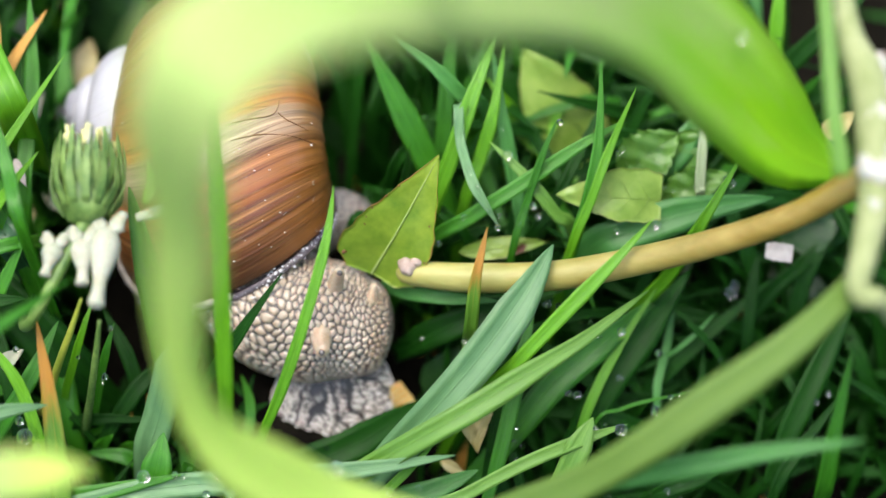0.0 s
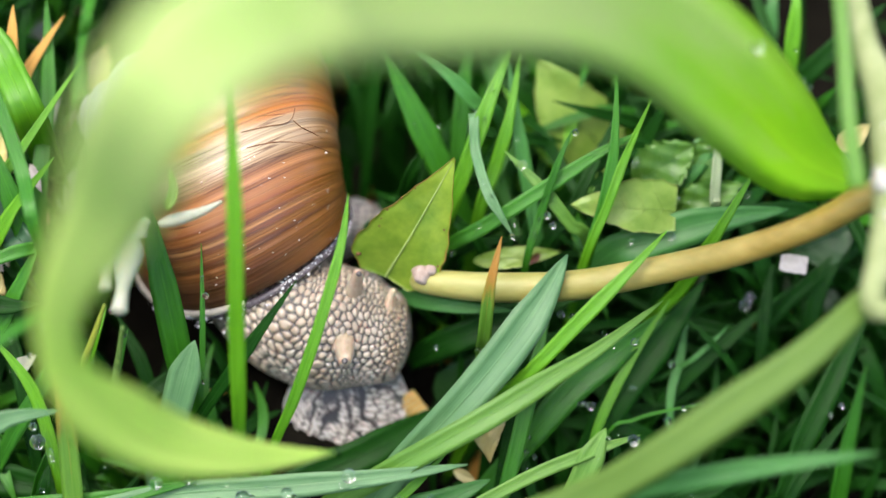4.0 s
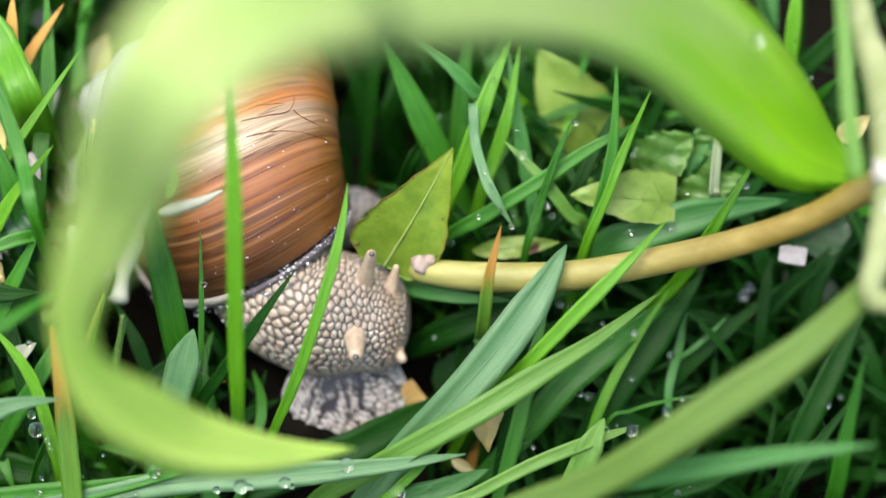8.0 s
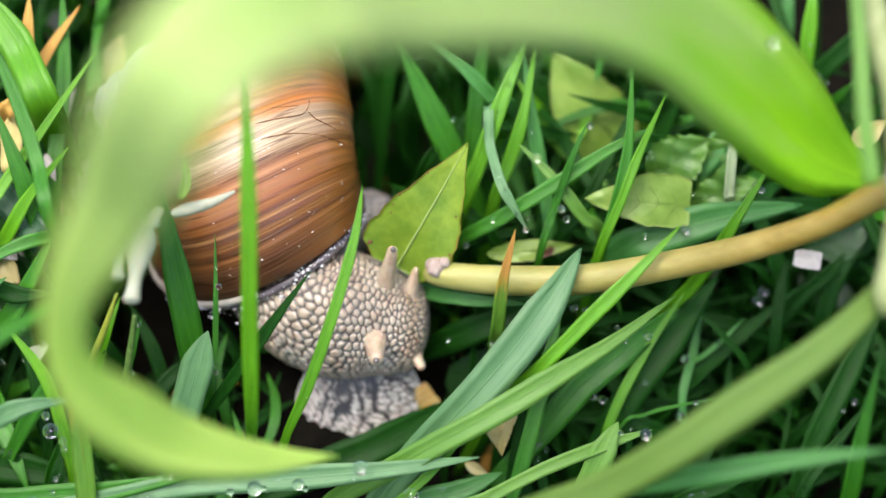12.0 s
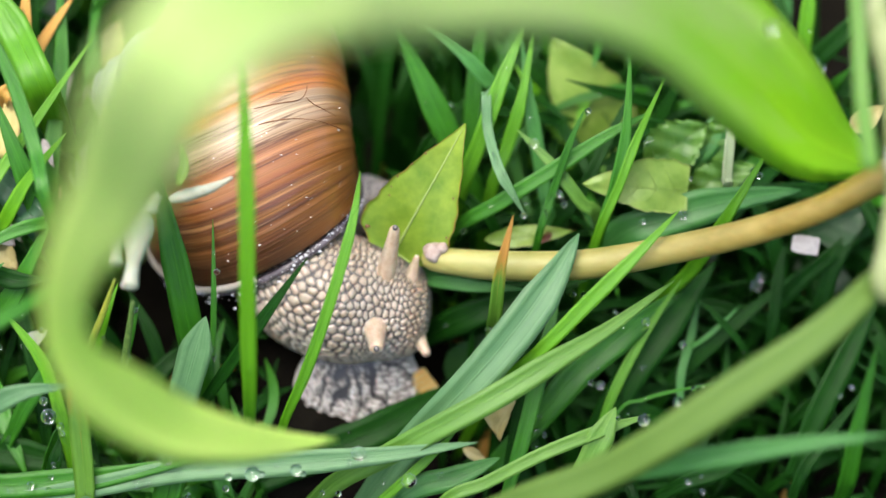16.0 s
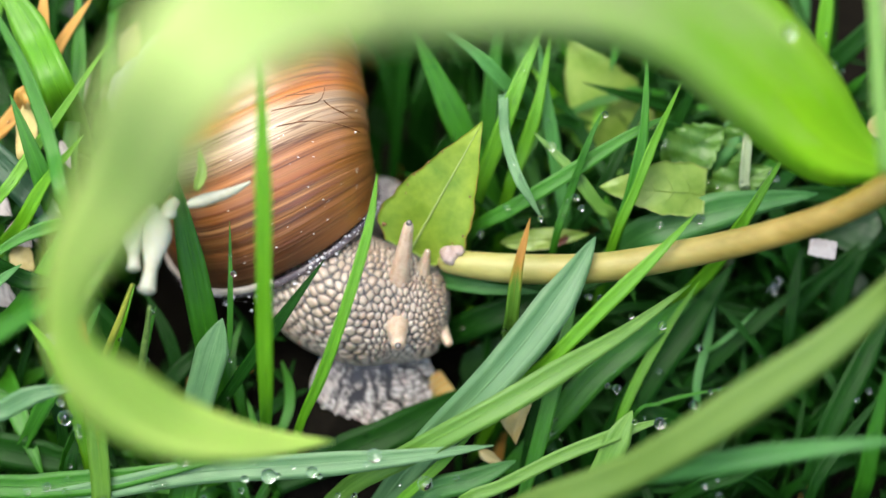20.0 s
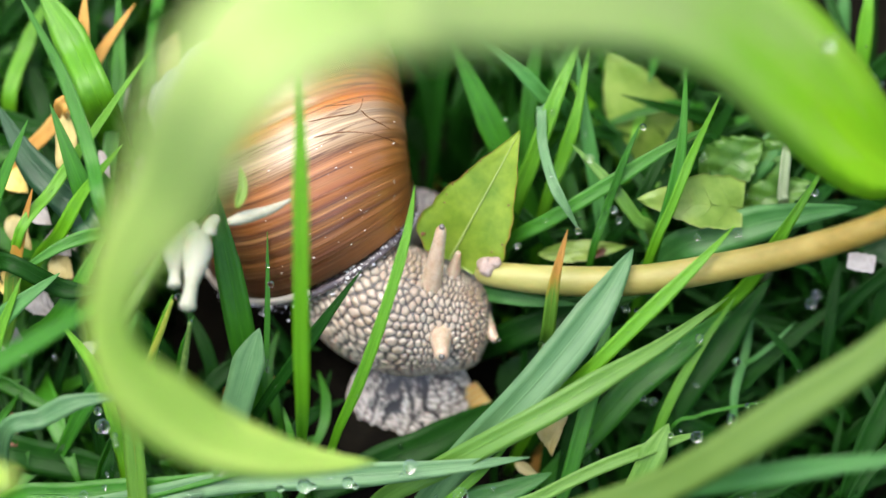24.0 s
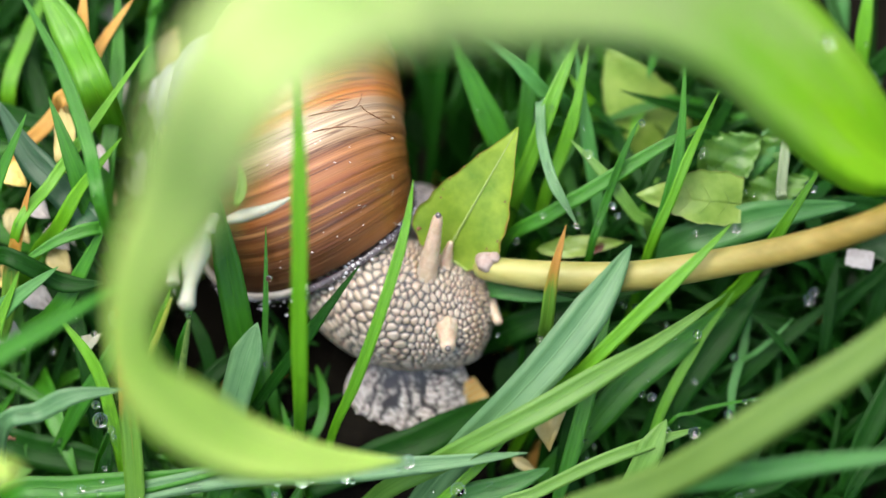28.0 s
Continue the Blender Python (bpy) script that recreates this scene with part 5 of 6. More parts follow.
broad_leaf("weed_leaf", (0.0343, 0.0121, 0.0159), (0.0304, 0.0156, 0.0217), 0.0050, 0.8, CLOVER, "small crinkled light green weed leaf", 0.2, 0.15, veins=4, rib_mat=CLOVER, teeth=0.16, crinkle=0.024, thick=0.0001)
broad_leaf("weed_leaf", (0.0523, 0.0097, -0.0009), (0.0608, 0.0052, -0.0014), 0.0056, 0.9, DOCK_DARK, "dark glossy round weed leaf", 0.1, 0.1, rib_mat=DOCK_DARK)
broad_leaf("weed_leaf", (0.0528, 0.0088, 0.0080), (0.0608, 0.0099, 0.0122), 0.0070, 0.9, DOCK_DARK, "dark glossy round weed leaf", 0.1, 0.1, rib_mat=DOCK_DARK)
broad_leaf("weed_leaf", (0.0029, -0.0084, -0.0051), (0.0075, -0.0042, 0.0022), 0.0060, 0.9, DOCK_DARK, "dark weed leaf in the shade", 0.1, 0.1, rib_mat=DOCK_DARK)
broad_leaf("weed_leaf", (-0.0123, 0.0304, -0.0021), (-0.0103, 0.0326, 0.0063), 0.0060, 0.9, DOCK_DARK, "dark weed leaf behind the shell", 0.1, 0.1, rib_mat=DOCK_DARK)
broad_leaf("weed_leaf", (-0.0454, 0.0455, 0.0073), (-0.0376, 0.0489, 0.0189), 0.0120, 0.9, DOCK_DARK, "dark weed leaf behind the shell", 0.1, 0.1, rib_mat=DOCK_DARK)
broad_leaf("dry_leaf", (0.0090, -0.0146, 0.0062), (0.0092, -0.0217, 0.0044), 0.0056, 1.25, DRY_LEAF, "dry cream leaf scrap hanging in the grass", 0.05, 0.25, veins=0, rib=False, lop=0.2, crinkle=0.04,
           outline=(0.5, 0.85, 1.0, 0.92, 0.74, 0.55, 0.38, 0.18, 0.02))
broad_leaf("dry_leaf", (0.0043, -0.0202, -0.0007), (0.0074, -0.0221, -0.0007), 0.0016, 0.9, DRY_LEAF, "curled yellowed leaf scrap", 0.2, 0.2, veins=0, rib=False)
broad_leaf("dry_leaf", (0.0565, 0.0151, 0.0237), (0.0610, 0.0168, 0.0272), 0.0030, 0.8, DRY_LEAF, "dry tan leaf scrap", 0.1, 0.1, veins=0, rib=False)
broad_leaf("fallen_petal", (0.0492, 0.0034, 0.0140), (0.0527, 0.0024, 0.0145), 0.0025, 0.6, PINK, "small square-cut pinkish white petal scrap", 0.05, 0.05, veins=0, rib=False, outline=(0.8, 0.95, 1.0, 1.0, 1.0, 0.98, 0.96))
broad_leaf("fallen_petal", (-0.0548, -0.0104, 0.0101), (-0.0508, -0.0095, 0.0131), 0.0022, 0.7, PETAL, "small white fallen petal", 0.05, 0.05, veins=0, rib=False)
for k in range(11):
    spot = Vector((-0.060 + 0.0045 * (k % 3) + 0.0007 * k, 0.004 + 0.0065 * k, 0.004 + 0.0012 * k))
    broad_leaf("fallen_petal", spot, spot + Vector((0.003 - 0.0012 * (k % 4), 0.007, 0.002)), 0.0042, 0.7, (PETAL, DRY_LEAF)[k % 2],
               "pale fallen petal among the grass", 0.1, 0.1, veins=0, rib=False)

PALE_STRAW = plain_mat("pale_yellow_straw", (0.50, 0.32, 0.06), (0.62, 0.50, 0.16), 300.0, 0.7, 0.3)
BROWN = plain_mat("brown_dead_leaf", (0.06, 0.025, 0.012), (0.16, 0.08, 0.04), 400.0, 0.6, 0.6)
broad_leaf("fallen_petal", (-0.0615, 0.0079, 0.0192), (-0.0584, 0.0047, 0.0195), 0.0030, 0.75, PINK, "pinkish white fallen petal in the grass", 0.12, 0.2, veins=0, rib=False, crinkle=0.03)
broad_leaf("fallen_petal", (-0.0589, 0.0049, 0.0173), (-0.0557, 0.0011, 0.0173), 0.0036, 0.75, PINK, "pinkish white fallen petal in the grass", 0.12, 0.2, veins=0, rib=False, crinkle=0.03)
broad_leaf("fallen_petal", (-0.0583, 0.0022, 0.0156), (-0.0554, -0.0016, 0.0157), 0.0034, 0.75, DRY_LEAF, "cream fallen petal in the grass", 0.12, 0.2, veins=0, rib=False, crinkle=0.03)
broad_leaf("fallen_petal", (-0.0619, -0.0022, 0.0129), (-0.0574, -0.0056, 0.0131), 0.0034, 0.75, PINK, "pinkish white fallen petal in the grass", 0.12, 0.2, veins=0, rib=False, crinkle=0.03)
broad_leaf("fallen_petal", (-0.0657, -0.0065, 0.0102), (-0.0615, -0.0103, 0.0102), 0.0040, 0.75, PINK, "large pinkish white fallen petal", 0.12, 0.2, veins=0, rib=False, crinkle=0.03)
broad_leaf("dry_leaf", (-0.0564, 0.0163, 0.0245), (-0.0554, 0.0093, 0.0225), 0.0026, 0.75, PALE_STRAW, "pale yellow straw scrap in the grass", 0.12, 0.2, veins=0, rib=False, crinkle=0.03)
broad_leaf("dry_leaf", (-0.0648, 0.0118, 0.0216), (-0.0616, 0.0083, 0.0218), 0.0034, 0.75, PALE_STRAW, "orange-yellow straw scrap in the grass", 0.12, 0.2, veins=0, rib=False, crinkle=0.03)
broad_leaf("fallen_petal", (-0.0523, 0.0143, 0.0232), (-0.0504, 0.0100, 0.0229), 0.0014, 0.75, PINK, "bluish white fallen petal in the grass", 0.12, 0.2, veins=0, rib=False, crinkle=0.03)
broad_leaf("fallen_petal", (-0.0644, 0.0067, 0.0185), (-0.0611, 0.0018, 0.0177), 0.0030, 0.75, DRY_LEAF, "cream fallen petal in the grass", 0.12, 0.2, veins=0, rib=False, crinkle=0.03)
broad_leaf("dry_leaf", (-0.0659, -0.0162, 0.0042), (-0.0627, -0.0207, 0.0037), 0.0046, 0.75, BROWN, "curled brown dead leaf scrap", 0.12, 0.2, veins=0, rib=False, crinkle=0.03)
broad_leaf("dry_leaf", (-0.0655, 0.0002, 0.0144), (-0.0627, -0.0040, 0.0141), 0.0028, 0.75, PALE_STRAW, "yellow straw scrap in the grass", 0.12, 0.2, veins=0, rib=False, crinkle=0.03)

# swollen end of the stalk, where the dock leaf grew
part("node", blob(3, 0.0013, 0.0015, 0.0013, 2, 0.22), NODE, stalk, "pinkish white swollen end").location = (0.0003, 0.0002, 0.0168)
part("scar", blob(3, 0.0009, 0.0008, 0.0007, 5, 0.2), NODE, stalk, "pale leaf scar").location = (0.0014, 0.0004, 0.0176)

# cut straw under the foot
def make_straw():
    """A flat stub of dead blade, cut square, its end frayed."""
    ob = new("straw_stub")
    ob.location = (0.0002, -0.0098, -0.0013)
    line = spline([(-0.0075, -0.0031, -0.0049), (-0.0040, -0.0016, -0.0028), (0.0000, 0.0000, 0.0000)], 14)
    v, f, uv = ribbon_data(line, np.linspace(0.0036, 0.0052, 14), np.array((0.15, -0.5, 0.85)), 0, 0.12, 0.0006)
    link_mesh("blade", v, f, STUB, ob, uvs=uv)
    _, side, nor = frames_along(line, np.array((0.15, -0.5, 0.85)))
    for k in range(12):
        q = line[-1] + side[-1] * (-0.0023 + 0.0042 * k / 11) + nor[-1] * 0.0002
        e = q + np.array((0.0001 + 0.0003 * ((k * 7) % 5) / 5, 0.0001, 0.0002))
        tube("fibre", [tuple(q - np.array((0.002, 0.001, 0.0007))), tuple(q), tuple(e)], [0.00016, 0.0002, 0.00012], (DRY_LEAF, STRAW)[k % 2], ob, steps=8, ring=6)
    tagged(ob, "flat greenish straw stub cut square with an orange end", "straw")


make_straw()


YELLOW_STALK = plain_mat("yellow_green_thin_stalk", (0.22, 0.30, 0.03), (0.40, 0.42, 0.06), 300.0, 0.5, 0.3)


# ---- drooping flower head before the shell ----
def make_flower():
    fl = new("flower_head")
    fl.location = (-0.0404, -0.0050, 0.0324)
    rs = random.Random(8)
    part("receptacle", blob(3, 0.0036, 0.0042, 0.0036, 1, 0.15), BRACT, fl).location = (0.0015, 0.0055, 0.0025)
    for ring in range(3):
        for k in range(13):
            a = 2 * math.pi * (k + 0.5 * ring) / 13
            r0, h0 = 0.0036, 0.0010 + 0.0016 * ring
            pts = [(0.0015 + r0 * 0.8 * math.cos(a), 0.0015 + h0, 0.0025 + r0 * 0.8 * math.sin(a)),
                   (0.0015 + r0 * 1.25 * math.cos(a), 0.0045 + h0, 0.0030 + r0 * 1.25 * math.sin(a)),
                   (0.0015 + r0 * 1.15 * math.cos(a), 0.0080 + h0, 0.0045 + r0 * 1.15 * math.sin(a))]
            line = spline(pts, 8)
            out = np.array((math.cos(a), 0.1, math.sin(a)))
            v, f, uv = ribbon_data(line, [0.0009, 0.0011, 0.0012, 0.0012, 0.0011, 0.0009, 0.0006, 0.0001], out, 0, 0.1, 0.0002)
            link_mesh("bract", v, f, BRACT, fl, uvs=uv)
    for k in range(60):
        a, r = rs.random() * 6.283, 0.0034 * math.sqrt(rs.random())
        q = (0.0015 + r * math.cos(a), 0.0095, 0.0045 + r * math.sin(a))
        tube("floret", [q, (q[0] + rs.gauss(0, 0.0003), 0.0118 + 0.0012 * rs.random(), q[2] + 0.0006)], [0.00024, 0.0003], (FLORET, PETAL)[k % 3 == 0], fl, steps=4, ring=5)
    for x0, y0, x1, y1, w in ((0.0042, 0.0012, 0.0032, -0.0098, 0.0020), (0.0012, -0.0004, 0.0014, -0.0066, 0.0017), (-0.0022, -0.0010, -0.0034, -0.0052, 0.0015)):
        d = Vector((x1 - x0, y1 - y0, 0))
        pts = [(x0 + d.x * t, y0 + d.y * t, 0.0012 - 0.001 * t) for t in (0, 0.12, 0.3, 0.5, 0.68, 0.86, 0.96, 1.0)]
        tube("petal", pts, [w * q for q in (0.25, 0.8, 0.92, 0.66, 0.42, 0.46, 0.52, 0.2)], PETAL, fl, "limp white petal tube", steps=36, ring=14)
        for sgn in (-1, 1):
            lobe = part("petal_lobe", blob(2, w * 0.55, w * 0.85, w * 0.42, int(x0 * 9000) + sgn, 0.5), PETAL, fl, "white flared petal lobe")
            lobe.location = (x0 + sgn * w * 0.62, y0 + w * 0.25, 0.0016)
            lobe.rotation_euler.z = -sgn * 0.5
    tube("petal", [(0.0076, 0.0024, 0.0015)
                   , (0.0096, 0.0029, 0.0018)
                   , (0.0127, 0.0043, 0.0015)
                   , (0.0152, 0.0059, 0.0014)
                   ], [0.0005, 0.0008, 0.0006, 0.0002], PETAL, fl, "limp white petal against the shell", steps=24, ring=12)
    line = spline([(-0.0315, -0.0022, 0.0365)
                   , (-0.0307, -0.0001, 0.0378)
                   , (-0.0312, 0.0028, 0.0384)
                   ], 10) - np.array(fl.location)
    v, f, uv = ribbon_data(line, 0.0013 * np.array([0.5, 0.8, 1, 1, 1, 0.9, 0.8, 0.6, 0.4, 0.1]), FACE, 0, 0.35, 0.0004, 0.2)
    link_mesh("bract", v, f, TORN, fl, "pale green bract", uvs=uv)
    tube("stalk", [(0.0015, 0.002, 0.0018), (-0.006, -0.008, -0.006), (-0.0133, 0.0099, -0.0334)
                   ], [0.0009, 0.0007, 0.0008], BRACT, fl, steps=24, ring=8)
    tube("stalk", [(0.0025, -0.0074, -0.0070)
                   , (0.0013, -0.0091, -0.0128)
                   , (-0.0003, -0.0099, -0.0204)
                   , (-0.0031, -0.0100, -0.0334)
                   ], [0.00025, 0.00045, 0.0005, 0.0006], BRACT, fl, steps=24, ring=8)
    tube("stalk", [(0.0001, -0.0045, -0.0063)
                   , (-0.0018, -0.0063, -0.0110)
                   , (-0.0043, -0.0074, -0.0176)
                   , (-0.0093, -0.0065, -0.0334)
                   ], [0.0002, 0.0004, 0.0005, 0.0006], YELLOW_STALK, fl, "yellow-green thin stalk", steps=24, ring=8)
    tagged(fl, "drooping white and yellow flower head with green bracts", "flower")
    return fl


flower = make_flower()

# ---- dew ----
def drop_mesh():
    bm = bmesh.new()
    bmesh.ops.create_icosphere(bm, subdivisions=3, radius=1.0)
    me = bpy.data.meshes.new("water_drop")
    bm.to_mesh(me)
    bm.free()
    me.polygons.foreach_set("use_smooth", [True] * len(me.polygons))
    me.materials.append(WATER)
    return me


DROP = drop_mesh()


def drop(x, y, z, r, stretch=1.0):
    ob = new("water_drop", DROP)
    ob.matrix_world = Matrix.LocRotScale((x, y, z), None, (r, r, r * stretch))
    tagged(ob, "clear round water drop on a grass blade", "water drop", "dew drops")


drop(0.0391, 0.0019, 0.0627, 0.0008)
drop(0.0123, 0.0028, 0.0219, 0.00045)
drop(0.0126, 0.0041, 0.0227, 0.00030)
drop(0.0207, 0.0133, 0.0308, 0.00045)
drop(0.0280, 0.0125, 0.0292, 0.00045)
drop(0.0171, 0.0057, 0.0225, 0.00053)
drop(0.0178, 0.0045, 0.0218, 0.00045)
drop(0.0139, 0.0120, 0.0253, 0.00068)
drop(0.0407, 0.0080, 0.0547, 0.00088)
drop(0.0243, -0.0223, 0.0122, 0.00037)
drop(0.0276, -0.0225, 0.0120, 0.00081)
drop(0.0257, -0.0214, 0.0115, 0.00022)
drop(0.0296, 0.0142, 0.0231, 0.00046)
drop(0.0291, 0.0137, 0.0228, 0.00038)
drop(0.0080, 0.0056, 0.0202, 0.00045)
drop(0.0045, 0.0037, 0.0166, 0.00046)
drop(0.0089, 0.0178, 0.0278, 0.00038)
drop(0.0079, 0.0194, 0.0276, 0.00030)
drop(-0.0494, -0.0224, 0.0133, 0.00102)
drop(-0.0500, -0.0207, 0.0143, 0.00058)
drop(-0.0483, -0.0226, 0.0108, 0.00052)
drop(-0.0481, -0.0234, 0.0102, 0.00044)
drop(-0.0341, -0.0275, 0.0113, 0.00087)
drop(-0.0415, -0.0234, 0.0079, 0.00022)
drop(-0.0505, -0.0124, 0.0183, 0.00044)
drop(-0.0524, -0.0287, 0.0058, 0.00059)
drop(-0.0550, -0.0292, 0.0055, 0.00044)
drop(-0.0494, -0.0264, 0.0072, 0.00037)
drop(-0.0497, -0.0278, 0.0064, 0.00037)
drop(-0.0500, -0.0292, 0.0055, 0.00044)
drop(-0.0382, -0.0291, 0.0067, 0.00074)
drop(-0.0370, -0.0289, 0.0068, 0.00066)
drop(-0.0288, -0.0127, 0.0134, 0.00037)
drop(-0.0285, -0.0136, 0.0128, 0.00037)
drop(-0.0281, -0.0045, 0.0197, 0.00045)
drop(-0.0285, -0.0025, 0.0210, 0.00030)
drop(-0.0229, -0.0296, 0.0111, 0.00101)
drop(-0.0261, -0.0295, 0.0100, 0.00051)
drop(-0.0250, -0.0277, 0.0111, 0.00036)
drop(-0.0173, -0.0292, 0.0114, 0.00080)
drop(-0.0164, -0.0296, 0.0111, 0.00043)
drop(-0.0217, -0.0296, 0.0111, 0.00043)
drop(-0.0267, -0.0299, 0.0074, 0.00044)
drop(-0.0198, -0.0287, 0.0117, 0.00029)
drop(-0.0302, -0.0269, 0.0105, 0.00044)
drop(-0.0292, -0.0271, 0.0103, 0.00029)
drop(-0.0093, -0.0278, 0.0134, 0.00094)
drop(-0.0104, -0.0284, 0.0119, 0.00036)
drop(-0.0029, -0.0283, 0.0061, 0.00103)
drop(0.0012, -0.0272, 0.0055, 0.00045)
drop(0.0008, -0.0211, 0.0058, 0.00038)
drop(0.0076, -0.0095, 0.0131, 0.00045)
drop(0.0020, -0.0066, 0.0090, 0.00031)
drop(0.0188, -0.0055, 0.0156, 0.00053)
drop(0.0203, -0.0057, 0.0155, 0.00045)
drop(0.0214, -0.0151, 0.0084, 0.00045)
drop(0.0227, -0.0154, 0.0082, 0.00060)
drop(0.0222, -0.0139, 0.0103, 0.00023)
drop(0.0286, -0.0087, 0.0135, 0.00060)
drop(0.0245, -0.0077, 0.0142, 0.00038)
drop(0.0257, -0.0087, 0.0124, 0.00030)
drop(0.0286, -0.0125, 0.0076, 0.00046)
drop(0.0152, -0.0206, 0.0038, 0.00038)
drop(0.0143, -0.0198, 0.0078, 0.00030)
drop(0.0139, -0.0214, 0.0068, 0.00037)
drop(0.0141, -0.0233, 0.0056, 0.00030)
drop(0.0343, -0.0084, 0.0067, 0.00054)
drop(0.0334, -0.0159, 0.0043, 0.00069)
drop(0.0454, 0.0004, 0.0098, 0.00070)
drop(0.0446, -0.0006, 0.0092, 0.00077)
drop(0.0508, -0.0091, 0.0086, 0.00023)
drop(0.0565, -0.0152, 0.0071, 0.00045)
drop(0.0549, -0.0162, 0.0065, 0.00038)
drop(0.0351, -0.0158, 0.0080, 0.00038)
drop(0.0363, -0.0155, 0.0081, 0.00030)
drop(0.0378, -0.0153, 0.0083, 0.00030)
drop(0.0531, 0.0255, 0.0255, 0.00039)
drop(0.0541, 0.0248, 0.0251, 0.00031)
drop(0.0535, 0.0243, 0.0248, 0.00039)
drop(0.0552, 0.0231, 0.0216, 0.00031)
drop(0.0442, 0.0095, 0.0214, 0.00053)
drop(0.0434, 0.0100, 0.0217, 0.00038)
drop(0.0350, 0.0091, 0.0211, 0.00030)
drop(0.0362, 0.0087, 0.0209, 0.00030)
drop(0.0339, 0.0049, 0.0185, 0.00068)
drop(0.0283, 0.0032, 0.0198, 0.00045)
drop(0.0028, 0.0194, 0.0241, 0.00031)
drop(0.0134, 0.0167, 0.0247, 0.00031)
drop(-0.0315, -0.0308, 0.0068, 0.00051)
drop(-0.0143, -0.0296, 0.0052, 0.00037)
drop(-0.0121, -0.0301, 0.0061, 0.00044)
drop(-0.0062, -0.0285, 0.0059, 0.00030)
drop(-0.0396, -0.0141, 0.0137, 0.00045)
drop(-0.0400, -0.0071, 0.0205, 0.00052)
drop(-0.0384, -0.0098, 0.0188, 0.00037)
drop(0.0087, 0.0089, 0.0258, 0.00030)
drop(0.0516, 0.0279, 0.0293, 0.00023)
drop(-0.0430, -0.0119, 0.0151, 0.00030)
drop(-0.0535, -0.0096, 0.0177, 0.00037)
drop(-0.0568, -0.0124, 0.0136, 0.00037)
drop(0.0340, -0.0277, 0.0041, 0.00045)
drop(0.0358, -0.0288, 0.0034, 0.00045)
drop(0.0358, -0.0266, 0.0036, 0.00030)


def scatter_dew():
    """Small beads along the upper faces of the blades."""
    rs = random.Random(77)
    for ob in BLADES[:]:
        me = ob.data
        for k in range(rs.choice((0, 1, 2, 3))):
            i = rs.randrange(4, 23)
            v = me.vertices[i * 8 + rs.randrange(1, 4)]
            r = 0.00012 + 0.00026 * rs.random() ** 2
            q = v.co + v.normal * r * 0.6
            if below_view(q) > -0.016:
                drop(q.x, q.y, q.z, r)


def below_view(p):
    """How far a place lies in front of the slanting plane through the snail's head."""
    return (p[1] * -0.53) + (p[2] - 0.019) * 0.848


scatter_dew()


# ---- the sward behind and below: uncounted blades ----
def make_sward(name, count, x0, x1, y0, y1, material, seed, reach, label, hmin=0.018, hmax=0.05, thin=1.0, hollow=False):
    rs = np.random.RandomState(seed)
    V, F, U = [], [], []
    made = 0
    while made < count:
        x, y = rs.uniform(x0, x1), rs.uniform(y0, y1)
        a, h, lean = rs.rand() * 6.283, rs.uniform(hmin, hmax), rs.uniform(0.2, 1.0)
        foot = np.array((x, y, ground_height(x, y)))
        dx = np.array((math.cos(a), math.sin(a), 0))
        mid = foot + dx * h * lean * 0.4 + np.array((0, 0, h * 0.65))
        tip = foot + dx * h * lean + np.array((0, 0, h * rs.uniform(0.6, 1.0)))
        made += 1
        if x > 0.008 and y < 0.022 and (hollow or rs.rand() < 0.45):
            continue
        if x > 0.040 and 0.030 < y < 0.085 and rs.rand() < 0.93:
            continue
        if made % 9 and any(p[0] > 0.046 and 0.034 < p[1] < 0.080 for p in (foot, mid, tip)):
            continue
        if max(below_view(mid), below_view(tip)) > reach:
            continue
        line = spline([foot, mid, tip], 9)
        if max(below_view(p) for p in line) > reach:
            continue
        if hmax > 0.012 and any(-0.046 < p[0] < -0.010 and -0.014 < p[1] < 0.048 for p in line):
            continue
        if any(-0.021 < p[0] < 0.001 and -0.026 < p[1] < 0.006 for p in line):
            continue
        if (hollow or made % 3) and any(-0.014 < p[0] < 0.001 and 0.012 < p[1] < 0.052 for p in line):
            continue
        w = rs.uniform(0.0011, 0.0034) * thin
        v, f, uv = ribbon_data(line, blade_widths(9, w), np.array((rs.randn() * 0.5, -0.5, 0.8)), 0, 0.2, seed=made)
        k = len(V)
        V += v
        F += [tuple(q + k for q in g) for g in f]
        U += uv
    ob = link_mesh(name, V, F, material, uvs=U)
    tagged(ob, label, "grass", kind="stuff")


make_sward("grass_sward", 6000, -0.09, 0.09, -0.055, 0.12, DEEP_SHADED, 11, -0.008, "dense grass below, its green darkened as in shade", 0.016, 0.06, 0.8)
make_sward("grass_sward", 2600, -0.09, 0.09, -0.055, 0.12, GREEN, 12, -0.009, "mid green grass deep in the sward", 0.018, 0.06, 0.8, True)
make_sward("grass_sward", 500, -0.09, 0.09, -0.055, 0.12, LIME, 13, -0.012, "lime green grass deep in the sward", 0.018, 0.05, 0.8, True)
make_sward("grass_sward", 2400, -0.08, 0.08, -0.05, 0.03, DEEP_SHADED, 21, -0.003, "grass close to the soil, darkened as in shade", 0.012, 0.034, 0.55)
make_sward("grass_sward", 500, -0.05, 0.0, -0.035, 0.0, DEEP_SHADED, 24, -0.006, "fine grass on the mound, darkened as in shade", 0.003, 0.0115, 0.4)
make_sward("grass_sward", 420, -0.085, -0.02, -0.045, 0.07, GREEN, 23, 0.001, "green grass blades of the clump", 0.02, 0.05, 1.0)
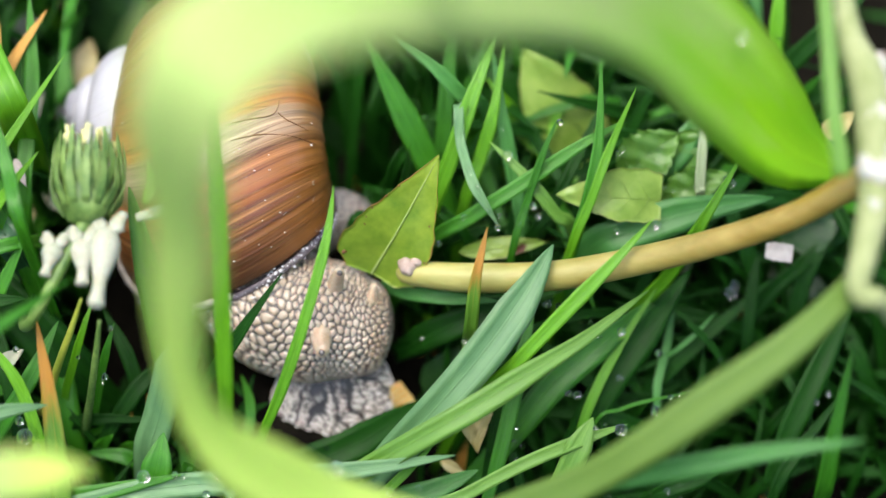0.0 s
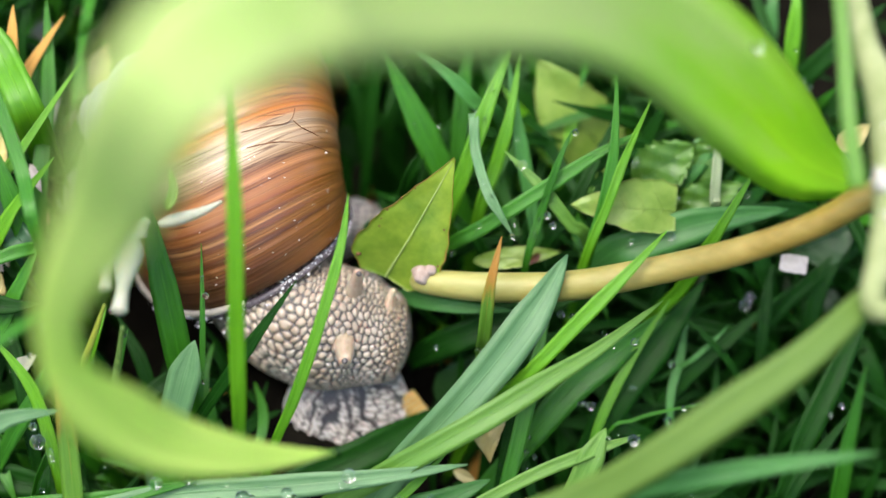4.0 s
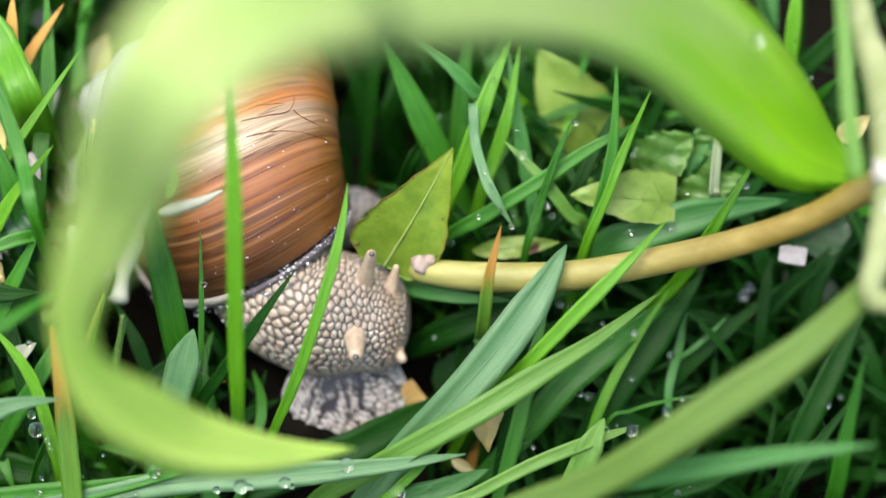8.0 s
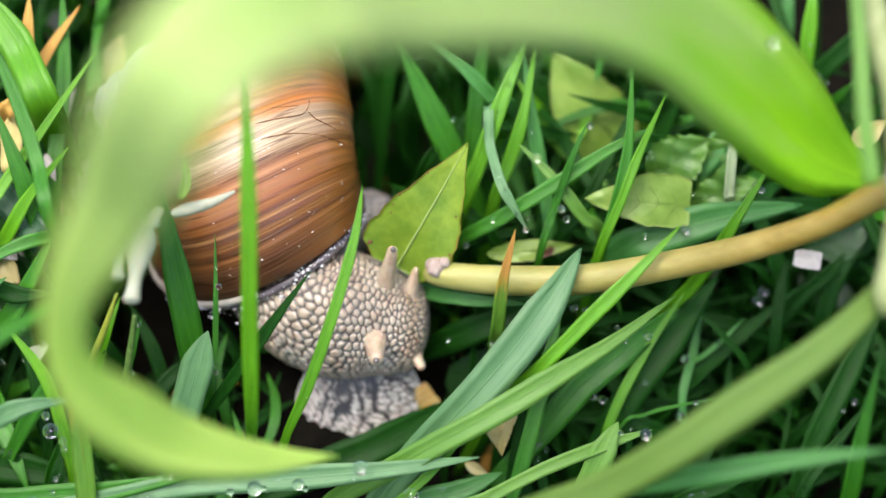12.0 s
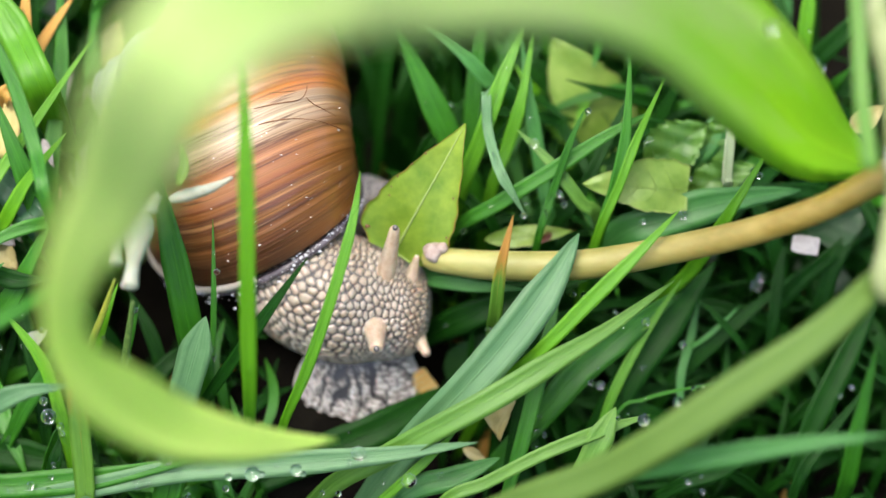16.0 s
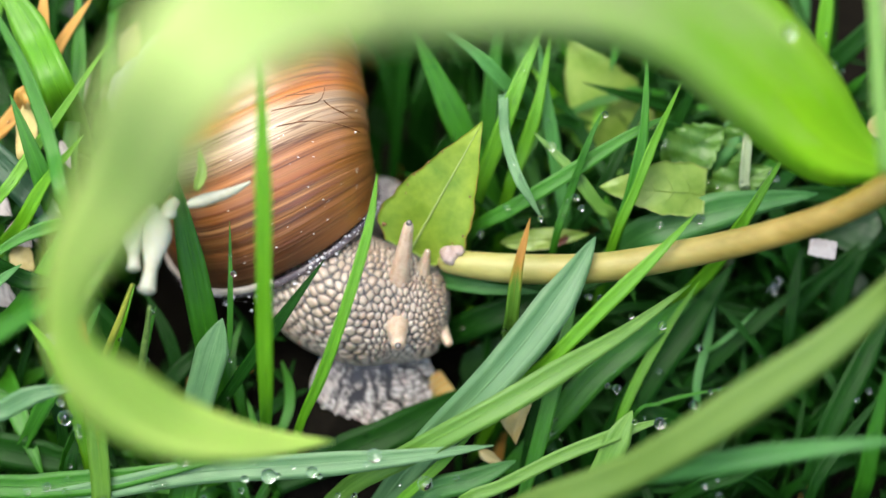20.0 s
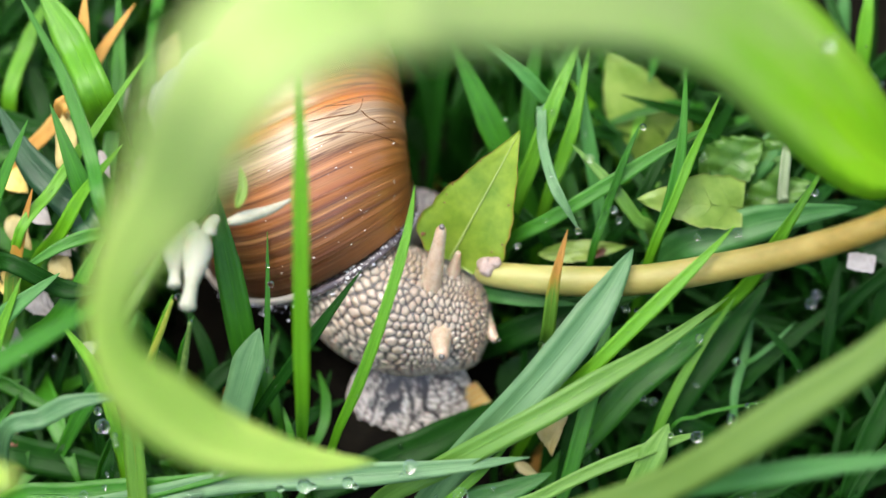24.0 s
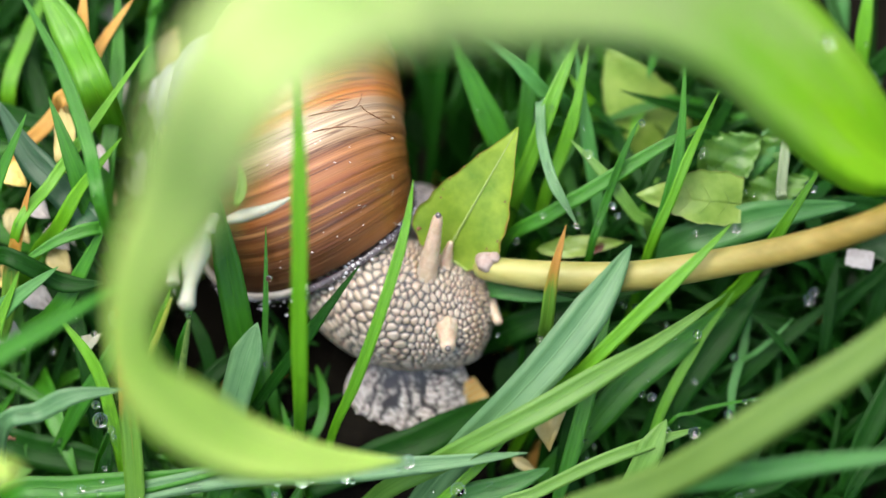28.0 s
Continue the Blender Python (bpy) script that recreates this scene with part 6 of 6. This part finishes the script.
make_sward("grass_sward", 420, -0.065, -0.016, -0.042, -0.013, GREEN, 29, -0.002, "short green grass beside the foot", 0.008, 0.024, 0.8)
make_sward("dry_grass", 160, -0.09, 0.09, -0.05, 0.12, STRAW, 14, -0.016, "dry straw lying in the sward", 0.004, 0.02)
make_sward("grass_sward", 1800, -0.4, 0.4, 0.12, 0.6, GREEN, 15, 9.0, "green grass of the lawn beyond", 0.03, 0.08)
# unseen lawn at both sides, added tall to hold back low sky light
make_sward("grass_sward", 900, -0.4, -0.09, -0.35, 0.12, GREEN, 16, 9.0, "green grass of the unseen lawn around", 0.04, 0.11)
make_sward("grass_sward", 900, 0.09, 0.4, -0.35, 0.12, GREEN, 17, 9.0, "green grass of the unseen lawn around", 0.04, 0.11)
make_sward("grass_sward", 700, -0.09, 0.09, -0.35, -0.05, GREEN, 18, 9.0, "green grass of the unseen lawn around", 0.02, 0.04)


# ---- what moves ----
def motions():
    walk(head, [
        (0.0, pose(-0.00198, -0.00035, 0.00000)),
        (1.0, pose(-0.00171, -0.00018, 0.00000)),
        (2.0, pose(-0.00151, -0.00023, 0.00000)),
        (3.0, pose(-0.00138, -0.00038, 0.00000)),
        (3.5, pose(-0.00132, -0.00041, 0.00000)),
        (5.5, pose(-0.00153, 0.00039, 0.00000)),
        (6.0, pose(-0.00148, 0.00036, 0.00000)),
        (7.0, pose(-0.00137, 0.00027, 0.00000)),
        (8.0, pose(-0.00131, 0.00015, 0.00000)),
        (9.0, pose(-0.00112, 0.00010, 0.00000)),
        (10.0, pose(-0.00099, 0.00018, 0.00000)),
        (11.0, pose(-0.00084, 0.00020, 0.00000)),
        (12.0, pose(-0.00063, 0.00009, 0.00000)),
        (12.5, pose(-0.00057, 0.00006, 0.00000)),
        (14.5, pose(-0.00005, 0.00003, 0.00000)),
        (15.0, pose(-0.00004, 0.00008, 0.00000)),
        (16.0, pose(-0.00008, 0.00017, 0.00000)),
        (17.0, pose(-0.00006, 0.00016, 0.00000)),
        (18.0, pose(0.00003, 0.00007, 0.00000)),
        (19.0, pose(0.00009, 0.00013, 0.00000)),
        (20.0, pose(0.00020, 0.00024, 0.00000)),
        (21.0, pose(0.00030, 0.00019, 0.00000)),
        (21.5, pose(0.00030, 0.00017, 0.00000)),
        (23.5, pose(0.00086, 0.00028, 0.00000)),
        (24.0, pose(0.00089, 0.00029, 0.00000)),
        (25.0, pose(0.00107, 0.00029, 0.00000)),
        (26.0, pose(0.00125, 0.00025, 0.00000)),
        (27.0, pose(0.00137, 0.00029, 0.00000)),
        (28.0, pose(0.00142, 0.00034, 0.00000)),
    ])
    walk(upper_a, [
        (0.0, pose(-0.00864, -0.00141, 0.00160, 36.0)),
        (1.0, pose(-0.00828, -0.00103, 0.00160, 35.1)),
        (2.0, pose(-0.00810, -0.00089, 0.00160, 34.3)),
        (3.0, pose(-0.00813, -0.00084, 0.00160, 33.4)),
        (3.5, pose(-0.00814, -0.00079, 0.00160, 33.0)),
        (5.5, pose(-0.00677, 0.00082, 0.00160, 26.0)),
        (6.0, pose(-0.00672, 0.00075, 0.00160, 25.7)),
        (7.0, pose(-0.00637, 0.00065, 0.00160, 25.1)),
        (8.0, pose(-0.00613, 0.00073, 0.00160, 24.6)),
        (9.0, pose(-0.00625, 0.00090, 0.00160, 24.0)),
        (10.0, pose(-0.00625, 0.00112, 0.00160, 22.3)),
        (11.0, pose(-0.00584, 0.00143, 0.00160, 20.7)),
        (12.0, pose(-0.00521, 0.00163, 0.00160, 19.0)),
        (12.5, pose(-0.00510, 0.00168, 0.00160, 17.6)),
        (14.5, pose(-0.00491, 0.00235, 0.00160, 12.0)),
        (15.0, pose(-0.00485, 0.00239, 0.00160, 11.0)),
        (16.0, pose(-0.00465, 0.00254, 0.00160, 9.0)),
        (17.0, pose(-0.00457, 0.00269, 0.00160, 7.0)),
        (18.0, pose(-0.00448, 0.00281, 0.00160, 5.0)),
        (19.0, pose(-0.00475, 0.00319, 0.00160, 3.3)),
        (20.0, pose(-0.00501, 0.00347, 0.00160, 1.7)),
        (21.0, pose(-0.00532, 0.00361, 0.00160, 0.0)),
        (21.5, pose(-0.00539, 0.00365, 0.00160, 0.0)),
        (23.5, pose(-0.00562, 0.00436, 0.00160, 0.0)),
        (24.0, pose(-0.00561, 0.00441, 0.00160, 0.0)),
        (25.0, pose(-0.00554, 0.00462, 0.00160, 0.0)),
        (26.0, pose(-0.00568, 0.00483, 0.00160, 0.0)),
        (27.0, pose(-0.00582, 0.00513, 0.00160, 0.0)),
        (28.0, pose(-0.00590, 0.00529, 0.00160, 0.0)),
    ])
    walk(upper_b, [
        (0.0, pose(-0.01121, -0.01238, 0.00180)),
        (1.0, pose(-0.01083, -0.01222, 0.00180)),
        (2.0, pose(-0.01058, -0.01232, 0.00180)),
        (3.0, pose(-0.01041, -0.01242, 0.00180)),
        (3.5, pose(-0.01031, -0.01239, 0.00180)),
        (5.5, pose(-0.00861, -0.01278, 0.00180)),
        (6.0, pose(-0.00860, -0.01282, 0.00180)),
        (7.0, pose(-0.00845, -0.01307, 0.00180)),
        (8.0, pose(-0.00831, -0.01333, 0.00180)),
        (9.0, pose(-0.00800, -0.01328, 0.00180)),
        (10.0, pose(-0.00778, -0.01321, 0.00180)),
        (11.0, pose(-0.00756, -0.01324, 0.00180)),
        (12.0, pose(-0.00747, -0.01346, 0.00180)),
        (12.5, pose(-0.00746, -0.01352, 0.00180)),
        (14.5, pose(-0.00726, -0.01390, 0.00180)),
        (15.0, pose(-0.00724, -0.01388, 0.00180)),
        (16.0, pose(-0.00718, -0.01384, 0.00180)),
        (17.0, pose(-0.00710, -0.01391, 0.00180)),
        (18.0, pose(-0.00703, -0.01391, 0.00180)),
        (19.0, pose(-0.00679, -0.01346, 0.00180)),
        (20.0, pose(-0.00648, -0.01307, 0.00180)),
        (21.0, pose(-0.00623, -0.01286, 0.00180)),
        (21.5, pose(-0.00618, -0.01284, 0.00180)),
        (23.5, pose(-0.00559, -0.01306, 0.00180)),
        (24.0, pose(-0.00553, -0.01306, 0.00180)),
        (25.0, pose(-0.00513, -0.01296, 0.00180)),
        (26.0, pose(-0.00478, -0.01286, 0.00180)),
        (27.0, pose(-0.00457, -0.01274, 0.00180)),
        (28.0, pose(-0.00444, -0.01263, 0.00180)),
    ])
    walk(lower_a, [
        (0.0, pose(-0.00411, -0.00324, -0.00260)),
        (1.0, pose(-0.00390, -0.00308, -0.00260)),
        (2.0, pose(-0.00373, -0.00315, -0.00260)),
        (3.0, pose(-0.00364, -0.00324, -0.00260)),
        (3.5, pose(-0.00361, -0.00324, -0.00260)),
        (5.5, pose(-0.00301, -0.00059, -0.00260)),
        (6.0, pose(-0.00292, -0.00069, -0.00260)),
        (7.0, pose(-0.00275, -0.00098, -0.00260)),
        (8.0, pose(-0.00290, -0.00108, -0.00260)),
        (9.0, pose(-0.00305, -0.00071, -0.00260)),
        (10.0, pose(-0.00287, -0.00053, -0.00260)),
        (11.0, pose(-0.00248, -0.00079, -0.00260)),
        (12.0, pose(-0.00219, -0.00105, -0.00260)),
        (12.5, pose(-0.00218, -0.00111, -0.00260)),
        (14.5, pose(-0.00223, -0.00119, -0.00260)),
        (15.0, pose(-0.00214, -0.00129, -0.00260)),
        (16.0, pose(-0.00179, -0.00138, -0.00260)),
        (17.0, pose(-0.00183, -0.00145, -0.00260)),
        (18.0, pose(-0.00215, -0.00144, -0.00260)),
        (19.0, pose(-0.00240, -0.00087, -0.00260)),
        (20.0, pose(-0.00257, -0.00022, -0.00260)),
        (21.0, pose(-0.00272, 0.00042, -0.00260)),
        (21.5, pose(-0.00275, 0.00060, -0.00260)),
        (23.5, pose(-0.00342, 0.00100, -0.00260)),
        (24.0, pose(-0.00346, 0.00106, -0.00260)),
        (25.0, pose(-0.00369, 0.00135, -0.00260)),
        (26.0, pose(-0.00391, 0.00167, -0.00260)),
        (27.0, pose(-0.00416, 0.00175, -0.00260)),
        (28.0, pose(-0.00428, 0.00176, -0.00260)),
    ])
    walk(lower_b, [
        (0.0, pose(-0.00463, -0.01338, -0.00540)),
        (1.0, pose(-0.00444, -0.01323, -0.00540)),
        (2.0, pose(-0.00427, -0.01329, -0.00540)),
        (3.0, pose(-0.00417, -0.01339, -0.00540)),
        (3.5, pose(-0.00413, -0.01339, -0.00540)),
        (5.5, pose(-0.00213, -0.01320, -0.00540)),
        (6.0, pose(-0.00208, -0.01339, -0.00540)),
        (7.0, pose(-0.00193, -0.01404, -0.00540)),
        (8.0, pose(-0.00202, -0.01434, -0.00540)),
        (9.0, pose(-0.00166, -0.01381, -0.00540)),
        (10.0, pose(-0.00127, -0.01378, -0.00540)),
        (11.0, pose(-0.00116, -0.01432, -0.00540)),
        (12.0, pose(-0.00138, -0.01490, -0.00540)),
        (12.5, pose(-0.00148, -0.01496, -0.00540)),
        (14.5, pose(-0.00052, -0.01493, -0.00540)),
        (15.0, pose(-0.00053, -0.01495, -0.00540)),
        (16.0, pose(-0.00042, -0.01501, -0.00540)),
        (17.0, pose(-0.00050, -0.01511, -0.00540)),
        (18.0, pose(-0.00062, -0.01495, -0.00540)),
        (19.0, pose(-0.00010, -0.01418, -0.00540)),
        (20.0, pose(0.00041, -0.01329, -0.00540)),
        (21.0, pose(0.00090, -0.01266, -0.00540)),
        (21.5, pose(0.00102, -0.01251, -0.00540)),
        (23.5, pose(0.00163, -0.01126, -0.00540)),
        (24.0, pose(0.00168, -0.01115, -0.00540)),
        (25.0, pose(0.00181, -0.01057, -0.00540)),
        (26.0, pose(0.00223, -0.01003, -0.00540)),
        (27.0, pose(0.00252, -0.00974, -0.00540)),
        (28.0, pose(0.00244, -0.00950, -0.00540)),
    ])
    walk(dock, [
        (0.0, pose(-0.00468, 0.00088, 0.01365, 13.30, -0.84, 1.34)),
        (1.0, pose(-0.00450, 0.00117, 0.01383, 11.16, -0.45, 0.71)),
        (2.0, pose(-0.00462, 0.00141, 0.01398, 11.13, -0.47, 0.76)),
        (3.0, pose(-0.00462, 0.00161, 0.01410, 11.21, -0.76, 1.22)),
        (3.5, pose(-0.00468, 0.00148, 0.01402, 11.93, -0.53, 0.84)),
        (5.5, pose(-0.00468, 0.00167, 0.01414, 12.72, -0.70, 1.12)),
        (6.0, pose(-0.00474, 0.00147, 0.01402, 11.84, -0.42, 0.67)),
        (7.0, pose(-0.00457, 0.00145, 0.01401, 14.13, -0.72, 1.15)),
        (8.0, pose(-0.00470, 0.00149, 0.01403, 12.69, -0.80, 1.29)),
        (9.0, pose(-0.00480, 0.00156, 0.01407, 9.47, -0.54, 0.87)),
        (10.0, pose(-0.00487, 0.00164, 0.01412, 7.83, -0.46, 0.73)),
        (11.0, pose(-0.00487, 0.00175, 0.01419, 5.98, -0.40, 0.64)),
        (12.0, pose(-0.00499, 0.00170, 0.01416, 6.12, -0.17, 0.27)),
        (12.5, pose(-0.00495, 0.00171, 0.01416, 6.88, -0.37, 0.59)),
        (14.5, pose(-0.00509, 0.00177, 0.01420, 3.25, 0.21, -0.33)),
        (15.0, pose(-0.00515, 0.00170, 0.01416, 1.08, 0.22, -0.35)),
        (16.0, pose(-0.00508, 0.00168, 0.01415, -0.06, 0.03, -0.05)),
        (17.0, pose(-0.00507, 0.00184, 0.01425, 1.17, -0.02, 0.04)),
        (18.0, pose(-0.00505, 0.00194, 0.01431, 0.00, -0.00, 0.00)),
        (19.0, pose(-0.00516, 0.00193, 0.01430, -2.23, 0.31, -0.49)),
        (20.0, pose(-0.00509, 0.00219, 0.01446, 0.10, -0.03, 0.04)),
        (21.0, pose(-0.00502, 0.00230, 0.01454, -1.18, -0.38, 0.61)),
        (21.5, pose(-0.00507, 0.00230, 0.01453, -3.72, -0.12, 0.19)),
        (23.5, pose(-0.00485, 0.00233, 0.01455, -1.22, -0.53, 0.85)),
        (24.0, pose(-0.00478, 0.00245, 0.01463, 1.38, -0.65, 1.04)),
        (25.0, pose(-0.00465, 0.00246, 0.01464, 3.46, -0.95, 1.52)),
        (26.0, pose(-0.00494, 0.00246, 0.01463, 3.53, -0.72, 1.15)),
        (27.0, pose(-0.00512, 0.00233, 0.01455, 1.43, -0.21, 0.34)),
        (28.0, pose(-0.00524, 0.00235, 0.01456, -0.74, 0.07, -0.11)),
    ])
    walk(flower, [
        (0.0, pose(-0.04122, -0.00501, 0.03237)),
        (1.0, pose(-0.04108, -0.00501, 0.03237)),
        (2.0, pose(-0.04094, -0.00501, 0.03237)),
        (3.0, pose(-0.04065, -0.00501, 0.03237)),
        (3.5, pose(-0.04037, -0.00501, 0.03237)),
        (5.5, pose(-0.03969, -0.00510, 0.03232)),
        (7.0, pose(-0.03980, -0.00498, 0.03239)),
        (9.0, pose(-0.04003, -0.00514, 0.03229)),
        (11.0, pose(-0.04018, -0.00499, 0.03238)),
        (12.5, pose(-0.04024, -0.00490, 0.03244)),
        (14.5, pose(-0.04023, -0.00506, 0.03234)),
        (17.0, pose(-0.04024, -0.00491, 0.03243)),
        (18.0, pose(-0.04023, -0.00501, 0.03237)),
        (20.0, pose(-0.04017, -0.00527, 0.03221)),
        (21.5, pose(-0.04017, -0.00558, 0.03202)),
        (23.5, pose(-0.03993, -0.00595, 0.03178)),
        (25.0, pose(-0.03972, -0.00618, 0.03164)),
        (26.5, pose(-0.03978, -0.00634, 0.03154)),
        (28.0, pose(-0.03971, -0.00644, 0.03147)),
    ])
    walk(arching_leaf, [
        (0.0, pose(0.0559, 0.0020, 0.0342, -0.45, 2.30, 2.20)),
        (0.3, pose(0.0559, 0.0020, 0.0342, -0.55, 1.79, 2.03)),
        (0.6, pose(0.0559, 0.0020, 0.0342, -0.28, 1.59, 1.57)),
        (0.9, pose(0.0559, 0.0020, 0.0342, -0.27, 1.02, 1.10)),
        (1.2, pose(0.0559, 0.0020, 0.0342, -0.06, 0.27, 0.22)),
        (1.5, pose(0.0559, 0.0020, 0.0342, -0.01, 0.22, 0.14)),
        (2.0, pose(0.0559, 0.0020, 0.0342, -0.23, 0.80, 0.98)),
        (2.5, pose(0.0559, 0.0020, 0.0342, -0.09, 0.62, 0.55)),
        (3.0, pose(0.0559, 0.0020, 0.0342, -0.17, 0.89, 0.93)),
        (3.5, pose(0.0559, 0.0020, 0.0342, -0.10, -0.11, 0.01)),
        (5.5, pose(0.0559, 0.0020, 0.0342, 0.00, 0.34, 0.30)),
        (6.0, pose(0.0559, 0.0020, 0.0342, -0.11, 0.32, 0.43)),
        (6.5, pose(0.0559, 0.0020, 0.0342, 0.00, 0.42, 0.38)),
        (7.0, pose(0.0559, 0.0020, 0.0342, -0.13, 0.27, 0.39)),
        (8.0, pose(0.0559, 0.0020, 0.0342, -0.10, 0.29, 0.35)),
        (9.0, pose(0.0559, 0.0020, 0.0342, -0.15, 0.21, 0.38)),
        (10.0, pose(0.0559, 0.0020, 0.0342, -0.08, -0.03, 0.11)),
        (11.0, pose(0.0559, 0.0020, 0.0342, -0.16, -0.37, -0.10)),
        (12.0, pose(0.0559, 0.0020, 0.0342, -0.07, -0.01, 0.10)),
        (14.5, pose(0.0559, 0.0020, 0.0342, -0.05, 0.57, 0.55)),
        (15.0, pose(0.0559, 0.0020, 0.0342, -0.10, 0.32, 0.41)),
        (16.0, pose(0.0559, 0.0020, 0.0342, -0.06, 0.01, 0.10)),
        (17.0, pose(0.0559, 0.0020, 0.0342, -0.03, -0.04, 0.01)),
        (18.0, pose(0.0559, 0.0020, 0.0342, 0.00, -0.00, 0.00)),
        (19.0, pose(0.0559, 0.0020, 0.0342, -0.09, -0.32, -0.14)),
        (20.0, pose(0.0559, 0.0020, 0.0342, -0.03, -0.23, -0.14)),
        (21.0, pose(0.0559, 0.0020, 0.0342, -0.07, -0.27, -0.11)),
        (24.0, pose(0.0559, 0.0020, 0.0342, 0.23, 0.54, 0.11)),
        (25.0, pose(0.0559, 0.0020, 0.0342, 0.39, 0.93, 0.17)),
        (26.0, pose(0.0559, 0.0020, 0.0342, -0.02, 0.17, 0.20)),
        (27.0, pose(0.0559, 0.0020, 0.0342, -0.23, 0.16, 0.61)),
        (28.0, pose(0.0559, 0.0020, 0.0342, -0.09, 0.30, 0.41)),
    ])
    walk(leaf_end, [
        (0.0, pose(-0.06503, -0.03867, 0.08337, -5.60, -15.30, -4.60)),
        (0.3, pose(-0.06503, -0.03867, 0.08337, -3.83, -14.95, -2.09)),
        (0.6, pose(-0.06503, -0.03867, 0.08337, -1.56, -11.75, -1.77)),
        (0.9, pose(-0.06503, -0.03867, 0.08337, -1.18, -8.69, -1.13)),
        (1.2, pose(-0.06503, -0.03867, 0.08337, 1.27, -3.31, -0.34)),
        (1.5, pose(-0.06503, -0.03867, 0.08337, 1.35, -2.23, -0.13)),
        (2.0, pose(-0.06503, -0.03867, 0.08337, -1.40, -3.60, -0.15)),
        (2.5, pose(-0.06503, -0.03867, 0.08337, 0.20, -3.30, -0.30)),
        (3.0, pose(-0.06503, -0.03867, 0.08337, -0.80, -3.70, -0.25)),
        (3.5, pose(-0.06503, -0.03867, 0.08337, 0.25, -1.17, 0.10)),
        (5.5, pose(-0.06503, -0.03867, 0.08337, 0.03, -1.43, 0.27)),
        (6.0, pose(-0.06503, -0.03867, 0.08337, -1.23, -2.26, 0.20)),
        (6.5, pose(-0.06503, -0.03867, 0.08337, 0.04, -1.70, 0.49)),
        (7.0, pose(-0.06503, -0.03867, 0.08337, -0.71, -2.85, 0.02)),
        (8.0, pose(-0.06503, -0.03867, 0.08337, -0.24, -2.77, -0.02)),
        (9.0, pose(-0.06503, -0.03867, 0.08337, -1.16, -2.57, 0.10)),
        (10.0, pose(-0.06503, -0.03867, 0.08337, -1.30, -0.20, 0.06)),
        (11.0, pose(-0.06503, -0.03867, 0.08337, -0.90, -0.05, 0.29)),
        (12.0, pose(-0.06503, -0.03867, 0.08337, -0.74, -0.47, 0.11)),
        (14.5, pose(-0.06503, -0.03867, 0.08337, -0.16, -3.33, 0.14)),
        (15.0, pose(-0.06503, -0.03867, 0.08337, -0.74, -2.58, 0.10)),
        (16.0, pose(-0.06503, -0.03867, 0.08337, -0.58, -0.62, 0.11)),
        (17.0, pose(-0.06503, -0.03867, 0.08337, -0.28, -0.03, 0.03)),
        (18.0, pose(-0.06503, -0.03867, 0.08337, 0.00, -0.00, 0.00)),
        (19.0, pose(-0.06503, -0.03867, 0.08337, -0.86, 0.74, 0.12)),
        (20.0, pose(-0.06503, -0.03867, 0.08337, -0.63, 0.93, -0.07)),
        (21.0, pose(-0.06503, -0.03867, 0.08337, -0.96, 0.73, 0.05)),
        (24.0, pose(-0.06503, -0.03867, 0.08337, -1.70, 0.45, -2.93)),
        (25.0, pose(-0.06503, -0.03867, 0.08337, -1.56, -0.02, -4.71)),
        (26.0, pose(-0.06503, -0.03867, 0.08337, -1.05, -0.47, -0.03)),
        (27.0, pose(-0.06503, -0.03867, 0.08337, -0.67, -1.97, 3.58)),
        (28.0, pose(-0.06503, -0.03867, 0.08337, -1.47, -1.81, 0.24)),
    ])

    walk(corner_leaf, [
        (0.0, pose(-0.05116, -0.05831, 0.06507)),
        (0.3, pose(-0.05061, -0.05822, 0.06512)),
        (0.6, pose(-0.05443, -0.05878, 0.06478)),
        (0.9, pose(-0.05906, -0.05947, 0.06434)),
        (1.2, pose(-0.06451, -0.06016, 0.06391)),
        (1.6, pose(-0.06778, -0.06062, 0.06362)),
        (2.5, pose(-0.06669, -0.06016, 0.06391)),
        (3.5, pose(-0.06723, -0.06016, 0.06391)),
        (12.5, pose(-0.06778, -0.05993, 0.06406)),
        (21.5, pose(-0.06669, -0.05970, 0.06420)),
        (24.0, pose(-0.06560, -0.05970, 0.06420)),
        (28.0, pose(-0.06506, -0.05970, 0.06420)),
    ])


motions()
